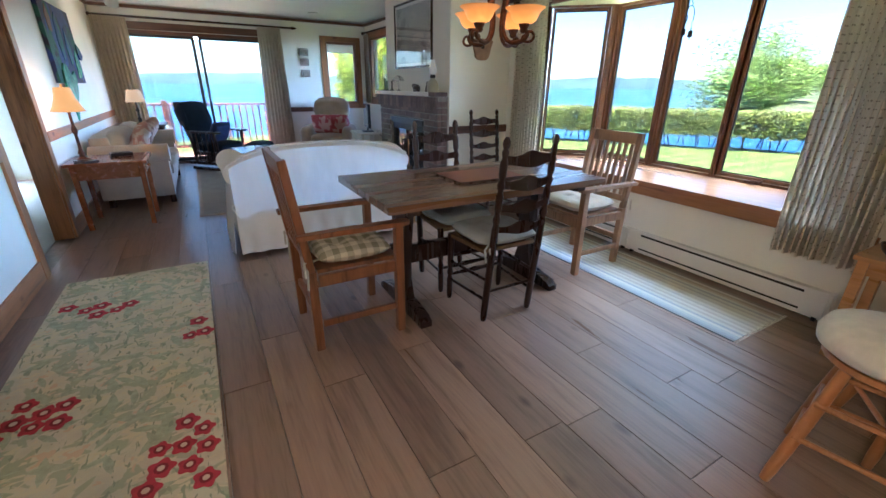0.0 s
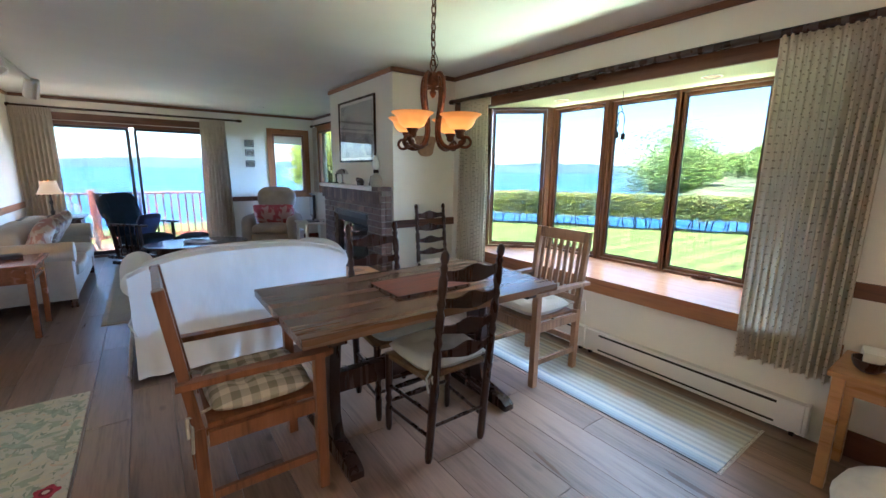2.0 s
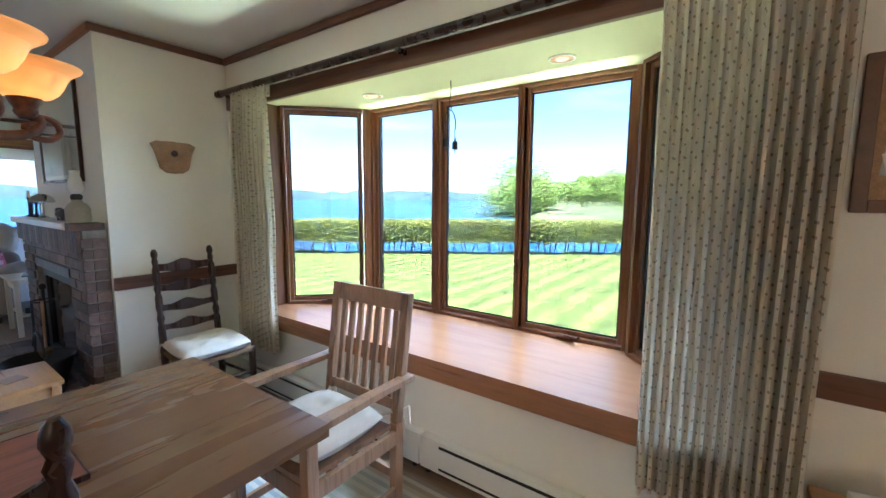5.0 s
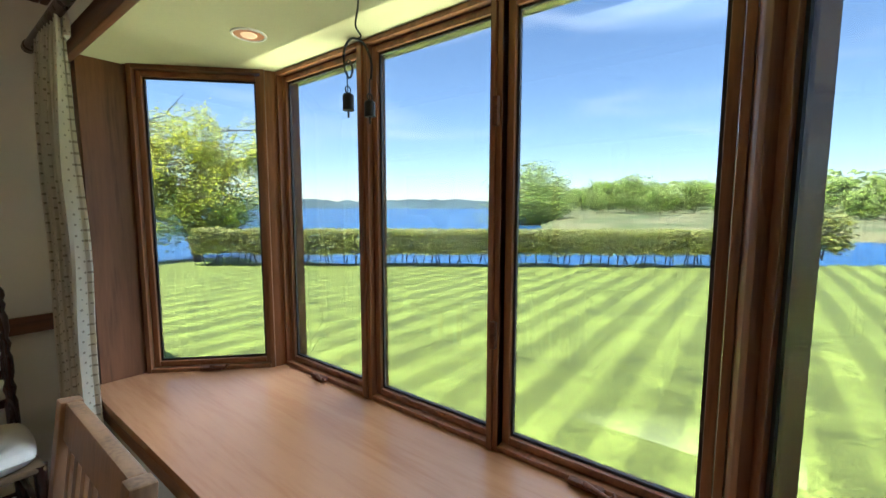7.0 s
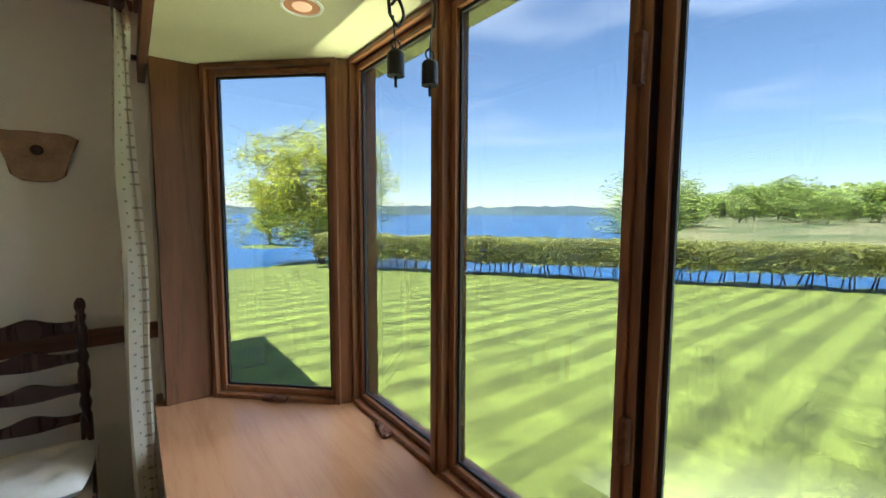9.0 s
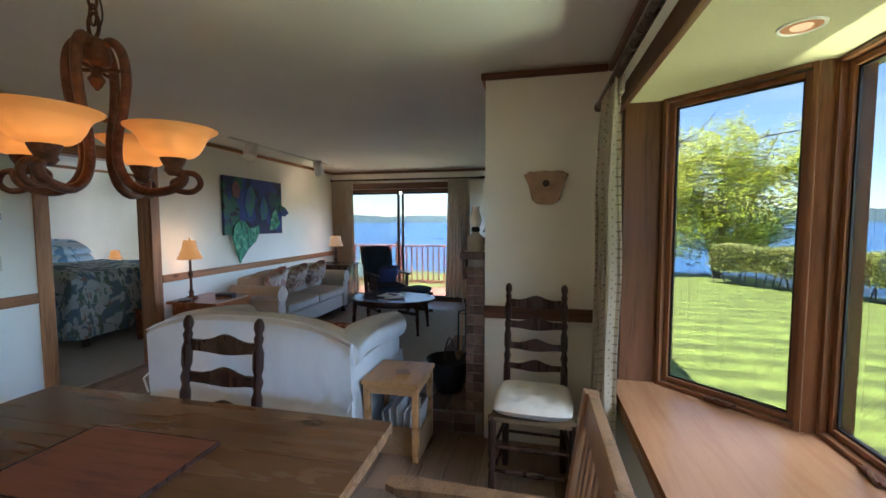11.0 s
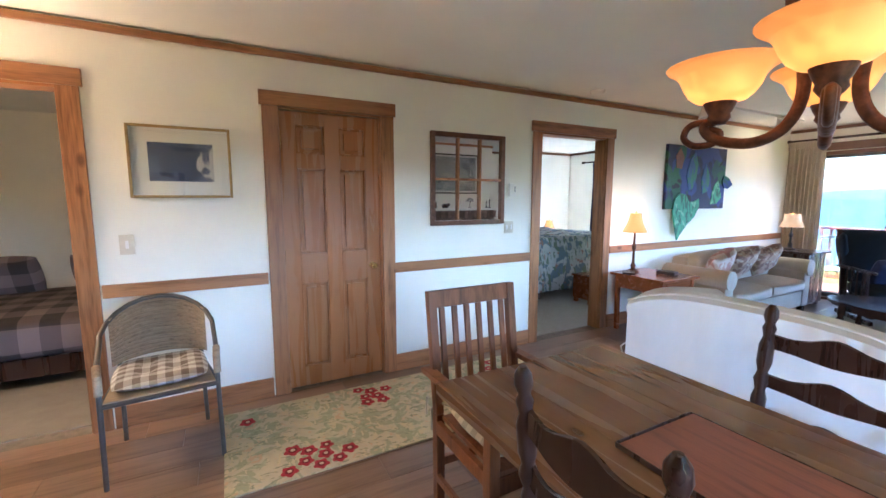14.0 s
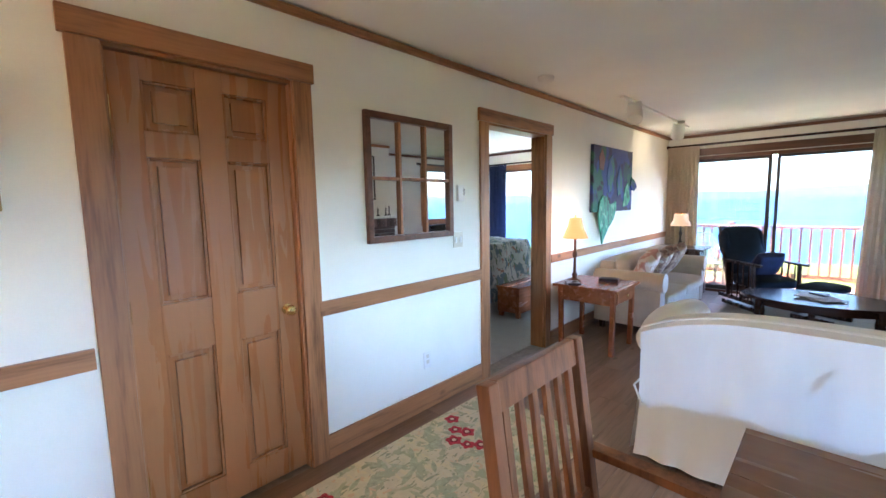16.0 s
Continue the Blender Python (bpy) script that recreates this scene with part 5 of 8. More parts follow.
# chandelier
GLOW = emitter("amber_shade", (1.0, 0.30, 0.045), 0.013, (0.72, 0.36, 0.11))
w_n, w_l = GLOW.node_tree.nodes, GLOW.node_tree.links
w_tc, w_sep, w_rng = w_n.new("ShaderNodeTexCoord"), w_n.new("ShaderNodeSeparateXYZ"), w_n.new("ShaderNodeMapRange")
for key, v in (("From Min", 1.630), ("From Max", 1.697), ("To Min", 0.023), ("To Max", 0.007)):
    w_rng.inputs[key].default_value = v
w_l.new(w_tc.outputs["Object"], w_sep.inputs["Vector"])
w_l.new(w_sep.outputs["Z"], w_rng.inputs["Value"])
w_noise, w_cloud, w_mul = w_n.new("ShaderNodeTexNoise"), w_n.new("ShaderNodeMapRange"), w_n.new("ShaderNodeMath")
w_noise.inputs["Scale"].default_value, w_noise.inputs["Detail"].default_value, w_noise.inputs["Distortion"].default_value = 16, 2, 1.5
for key, v in (("From Min", 0.3), ("From Max", 0.7), ("To Min", 0.72), ("To Max", 1.3)):
    w_cloud.inputs[key].default_value = v
w_mul.operation = "MULTIPLY"
w_l.new(w_tc.outputs["Object"], w_noise.inputs["Vector"])
w_l.new(w_noise.outputs["Fac"], w_cloud.inputs["Value"])
w_l.new(w_rng.outputs["Result"], w_mul.inputs[0])
w_l.new(w_cloud.outputs["Result"], w_mul.inputs[1])
w_l.new(w_mul.outputs[0], w_n["Principled BSDF"].inputs["Emission Strength"])
BULB = emitter("warm_bulb", (1.0, 0.72, 0.35), 0.35)
ch = thing("chandelier", "rust-bronze chandelier with four glowing amber glass shades hung over the table", "chandelier", pose(2.511, 2.581, 0))


def spline(points, n=5):
    """A smooth run of points through the given ones."""
    p = [Vector(q) for q in points]
    p = [p[0] * 2 - p[1]] + p + [p[-1] * 2 - p[-2]]
    run = []
    for a, b, c, d in zip(p, p[1:], p[2:], p[3:]):
        for i in range(n):
            t = i / n
            run.append(0.5 * (2 * b + (c - a) * t + (2 * a - 5 * b + 4 * c - d) * t * t + (3 * b - a - 3 * c + d) * t ** 3))
    return run + [p[-2]]


for k in range(11):
    z = 2.37 - k * 0.040
    pts = [(0.011 * math.cos(a), 0, 0.026 * math.sin(a)) for a in [2 * math.pi * i / 12 for i in range(13)]]
    m = pose(0, 0, z, 0, 0, 90 * (k % 2))
    part("chain_link", tube([m @ Vector(p) for p in pts], 0.0035, 6), BRONZE, ch)
part("top_ring", tube([(0.017 * math.cos(a), 0, 1.945 + 0.03 * math.sin(a)) for a in [2 * math.pi * i / 16 for i in range(17)]], 0.0045, 8), BRONZE, ch)
part("ceiling_rose", lathe([(0.062, 2.3995), (0.06, 2.388), (0.03, 2.375), (0.012, 2.365)], 20), BRONZE, ch)
part("hub", lathe([(0.006, 1.918), (0.022, 1.91), (0.03, 1.89), (0.034, 1.868), (0.03, 1.85), (0.014, 1.842), (0.011, 1.825), (0.019, 1.812), (0.012, 1.797), (0.003, 1.785)], 16), BRONZE, ch)
part("lead", tube(spline([(0.004, 0.004, 2.36), (0.014, 0.0, 2.2), (-0.006, 0.012, 2.08), (0.03, 0.0, 1.97), (0.008, 0.0, 1.92)]), 0.0022, 5), BLACK, ch)
for k in range(4):
    m = pose(0, 0, 0, 0, 0, 90 * k + 20)
    pts = [(0.014, 0, 1.895), (0.042, 0, 1.905), (0.063, 0, 1.875), (0.069, 0, 1.815), (0.06, 0, 1.745), (0.042, 0, 1.67), (0.04, 0, 1.605), (0.062, 0, 1.555), (0.105, 0, 1.531), (0.155, 0, 1.535), (0.188, 0, 1.553), (0.196, 0, 1.574), (0.173, 0, 1.586)]
    part("cross_bar", tube([m @ Vector((0.006, 0, 1.835)), m @ Vector((0.068, 0, 1.835))], 0.005, 8), BRONZE, ch)
    arm = part("arm", tube([m @ Vector(p) for p in spline(pts)], 0.0115, 10), BRONZE, ch)
    pts = [(0.176, 0, 1.582), (0.222, 0, 1.578), (0.236, 0, 1.552), (0.214, 0, 1.532), (0.178, 0, 1.536), (0.168, 0, 1.556), (0.188, 0, 1.566)]
    part("scroll", tube([m @ Vector(p) for p in spline(pts)], 0.0075, 8), BRONZE, arm)
    mm = m @ pose(0.172, 0, 0)
    part("cup", lathe([(0.012, 1.574), (0.017, 1.580), (0.022, 1.587), (0.020, 1.595), (0.026, 1.606), (0.032, 1.622), (0.024, 1.627), (0.012, 1.629)], 18, None, mm), BRONZE, arm)
    prof = [(0.027, 1.618), (0.046, 1.623), (0.060, 1.634), (0.070, 1.650), (0.077, 1.667), (0.087, 1.682), (0.099, 1.692), (0.106, 1.695), (0.104, 1.691), (0.097, 1.687), (0.084, 1.677), (0.073, 1.664), (0.066, 1.650), (0.056, 1.638), (0.043, 1.628), (0.027, 1.623)]
    sh = part("shade", lathe(prof, 32, None, mm), GLOW, arm, "amber glass shade lit from inside")
    sh.visible_shadow = False
    part("bulb", lathe([(0.012, 1.630), (0.016, 1.642), (0.025, 1.660), (0.021, 1.676), (0.008, 1.686)], 12, None, mm), BULB, arm)
    at = mm @ Vector((0, 0, 1.70))
    lamp("chandelier_lamp", at, CHAND_W, (1.0, 0.66, 0.34), 0.03)

# rugs
RUNNER_BASE = blotches("hooked_runner", (0.58, 0.53, 0.38), [((0.40, 0.41, 0.27), 9, 0.53, 1.3, (1, 1, 1)), ((0.62, 0.55, 0.36), 14, 0.56, 4.1, (1, 2.2, 1)), ((0.30, 0.32, 0.22), 16, 0.60, 7.7, (2.4, 1, 1)), ((0.60, 0.45, 0.30), 18, 0.64, 2.9, (1, 1, 1))])
ROSE = material("crimson_wool", (0.40, 0.03, 0.05), 0.95, 0, 0.2, 30, 0.3, 300)
ROSE_D = material("dark_crimson_wool", (0.20, 0.012, 0.025), 0.95, 0, 0.2, 30, 0.3, 300)
CENTRE = material("pale_wool", (0.62, 0.48, 0.36), 0.95, 0, 0.1, 30, 0.3, 300)
LEAFW = material("sage_wool", (0.40, 0.42, 0.29), 0.95, 0, 0.2, 30, 0.3, 300)
rug = thing("runner_rug", "cream hooked runner rug with crimson flowers on the floor", "rug")
part("rug_body", box((-0.02, 1.49, 0.001), (0.835, 3.95, 0.011), 0.004), RUNNER_BASE, rug)
rnd = random.Random(17)
blooms = [(0.11, 2.55), (0.19, 2.46), (0.10, 2.44), (0.17, 2.38), (0.25, 2.37), (0.26, 2.48), (0.71, 2.12), (0.77, 2.05), (0.62, 2.01), (0.70, 1.99),
          (0.63, 1.91), (0.72, 1.88), (0.77, 1.79), (0.78, 1.95), (0.59, 1.83), (0.07, 3.51), (0.17, 3.43), (0.24, 3.46), (0.33, 3.36), (0.39, 3.41),
          (0.76, 2.98), (0.72, 2.83), (0.79, 2.84), (0.15, 1.62), (0.24, 3.34), (0.05, 2.36)]
for k, (fx, fy) in enumerate(blooms):
    lift = 0.00025 * (k % 5)
    r = rnd.uniform(0.036, 0.046)
    outline = [(fx + r * (1 + 0.16 * math.cos(5 * t)) * math.cos(t), fy + r * (1 + 0.16 * math.cos(5 * t)) * math.sin(t)) for t in [2 * math.pi * i / 30 for i in range(30)]]
    fl = part("flower", slab(outline, 0.0105, 0.0128 + lift, 0), ROSE, rug, "crimson hooked flower")
    outline = [(fx + r * 0.55 * math.cos(t), fy + r * 0.55 * math.sin(t)) for t in [2 * math.pi * i / 10 for i in range(10)]]
    part("flower_ring", slab(outline, 0.0129 + lift, 0.0137 + lift, 0), ROSE_D, fl)
    outline = [(fx + r * 0.3 * math.cos(t), fy + r * 0.3 * math.sin(t)) for t in [2 * math.pi * i / 8 for i in range(8)]]
    part("flower_centre", slab(outline, 0.0138 + lift, 0.0145 + lift, 0), CENTRE, fl)
bm = bmesh.new()
for i in range(150):
    fx, fy, a, ln = rnd.uniform(0.05, 0.77), rnd.uniform(1.56, 3.88), rnd.uniform(0, 6.28), rnd.uniform(0.045, 0.085)
    outline = [(ln * t, 0.26 * ln * math.sin(math.pi * (t + 1) / 2)) for t in (-1, -0.5, 0, 0.5, 1)] + [(ln * t, -0.26 * ln * math.sin(math.pi * (t + 1) / 2)) for t in (0.5, 0, -0.5)]
    slab(outline, 0.0106, 0.0112 + i * 0.00001, 0, bm, pose(fx, fy, 0, 0, 0, math.degrees(a)))
tagged(part("leaf_pattern", bm, LEAFW, rug), kind="stuff")
WEAVE = [(0.22, 0.24, 0.26), (0.30, 0.34, 0.38), (0.38, 0.41, 0.43), (0.52, 0.51, 0.48), (0.33, 0.36, 0.39), (0.50, 0.48, 0.44), (0.42, 0.40, 0.36), (0.55, 0.52, 0.47), (0.46, 0.43, 0.38), (0.56, 0.53, 0.48), (0.45, 0.43, 0.39), (0.55, 0.52, 0.47), (0.48, 0.45, 0.40),
         (0.56, 0.54, 0.50), (0.46, 0.44, 0.40), (0.54, 0.51, 0.46), (0.42, 0.41, 0.39), (0.54, 0.52, 0.48), (0.36, 0.37, 0.38), (0.52, 0.50, 0.46), (0.44, 0.38, 0.31), (0.34, 0.29, 0.24), (0.50, 0.46, 0.40), (0.28, 0.25, 0.22)]
STRIPES = striped("ticking_rug", WEAVE[11:] + WEAVE[:11], 0.60, "X")
rug2 = thing("striped_rug", "flat woven rug with beige and grey stripes below the bay window", "rug")
part("weave", box((3.33, 1.34, 0.001), (3.93, 3.55, 0.008), 0.003), STRIPES, rug2)
bm = bmesh.new()
for y in (1.325, 3.55):
    for k in range(60):
        box((3.335 + k * 0.0099, y, 0.002), (3.339 + k * 0.0099, y + 0.015, 0.004), 0, bm)
tagged(part("fringe", bm, CREAM_WOOL, rug2), kind="stuff")

# baseboard heater
ht = thing("baseboard_heater", "white electric baseboard heater along the wall below the bay", "heater")
for a, b in ((1.19, 2.55), (2.56, 4.30)):
    sec = part("casing", box((3.985, a, 0.03), (XE - 0.002, b, 0.20), 0.006), WHITE, ht)
    part("outlet_slot", box((3.983, a + 0.12, 0.165), (3.9875, b - 0.12, 0.180), 0.001), BLACK, sec, "dark air slot")
    part("inlet_slot", box((3.983, a + 0.12, 0.05), (3.9875, b - 0.12, 0.062), 0.001), BLACK, sec)
    for y in (a + 0.03, b - 0.05):
        part("foot", box((4.0, y, 0), (4.03, y + 0.02, 0.031)), BLACK, sec)
part("end_cap", box((3.981, 1.17, 0.028), (XE - 0.002, 1.188, 0.205), 0.004), WHITE, ht)

# curtains and rods
DOTTED = material("dotted_curtain", (0.82, 0.76, 0.645), 0.9, 0, 0.05, 10, 0.15, 350)
dn, dl = DOTTED.node_tree.nodes, DOTTED.node_tree.links
d_tc, d_mp, d_vo, d_lt, d_mx = dn.new("ShaderNodeTexCoord"), dn.new("ShaderNodeMapping"), dn.new("ShaderNodeTexVoronoi"), dn.new("ShaderNodeMath"), dn.new("ShaderNodeMix")
d_mp.inputs["Scale"].default_value = (46, 0.001, 34)
d_mp.inputs["Rotation"].default_value = (0, radians(45), 0)
d_vo.inputs["Scale"].default_value, d_vo.inputs["Randomness"].default_value = 1.0, 0.15
d_lt.operation, d_lt.inputs[1].default_value = "LESS_THAN", 0.165
d_mx.data_type = "RGBA"
d_mx.inputs["B"].default_value = (0.46, 0.40, 0.31, 1)
dl.new(d_tc.outputs["Object"], d_mp.inputs["Vector"])
dl.new(d_mp.outputs["Vector"], d_vo.inputs["Vector"])
dl.new(d_vo.outputs["Distance"], d_lt.inputs[0])
dl.new(d_lt.outputs[0], d_mx.inputs["Factor"])
dl.new(dn["Principled BSDF"].inputs["Base Color"].links[0].from_socket, d_mx.inputs["A"])
dl.new(d_mx.outputs["Result"], dn["Principled BSDF"].inputs["Base Color"])


def see_through(m, amount):
    """Thin cloth lets some light through."""
    n, l = m.node_tree.nodes, m.node_tree.links
    b, tr, mx = n["Principled BSDF"], n.new("ShaderNodeBsdfTranslucent"), n.new("ShaderNodeMixShader")
    mx.inputs[0].default_value = amount
    l.new(b.inputs["Base Color"].links[0].from_socket, tr.inputs["Color"])
    l.new(b.outputs["BSDF"], mx.inputs[1])
    l.new(tr.outputs["BSDF"], mx.inputs[2])
    l.new(mx.outputs["Shader"], n["Material Output"].inputs["Surface"])


PLAIN = material("oatmeal_curtain", (0.60, 0.53, 0.42), 0.9, 0, 0.06, 10, 0.15, 350)
see_through(DOTTED, 0.28)
see_through(PLAIN, 0.35)


def rod(name, a, b, label, mat=DARKWOOD, r=0.022):
    th = thing(name, label, "curtain rod")
    part("pole", tube([a, b], r, 12), mat, th)
    d = (Vector(b) - Vector(a)).normalized()
    for p, s in ((a, -1), (b, 1)):
        part("finial", lathe([(0.02, 0), (0.026, 0.01), (0.026, 0.03), (0.018, 0.04), (0.024, 0.06), (0.008, 0.085)], 14, None, Matrix.Translation(p) @ (d * s).to_track_quat("Z", "Y").to_matrix().to_4x4()), mat, th)
    return th


ROD_Z = 2.125
rod("curtain_rod", (3.955, 0.98, ROD_Z), (3.955, 4.30, ROD_Z), "dark wooden curtain pole over the bay window")
for y in (1.02, 2.65, 4.22):
    strip("trim_rod_bracket", (3.95, y, ROD_Z - 0.04), (XE, y + 0.025, ROD_Z - 0.019), DARKWOOD, "dark wooden pole bracket")
curtain("curtain", "cream dotted curtain gathered beside the bay window", 0.46, 1.745, 14, 0.042, DOTTED, pose(3.955, 1.318, 0.385, 0, 0, 90), 1, -0.04)
curtain("curtain", "cream dotted curtain gathered beside the bay window", 0.41, 1.765, 10, 0.042, DOTTED, pose(3.955, 3.965, 0.365, 0, 0, 90), 2, 0.04)

# wall plaque on the chimney side
CLAY = material("tan_plaque", (0.36, 0.23, 0.145), 0.7, 0, 0.2, 14, 0.2, 80)
pl = thing("wall_plaque", "carved tan wooden plaque hung on the chimney wall", "plaque", pose(3.66, 4.40, 1.66, 90))
outline = [(-0.135, 0.085), (-0.10, 0.105), (-0.05, 0.10), (0, 0.108), (0.05, 0.10), (0.10, 0.105), (0.135, 0.085), (0.10, 0.02), (0.085, -0.07), (0.05, -0.095), (0, -0.1), (-0.05, -0.095), (-0.085, -0.07), (-0.10, 0.02)]
part("board", slab(outline, 0, 0.022, 0.006), CLAY, pl)
part("rosette", lathe([(0.021, 0.02), (0.021, 0.027), (0.015, 0.031), (0.012, 0.028), (0.003, 0.028)], 16, None, pose(0.0, 0.03, 0)), DARKWOOD, pl, "dark round boss")
part("carving", tube(arc((0, 0.03, 0.024), 0.045, 215, 325, 10, "xy"), 0.004, 6), CLAY, pl)

# recessed lights and mobile in the bay
POT = emitter("pot_light_glow", (1.0, 0.45, 0.16), 0.006, (0.30, 0.12, 0.05))
POT_BULB = emitter("pot_light_bulb", (1.0, 0.62, 0.34), 0.022, (0.6, 0.35, 0.2))
for y in (3.27, 2.03):
    p = thing("recessed_light", "recessed ceiling light with a copper-coloured reflector in the bay soffit", "ceiling light", pose(4.40, y, SOF_Z))
    part("rim", lathe([(0.064, 0), (0.063, -0.005), (0.056, -0.006), (0.053, -0.001)], 24), WHITE, p)
    part("reflector", lathe([(0.0535, -0.0025), (0.048, -0.0015), (0.022, -0.0015)], 24), POT, p)
    part("bulb", lathe([(0.030, -0.002), (0.026, -0.007), (0.004, -0.010)], 18), POT_BULB, p)
mob = thing("wind_chime", "small black iron wind chime with two bells hung in the bay", "wind chime", pose(4.405, 2.667, 0))
part("hook", tube(spline([(0, 0, SOF_Z), (0.004, 0, 2.0), (-0.004, 0.004, 1.94), (0.012, 0, 1.915), (0, 0, 1.90)]), 0.003, 6), BLACK, mob)
part("frame", tube(spline([(-0.05, 0, 1.80), (-0.052, 0, 1.85), (-0.03, 0, 1.89), (0, 0, 1.90), (0.03, 0, 1.89), (0.052, 0, 1.85), (0.05, 0, 1.80)]), 0.0035, 6), BLACK, mob)
part("scroll", tube(spline([(-0.05, 0, 1.80), (-0.03, 0.004, 1.785), (-0.018, 0.004, 1.81), (-0.03, 0.004, 1.835), (-0.044, 0.004, 1.82)]), 0.003, 6), BLACK, mob)
for dx, dy, z in ((-0.033, 0.008, 1.718), (0.034, -0.01, 1.709)):
    b = part("bell", lathe([(0.017, -0.024), (0.0165, -0.018), (0.0165, 0.016), (0.013, 0.022), (0.004, 0.024)], 14, None, pose(dx, dy, z)), BLACK, mob)
    part("cord", tube([(dx, dy, z + 0.022), (dx * 1.3, 0, 1.80)], 0.0018, 5), BLACK, b)
    part("loop", tube(arc((dx, dy, z + 0.034), 0.010, 0, 360, 12, "xz"), 0.002, 5), BLACK, b)
    part("clapper", tube([(dx, dy, z - 0.024), (dx, dy, z - 0.045)], 0.003, 5), BLACK, b)


# ---- fireplace ----
fp = thing("fireplace", "dark brick fireplace with white mantel shelf and black firebox", "fireplace")
FX, FY0, FY1, FTOP = 3.15, 4.425, 6.02, 1.20
OPEN0, OPEN1, OPZ = 4.76, 5.70, 0.95
bm = bmesh.new()
for lo, hi in (((FX + 0.012, FY0 + 0.006, 0.171), (3.279, OPEN0, FTOP)), ((FX + 0.012, OPEN1, 0.171), (3.279, FY1 - 0.006, FTOP)), ((FX + 0.012, OPEN0, OPZ), (3.279, OPEN1, FTOP))):
    box(lo, hi, 0, bm)
part("core", bm, MORTAR, fp)
part("mantel_shelf", box((FX - 0.05, FY0 + 0.13, FTOP + 0.002), (3.279, FY1 + 0.04, FTOP + 0.042), 0.006), WHITE, fp, "white painted mantel shelf")
FIREBOX = material("sooty_firebox", (0.012, 0.011, 0.010), 0.7, 0.2, 0.3, 8, 0.2, 60)
bm = box((3.262, OPEN0, 0.171), (3.279, OPEN1, OPZ))
part("firebox_back", bm, FIREBOX, fp)
FGLASS = material("dark_fire_glass", (0.02, 0.022, 0.025), 0.06, 0.0, 0.1, 4, 0.0, 50, spec=0.9)
part("fire_door_glass", box((3.215, OPEN0 + 0.07, 0.25), (3.225, OPEN1 - 0.07, 0.80), 0.002), FGLASS, fp)
bm = bmesh.new()
for lo, hi in (((3.195, OPEN0, 0.172), (3.235, OPEN0 + 0.07, OPZ - 0.002)), ((3.195, OPEN1 - 0.07, 0.172), (3.235, OPEN1, OPZ - 0.002)), ((3.195, OPEN0 + 0.07, 0.80), (3.235, OPEN1 - 0.07, OPZ - 0.002)), ((3.195, OPEN0 + 0.07, 0.172), (3.235, OPEN1 - 0.07, 0.25))):
    box(lo, hi, 0.004, bm)
part("fire_door_frame", bm, BLACK, fp)
part("fire_hood", box((3.155, OPEN0 + 0.02, OPZ - 0.075), (3.194, OPEN1 - 0.02, OPZ - 0.01), 0.006), DARKPLASTIC, fp, "dark steel hood strip")
part("hearth_core", box((2.742, FY0 + 0.012, 0), (3.27, FY1 + 0.09, 0.155)), MORTAR, fp)

# mantel things
def candlestick(at, h, label):
    th = thing("candlestick", label, "candlestick", at, "candlesticks on the mantel")
    part("stem", lathe([(0.03, 0), (0.028, 0.01), (0.01, 0.02), (0.008, h * 0.5), (0.013, h * 0.55), (0.007, h * 0.62), (0.016, h * 0.72), (0.014, h * 0.76)], 14), BLACK, th)
    part("candle", lathe([(0.009, h * 0.76), (0.009, h), (0.003, h + 0.004)], 10), CREAM_WOOL, th)
    return th


MZ = FTOP + 0.043
for y, h in ((5.95, 0.20), (5.88, 0.16), (5.72, 0.15)):
    candlestick(pose(3.20, y, MZ), h, "small black iron candlestick with candle on the mantel")
mt = thing("mushroom_lamp", "small grey metal mushroom-shaped ornament on the mantel", "ornament", pose(3.20, 5.52, MZ))
part("stem", lathe([(0.035, 0), (0.03, 0.01), (0.01, 0.02), (0.009, 0.12)], 14), CHROME, mt)
part("cap", lathe([(0.07, 0.115), (0.075, 0.125), (0.06, 0.155), (0.03, 0.175), (0.004, 0.18)], 20), CHROME, mt)
orn = thing("carved_ornament", "small dark carved wooden ornament on the mantel", "ornament", pose(3.20, 5.02, MZ, 0, 0, 90))
bm = soft_box((-0.07, -0.025, 0.012), (0.05, 0.025, 0.07), 0.024, 0.01, 4)
soft_box((0.02, -0.02, 0.04), (0.085, 0.02, 0.085), 0.018, 0, 4, bm)
for x in (-0.05, 0.03):
    box((x - 0.01, -0.02, 0), (x + 0.01, 0.02, 0.03), 0.004, bm)
part("carving", bm, DARKWOOD, orn)
fr = thing("photo_frame", "small tilted dark photo frame on the mantel", "picture frame", pose(3.235, 4.80, MZ, 0, 12, 0))
part("frame", box((-0.008, -0.06, 0), (0.008, 0.06, 0.11), 0.003), DARKWOOD, fr)
STONEWARE = material("grey_stoneware", (0.42, 0.38, 0.31), 0.45, 0, 0.1, 12, 0.05, 60)
CLEAR = glass_material("clear_glass", (0.93, 0.95, 0.95))
MILK = material("frosted_chimney_glass", (0.80, 0.82, 0.82), 0.25, 0, 0.03, 10, 0.02, 80)
ol = thing("oil_lamp", "stoneware oil lamp with pale glass chimney on the mantel end", "oil lamp", pose(3.19, 4.60, MZ))
part("jug", lathe([(0.055, 0), (0.062, 0.01), (0.062, 0.085), (0.05, 0.11), (0.03, 0.125), (0.024, 0.14)], 22), STONEWARE, ol)
part("burner", lathe([(0.026, 0.14), (0.03, 0.15), (0.03, 0.165), (0.02, 0.175)], 18), BLACK, ol)
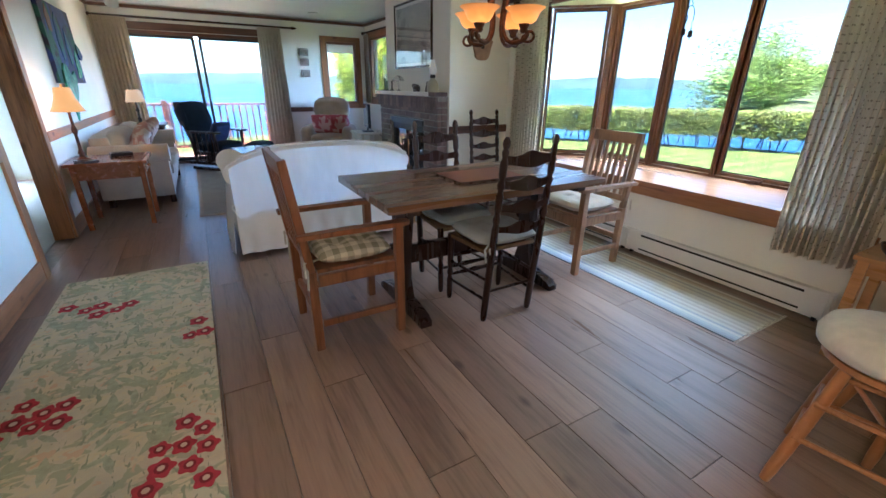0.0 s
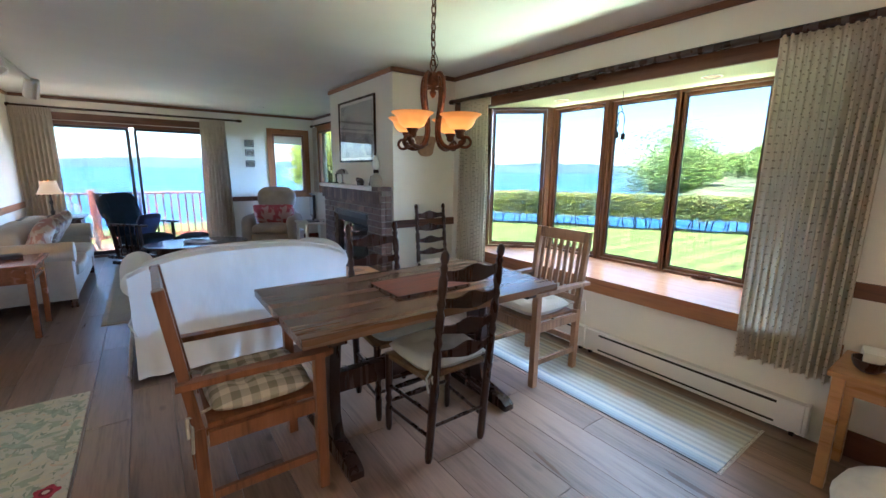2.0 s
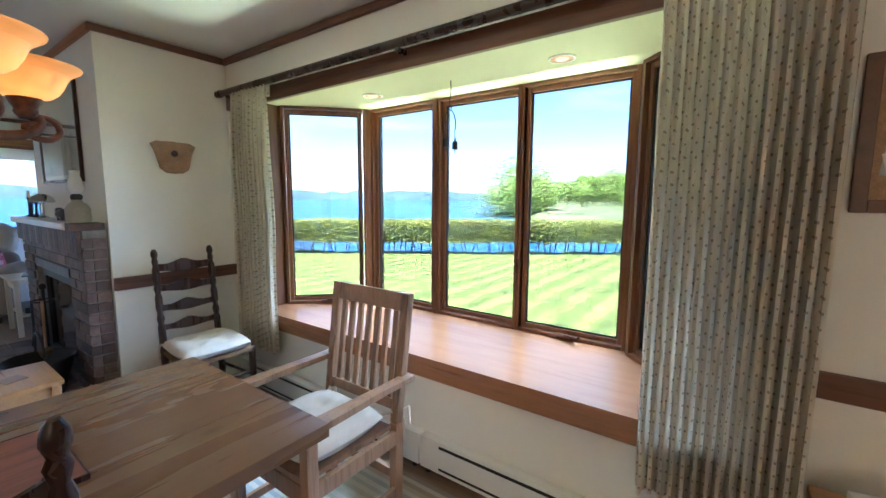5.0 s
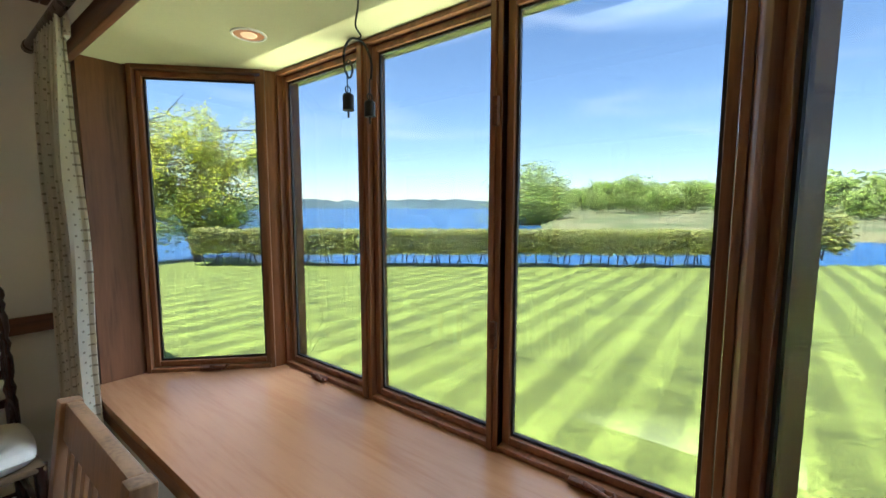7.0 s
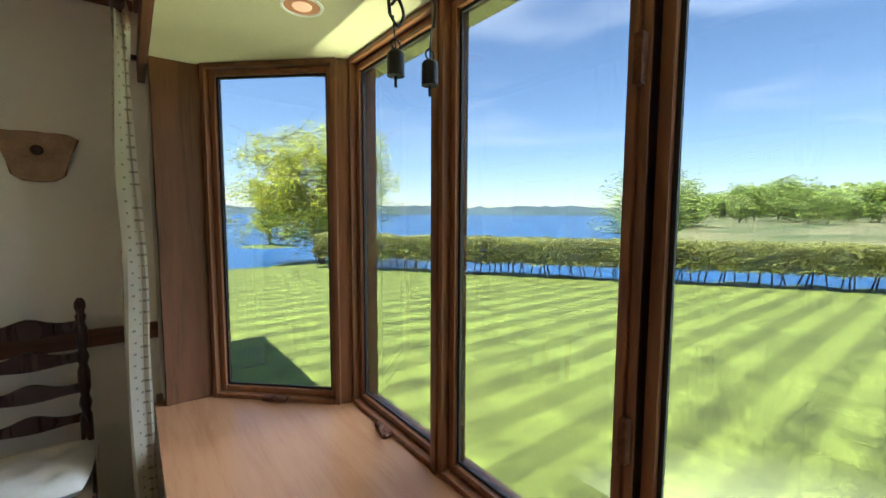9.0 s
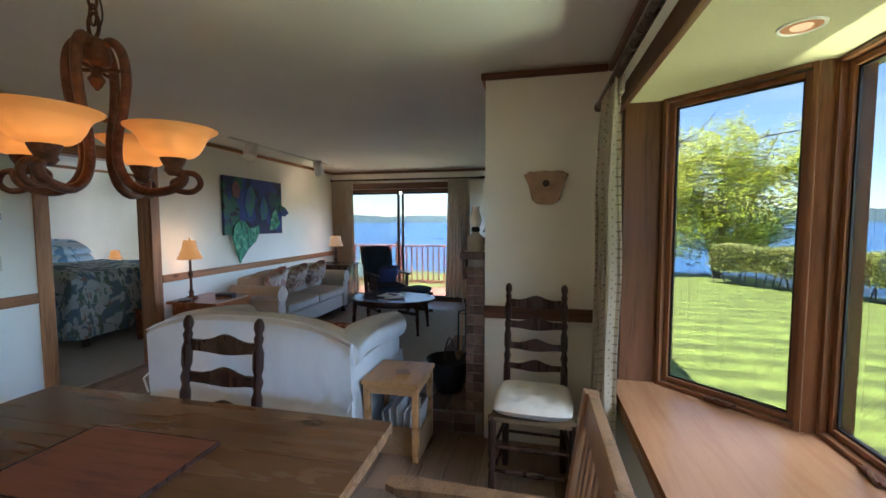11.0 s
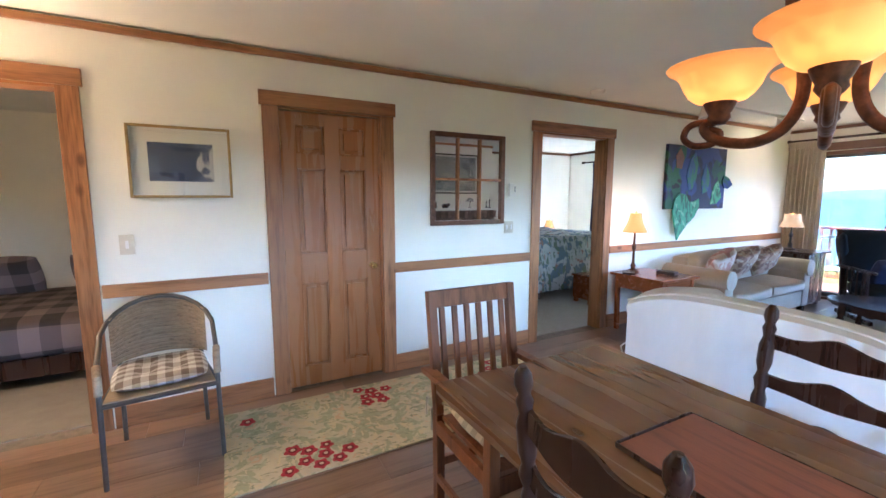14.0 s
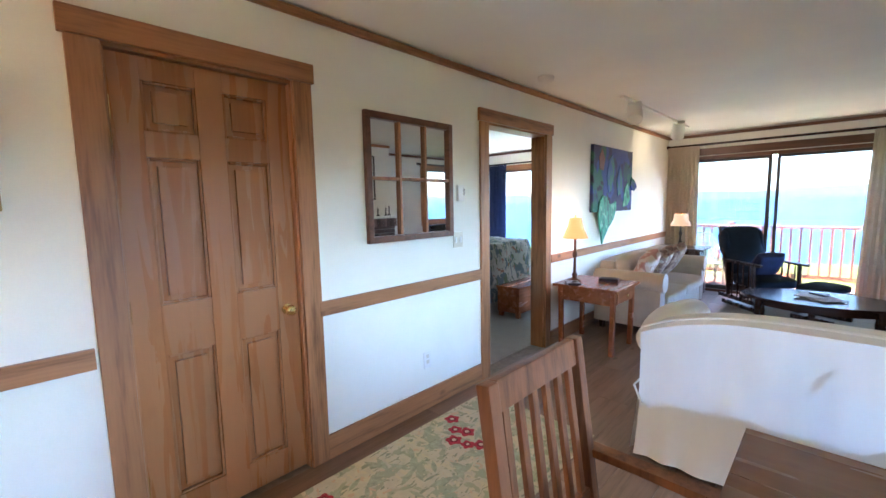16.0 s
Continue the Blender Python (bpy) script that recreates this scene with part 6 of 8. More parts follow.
part("chimney", lathe([(0.028, 0.175), (0.042, 0.20), (0.045, 0.225), (0.034, 0.26), (0.024, 0.29), (0.028, 0.315), (0.025, 0.316), (0.021, 0.29)], 20), MILK, ol)

# picture over the mantel
BLUEGREY = blotches("faded_landscape_print", (0.34, 0.37, 0.38), [((0.20, 0.22, 0.24), 3, 0.55, 2.2, (1, 1, 1)), ((0.48, 0.48, 0.45), 4, 0.58, 5.0, (1, 1, 2))], 0.5, 100)
PICGLASS = glass_material("picture_glass", (0.97, 0.97, 0.97))


def framed(name, label, w, h, at, frame_mat, print_mat, mat_w, fw=0.022, mount=None):
    """A framed picture; x across, z up, its face towards -y, hung with its back on y = 0."""
    th = thing(name, label, "picture", at)
    for lo, hi in (((0, -0.024, 0), (fw, -0.002, h)), ((w - fw, -0.024, 0), (w, -0.002, h)), ((fw, -0.024, 0), (w - fw, -0.002, fw)), ((fw, -0.024, h - fw), (w - fw, -0.002, h))):
        part("frame_side", box(lo, hi, 0.004), frame_mat, th)
    part("mount", box((fw, -0.010, fw), (w - fw, -0.004, h - fw)), mount or WHITE, th, "pale card mount")
    part("print", box((fw + mat_w, -0.0125, fw + mat_w), (w - fw - mat_w, -0.0105, h - fw - mat_w)), print_mat, th)
    g = part("glazing", box((fw, -0.017, fw), (w - fw, -0.015, h - fw)), PICGLASS, th)
    g.visible_shadow = False
    return th


GILT = material("thin_gilt", (0.40, 0.28, 0.12), 0.35, 0.7, 0.15, 30, 0.05, 100)
framed("framed_picture", "large framed grey landscape print over the mantel", 0.97, 0.70, pose(3.28, 5.73, 1.50, 0, 0, -90), DARKWOOD, BLUEGREY, 0.03, 0.022)

# hearth things
IRON = BLACK
bk = thing("coal_bucket", "black iron coal scuttle on the hearth", "bucket", pose(2.97, 4.72, 0.171))
prof = [(0.09, 0), (0.10, 0.01), (0.165, 0.24), (0.172, 0.245), (0.17, 0.25), (0.155, 0.235), (0.09, 0.02)]
part("bowl", lathe(prof, 24), IRON, bk)
part("handle", tube(arc((0, 0, 0.23), 0.168, 20, 160, 12, "yz"), 0.006, 6), IRON, bk)
tl = thing("fire_tools", "black fireplace tool stand with brush and poker", "fire tools", pose(3.06, 4.98, 0.171))
part("base", lathe([(0.10, 0), (0.10, 0.012), (0.02, 0.025), (0.012, 0.03)], 20), IRON, tl)
part("pole", tube([(0, 0, 0.02), (0, 0, 0.62)], 0.009, 8), IRON, tl)
part("knob", lathe([(0.008, 0.62), (0.02, 0.635), (0.018, 0.655), (0.004, 0.665)], 12), IRON, tl)
part("hook_ring", tube(arc((0, 0, 0.55), 0.06, 0, 360, 16, "xy"), 0.005, 6), IRON, tl)
part("poker", tube([(-0.06, 0, 0.56), (-0.07, -0.01, 0.05)], 0.007, 6), IRON, tl)
part("shovel", tube([(0.0, 0.06, 0.56), (0.0, 0.07, 0.2)], 0.006, 6), IRON, tl)
part("shovel_blade", box((-0.05, 0.062, 0.04), (0.05, 0.074, 0.2), 0.008), IRON, tl)
b = part("brush", tube([(-0.02, -0.06, 0.56), (-0.03, -0.09, 0.26)], 0.007, 6), HONEY, tl, "pale wooden brush handle")
part("bristles", lathe([(0.02, 0), (0.035, 0.06), (0.042, 0.12), (0.02, 0.13)], 12, None, pose(-0.032, -0.095, 0.13)), RUSH, b)

# small pine table by the loveseat, basket below it
st = thing("side_table", "small honey pine side table beside the loveseat", "table", pose(2.755, 4.205, 0))
part("tabletop", box((-0.185, -0.2, 0.462), (0.185, 0.2, 0.488), 0.006), HONEY, st)
for sx in (-1, 1):
    for sy in (-1, 1):
        part("leg", box((sx * 0.155 - 0.019, sy * 0.168 - 0.019, 0), (sx * 0.155 + 0.019, sy * 0.168 + 0.019, 0.4615), 0.004), HONEY, st)
for s in (-1, 1):
    part("apron", box((-0.135, s * 0.168 - 0.009, 0.405), (0.135, s * 0.168 + 0.009, 0.4612), 0.002), HONEY, st)
    part("apron", box((s * 0.155 - 0.009, -0.148, 0.405), (s * 0.155 + 0.009, 0.148, 0.4612), 0.002), HONEY, st)
cst = thing("coaster", "pale cork coaster on the side table", "coaster", pose(2.78, 4.19, 0.489, 0, 0, 20))
part("disc", box((-0.045, -0.045, 0), (0.045, 0.045, 0.006), 0.002), OAK_PALE, cst)
WICKER = material("wicker", (0.36, 0.22, 0.11), 0.7, 0, 0.3, 60, 0.6, 220, (1, 1, 5))
bs = thing("magazine_basket", "wicker basket full of magazines under the side table", "basket", pose(2.79, 4.22, 0))
bm = bmesh.new()
for lo, hi in (((-0.13, -0.13, 0), (0.13, 0.13, 0.012)), ((-0.14, -0.14, 0), (-0.125, 0.14, 0.17)), ((0.125, -0.14, 0), (0.14, 0.14, 0.17)), ((-0.125, -0.14, 0), (0.125, -0.125, 0.17)), ((-0.125, 0.125, 0), (0.125, 0.14, 0.17))):
    box(lo, hi, 0.004, bm)
part("body", bm, WICKER, bs)
part("rim", tube([(-0.135, -0.135, 0.17), (0.135, -0.135, 0.17), (0.135, 0.135, 0.17), (-0.135, 0.135, 0.17), (-0.135, -0.13, 0.17)], 0.011, 8), WICKER, bs)
PAPER = material("magazine_paper", (0.62, 0.60, 0.58), 0.5, 0, 0.25, 25, 0.05, 60, rand=0.3)
for k in range(6):
    mg = thing("magazine", "magazine standing in the wicker basket", "magazine", pose(2.79 - 0.09 + 0.035 * k, 4.22, 0.013, 0, -8 + 3 * k, 0), "magazines in the basket")
    part("magazine_body", box((-0.006, -0.105, 0), (0.006, 0.105, 0.24 + 0.02 * (k % 3)), 0.002), PAPER, mg)

# ---- living room ----
def loveseat():
    th = thing("loveseat", "loveseat in a loose white slipcover with curved back", "loveseat", pose(1.82, 4.02, 0))
    w = 1.46
    n = 90
    bm = bmesh.new()
    front, back = [], []
    for j in range(27):
        h = j / 26
        row_f, row_b = [], []
        for i in range(n + 1):
            u = i / n * 2 - 1
            top = 0.87 - 0.13 * abs(u) ** 3.0
            z = 0.04 + (top - 0.04) * h
            flare = 0.05 * max(0, 1 - h * 2.6)
            fold = 0.010 * math.sin(u * 26 + math.sin(u * 7)) * max(0, 1 - h * 2.8) + 0.008 * noise.noise(Vector((u * 3, h * 3, 1))) + 0.006 * noise.noise(Vector((u * 7 + h * 6, h * 2.2 - u * 1.5, 4))) * (1 - h) ** 0.6 + 0.003 * noise.noise(Vector((u * 16 - h * 9, h * 3, 9))) * (1 - 0.7 * h)
            y = -0.09 - flare + fold - 0.02 * h
            if j == 26:
                y += 0.03
            row_b.append(bm.verts.new((u * w / 2 * (1 + 0.02 * flare * 8), y, z)))
            row_f.append(bm.verts.new((u * w / 2, 0.10 - 0.05 * h - (0.02 if j == 26 else 0), z)))
        back.append(row_b)
        front.append(row_f)
    for rows, flip in ((back, False), (front, True)):
        for a, b in zip(rows, rows[1:]):
            for i in range(n):
                f = (a[i], a[i + 1], b[i + 1], b[i])
                bm.faces.new(f[::-1] if flip else f)
    for i in range(n):
        bm.faces.new((back[-1][i], back[-1][i + 1], front[-1][i + 1], front[-1][i]))
    for rows_i in (0, n):
        for j in range(26):
            bm.faces.new((back[j][rows_i], back[j + 1][rows_i], front[j + 1][rows_i], front[j][rows_i]))
    part("back_cover", bm, SLIPCOVER, th)
    part("piping", tube([((i / 20 * 2 - 1) * w / 2, -0.105, 0.872 - 0.13 * abs(i / 20 * 2 - 1) ** 3.0) for i in range(21)], 0.006, 6), SLIPCOVER, th)
    for s in (-1, 1):
        m = pose(s * (w / 2 - 0.08), 0, 0)
        bm = soft_box((-0.085, -0.03, 0.04), (0.085, 0.80, 0.60), 0.03, 0.0, 5, None, m)
        part("arm", bm, SLIPCOVER, th)
        part("arm_roll", tube(spline([m @ Vector((s * 0.015, -0.06, 0.66)), m @ Vector((s * 0.02, 0.12, 0.70)), m @ Vector((s * 0.025, 0.35, 0.69)), m @ Vector((s * 0.03, 0.6, 0.66)), m @ Vector((s * 0.03, 0.80, 0.63))]), 0.105, 18), SLIPCOVER, th)
        bm = bmesh.new()
        rows = []
        for j in range(6):
            h = j / 5
            row = []
            for i in range(31):
                y = -0.06 + i / 30 * 0.88
                row.append(bm.verts.new((s * (w / 2 + 0.008 + 0.05 * (1 - h) + 0.014 * math.sin(y * 38 + math.sin(y * 11)) * (1 - h)), y, 0.015 + 0.42 * h)))
            rows.append(row)
        for a, b in zip(rows, rows[1:]):
            for i in range(30):
                bm.faces.new((a[i], a[i + 1], b[i + 1], b[i]))
        bmesh.ops.solidify(bm, geom=bm.faces[:], thickness=0.006)
        part("skirt", bm, SLIPCOVER, th)
        part("tie", tube([(s * w / 2, -0.10, 0.45), (s * (w / 2 + 0.02), -0.125, 0.42), (s * (w / 2 - 0.02), -0.13, 0.33)], 0.006, 6), SLIPCOVER, th)
    part("seat_base", soft_box((-w / 2 + 0.16, 0.08, 0.04), (w / 2 - 0.16, 0.80, 0.30), 0.02), SLIPCOVER, th)
    for s in (-1, 1):
        part("seat_cushion", soft_box((min(0, s * 0.57) + 0.005, 0.10, 0.301), (max(0, s * 0.57) - 0.005, 0.83, 0.45), 0.04, 0.015), SLIPCOVER, th)
        part("foot", box((s * 0.62 - 0.03, 0.02, 0), (s * 0.62 + 0.03, 0.08, 0.05), 0.004), DARKWOOD, th)
        part("foot", box((s * 0.62 - 0.03, 0.70, 0), (s * 0.62 + 0.03, 0.76, 0.05), 0.004), DARKWOOD, th)
    return th


loveseat()
THROW = blotches("paisley_throw", (0.50, 0.30, 0.20), [((0.30, 0.08, 0.05), 9, 0.52, 1.0, (1, 1, 1)), ((0.55, 0.45, 0.33), 12, 0.58, 3.0, (1, 1, 1)), ((0.15, 0.13, 0.14), 14, 0.64, 6.0, (1, 1, 1))])
for x, rz in ((1.98, 10), (2.30, -8)):
    pw = thing("throw_pillow", "rust paisley pillow lying on the loveseat seat", "pillow", pose(x, 4.34, 0.60, -50, 0, rz), "paisley pillows")
    part("cover", pillow(0.42, 0.42, 0.15, 14, (), 0.5, None, None, 0.1, x), THROW, pw)


def sofa():
    th = thing("sofa", "beige upholstered sofa with rolled arms along the wall", "sofa", pose(-0.12, 7.0, 0))
    h = 0.95
    part("base", soft_box((0.02, -h + 0.12, 0.09), (0.70, h - 0.12, 0.29), 0.02), BEIGE, th)
    part("back", soft_box((0, -h + 0.15, 0.10), (0.22, h - 0.15, 0.76), 0.06, 0.01), BEIGE, th)
    for s in (-1, 1):
        y = s * (h - 0.09)
        part("arm", soft_box((0.02, y - 0.08, 0.09), (0.71, y + 0.08, 0.56), 0.02, 0, 4), BEIGE, th)
        part("arm_roll", tube([(0.02, y + s * 0.01, 0.57), (0.72, y + s * 0.01, 0.57)], 0.10, 18), BEIGE, th)
        part("arm_front", lathe([(0.10, 0), (0.10, 0.012), (0.02, 0.02)], 18, None, pose(0.718, y + s * 0.01, 0.57, 0, 90)), BEIGE, th)
        a, b2 = sorted((s * 0.006, s * (h - 0.18)))
        part("seat_cushion", soft_box((0.18, a, 0.291), (0.74, b2, 0.44), 0.045, 0.02), BEIGE, th)
        part("back_cushion", soft_box((0.16, a, 0.42), (0.36, b2, 0.80), 0.07, 0.02, 6, None, None), BEIGE, th)
        for x in (0.06, 0.64):
            part("foot", box((x, s * (h - 0.1) - 0.03, 0), (x + 0.06, s * (h - 0.1) + 0.03, 0.092), 0.004), DARKWOOD, th)
    return th


sofa()
TAPESTRY = blotches("tapestry_pillow", (0.40, 0.27, 0.20), [((0.22, 0.13, 0.10), 16, 0.5, 1.0, (1, 1, 1)), ((0.48, 0.42, 0.34), 20, 0.58, 3.0, (1, 1, 1))])
ROSEPRINT = blotches("faded_rose_print", (0.42, 0.22, 0.18), [((0.55, 0.44, 0.36), 12, 0.5, 2.6, (1, 1, 1))])
REDPRINT = blotches("red_pillow_print", (0.40, 0.085, 0.11), [((0.52, 0.32, 0.31), 10, 0.53, 2.0, (1, 1, 1))])
for y, mt2, lbl, tilt in ((6.38, ROSEPRINT, "faded rose patterned pillow leaning in the sofa corner", 62), (6.86, TAPESTRY, "brown tapestry pillow leaning on the sofa", 60), (7.36, TAPESTRY, "brown tapestry pillow leaning on the sofa", 58)):
    pw = thing("throw_pillow", lbl, "pillow", pose(0.33, y, 0.67, 0, -tilt - 180, 6 if y < 7 else -5) @ pose(0, 0, 0, 0, 0, 24 + 6 * (y > 7)), "sofa pillows")
    part("cover", pillow(0.40, 0.40, 0.17, 14, (), 0.5, None, None, 0.1, y), mt2, pw)

# end table, lamps
SHADE = emitter("lit_lamp_shade", (1.0, 0.46, 0.14), 0.015, (0.26, 0.105, 0.028))
SHADE2 = emitter("lit_cream_shade", (1.0, 0.62, 0.34), 0.009, (0.32, 0.19, 0.10))
et = thing("end_table", "cherry wood end table with drawer beside the sofa", "table", pose(0.16, 5.52, 0))
part("tabletop", box((-0.31, -0.30, 0.60), (0.31, 0.29, 0.628), 0.006), CHERRY, et)
for sx in (-1, 1):
    for sy in (-1, 1):
        part("leg", bar((sx * 0.245, sy * 0.23, 0), (sx * 0.255, sy * 0.235, 0.5995), 0.042, 0.042, 0.006), CHERRY, et)
    part("side_apron", box((sx * 0.255 - 0.01, -0.21, 0.47), (sx * 0.255 + 0.01, 0.21, 0.5992), 0.002), CHERRY, et)
    part("end_apron", box((-0.232, sx * 0.24 - 0.01, 0.47), (0.232, sx * 0.24 + 0.01, 0.5992), 0.002), CHERRY, et)
dr = part("drawer_front", box((0.266, -0.19, 0.49), (0.278, 0.19, 0.585), 0.003), CHERRY, et)
part("drawer_knob", lathe([(0.006, 0), (0.006, 0.01), (0.014, 0.016), (0.012, 0.026), (0.003, 0.03)], 12, None, pose(0.278, 0, 0.54, 0, 90)), BRASS, dr, "brass drawer knob")


def table_lamp(at, label, base_h, shade, rt, rb, sh, watts, body):
    th = thing("table_lamp", label, "table lamp", at, "lit table lamps")
    part("base", lathe([(0.065, 0), (0.066, 0.012), (0.05, 0.022), (0.028, 0.03), (0.02, 0.05), (0.028, 0.07), (0.014, 0.10), (0.012, base_h * 0.5), (0.022, base_h * 0.55), (0.024, base_h * 0.6), (0.012, base_h * 0.68), (0.011, base_h * 0.9), (0.018, base_h * 0.93), (0.01, base_h)], 18), body, th)
    prof = [(rb, 0), (rb * 0.82 + rt * 0.18 - 0.012, sh * 0.25), ((rb + rt) / 2 - 0.014, sh * 0.55), (rt + 0.002, sh), (rt - 0.002, sh), ((rb + rt) / 2 - 0.018, sh * 0.55), (rb - 0.004, 0)]
    m = pose(0, 0, base_h - 0.03)
    bm = bmesh.new()
    lathe(prof, 24, bm, m)
    bm.faces.ensure_lookup_table()
    for f in [f for f in bm.faces if len(f.verts) > 8]:
        bm.faces.remove(f)
    s = part("shade", bm, shade, th, "lit cream fabric shade")
    s.visible_shadow = False
    part("finial", lathe([(0.004, 0), (0.009, 0.01), (0.007, 0.02), (0.002, 0.03)], 10, None, pose(0, 0, base_h + sh - 0.03)), BRASS, th)
    part("bulb", lathe([(0.01, 0), (0.024, 0.03), (0.02, 0.055), (0.005, 0.065)], 12, None, pose(0, 0, base_h + 0.0)), BULB, th)
    lamp("table_lamp_light", at @ Vector((0, 0, base_h + sh * 0.35)), watts, (1.0, 0.56, 0.24), 0.04)
    return th


table_lamp(pose(-0.02, 5.42, 0.629), "lit table lamp with cream shade on the end table", 0.46, SHADE, 0.055, 0.125, 0.20, LAMP_W, BRONZE)
ct2 = thing("corner_table", "dark wooden corner table behind the sofa", "table", pose(0.17, 8.36, 0))
part("tabletop", box((-0.30, -0.28, 0.70), (0.36, 0.26, 0.725), 0.006), DARKWOOD, ct2)
part("cabinet_body", box((-0.26, -0.24, 0.05), (0.32, 0.22, 0.6995), 0.006), DARKWOOD, ct2)
for sx in (-0.24, 0.26):
    for sy in (-0.22, 0.16):
        part("foot", box((sx, sy, 0), (sx + 0.04, sy + 0.04, 0.051), 0.003), DARKWOOD, ct2)
table_lamp(pose(0.20, 8.30, 0.726), "lit table lamp with white shade on the corner table", 0.34, SHADE2, 0.085, 0.135, 0.17, LAMP_W, BLACK)
bx2 = thing("answering_machine", "small black box on the end table", "box", pose(0.24, 5.62, 0.629, 0, 0, 15))
part("body", box((-0.09, -0.06, 0), (0.09, 0.06, 0.035), 0.008), DARKPLASTIC, bx2)
part("face", box((-0.07, -0.05, 0.0355), (0.07, 0.04, 0.038), 0.001), BLACK, bx2)
bk2 = thing("book", "small dark book on the end table", "book", pose(0.02, 5.30, 0.629, 0, 0, 40))
part("cover", box((-0.06, -0.08, 0), (0.06, 0.08, 0.02), 0.003), DARKWOOD, bk2)

# rug and coffee table
AREA_RUG = material("sage_area_rug", (0.29, 0.29, 0.25), 0.95, 0, 0.12, 6, 0.5, 300, sheen=0.3)
ar = thing("area_rug", "grey-green area rug under the coffee table", "rug")
part("rug_body", box((0.84, 5.35, 0.001), (2.70, 8.25, 0.012), 0.004), AREA_RUG, ar)
part("border", box((0.80, 5.31, 0.0008), (2.74, 8.29, 0.009), 0.003), TAUPE, ar)
ct = thing("coffee_table", "oval dark walnut coffee table with turned legs", "coffee table", pose(1.73, 6.88, 0.012))
outline = [(0.60 * math.cos(t), 0.40 * math.sin(t)) for t in [2 * math.pi * i / 48 for i in range(48)]]
part("tabletop", slab(outline, 0.415, 0.44, 0.008), WALNUT, ct)
outline = [(0.50 * math.cos(t), 0.31 * math.sin(t)) for t in [2 * math.pi * i / 40 for i in range(40)]]
part("apron", slab(outline, 0.345, 0.4148, 0), WALNUT, ct)
CTLEG = [(0.016, 0), (0.022, 0.03), (0.014, 0.08), (0.02, 0.3), (0.026, 0.5), (0.016, 0.6), (0.028, 0.66), (0.02, 0.72), (0.03, 0.8), (0.03, 1.0)]
for sx in (-1, 1):
    for sy in (-1, 1):
        part("leg", turned(CTLEG, (sx * 0.44, sy * 0.25, 0), (sx * 0.42, sy * 0.22, 0.41), 14), WALNUT, ct)
for k, (dx, dy, rz) in enumerate(((0.02, 0.02, 20), (0.05, -0.02, 35), (-0.04, 0.05, -12))):
    mg = thing("magazine", "magazine lying on the coffee table", "magazine", pose(1.73 + dx, 6.86 + dy, 0.453 + 0.008 * k, 0, 0, rz), "magazines on the coffee table")
    part("magazine_body", box((-0.105, -0.14, 0), (0.105, 0.14, 0.007), 0.002), PAPER, mg)
rc = thing("remote_control", "black remote control on the magazines", "remote control", pose(1.74, 6.9, 0.478, 0, 0, 50))
part("body", box((-0.022, -0.08, 0), (0.022, 0.08, 0.016), 0.006), DARKPLASTIC, rc)

# wing rocker with ottoman
def wing_rocker():
    th = thing("rocking_chair", "dark wooden glider rocker with navy cushions near the patio door", "rocking chair", pose(1.17, 8.17, 0.012, 0, 0, -136) @ Matrix.Diagonal((0.92, 0.88, 0.96, 1)))
    for s in (-1, 1):
        part("side_rail", bar((s * 0.29, -0.42, 0.12), (s * 0.29, 0.42, 0.12), 0.04, 0.05, 0.008), DARKWOOD, th)
        part("foot_rail", bar((s * 0.27, -0.36, 0.03), (s * 0.27, 0.36, 0.03), 0.05, 0.05, 0.008), DARKWOOD, th)
        part("arm", slab([(-0.04, -0.32), (0.04, -0.32), (0.045, 0.36), (0.02, 0.40), (-0.02, 0.40), (-0.045, 0.36)], 0.60, 0.63, 0.008, None, pose(s * 0.31, 0, 0)), DARKWOOD, th)
        part("arm_post", bar((s * 0.30, 0.28, 0.14), (s * 0.31, 0.26, 0.60), 0.04, 0.04, 0.006), DARKWOOD, th)
        part("arm_post", bar((s * 0.30, -0.22, 0.14), (s * 0.31, -0.26, 0.60), 0.04, 0.04, 0.006), DARKWOOD, th)
        part("back_post", bar((s * 0.28, -0.22, 0.3), (s * 0.27, -0.52, 1.06), 0.045, 0.04, 0.008), DARKWOOD, th)
        for k in range(4):
            part("spindle", turned([(0.008, 0), (0.013, 0.5), (0.008, 1)], (s * 0.30, -0.14 + 0.11 * k, 0.14), (s * 0.31, -0.14 + 0.11 * k, 0.60), 8), DARKWOOD, th)
        part("wing", soft_box((-0.04, -0.05, 0), (0.04, 0.12, 0.30), 0.035, 0.01, 4, None, pose(s * 0.25, -0.42, 0.70, 20)), NAVY, th)
    part("top_rail", bar((-0.27, -0.515, 1.05), (0.27, -0.515, 1.05), 0.05, 0.03, 0.008), DARKWOOD, th)
    part("seat_cushion", soft_box((-0.27, -0.25, 0.30), (0.27, 0.32, 0.44), 0.05, 0.02), NAVY, th)
    part("seat_frame", box((-0.28, -0.26, 0.25), (0.28, 0.31, 0.299), 0.005), DARKWOOD, th)
    part("back_cushion", soft_box((-0.26, -0.06, 0), (0.26, 0.08, 0.66), 0.05, 0.025, 6, None, pose(0, -0.26, 0.42, 21)), NAVY, th)
    part("hinge_plate", box((-0.28, -0.02, 0.13), (0.28, 0.02, 0.249), 0.003), DARKWOOD, th)
    return th


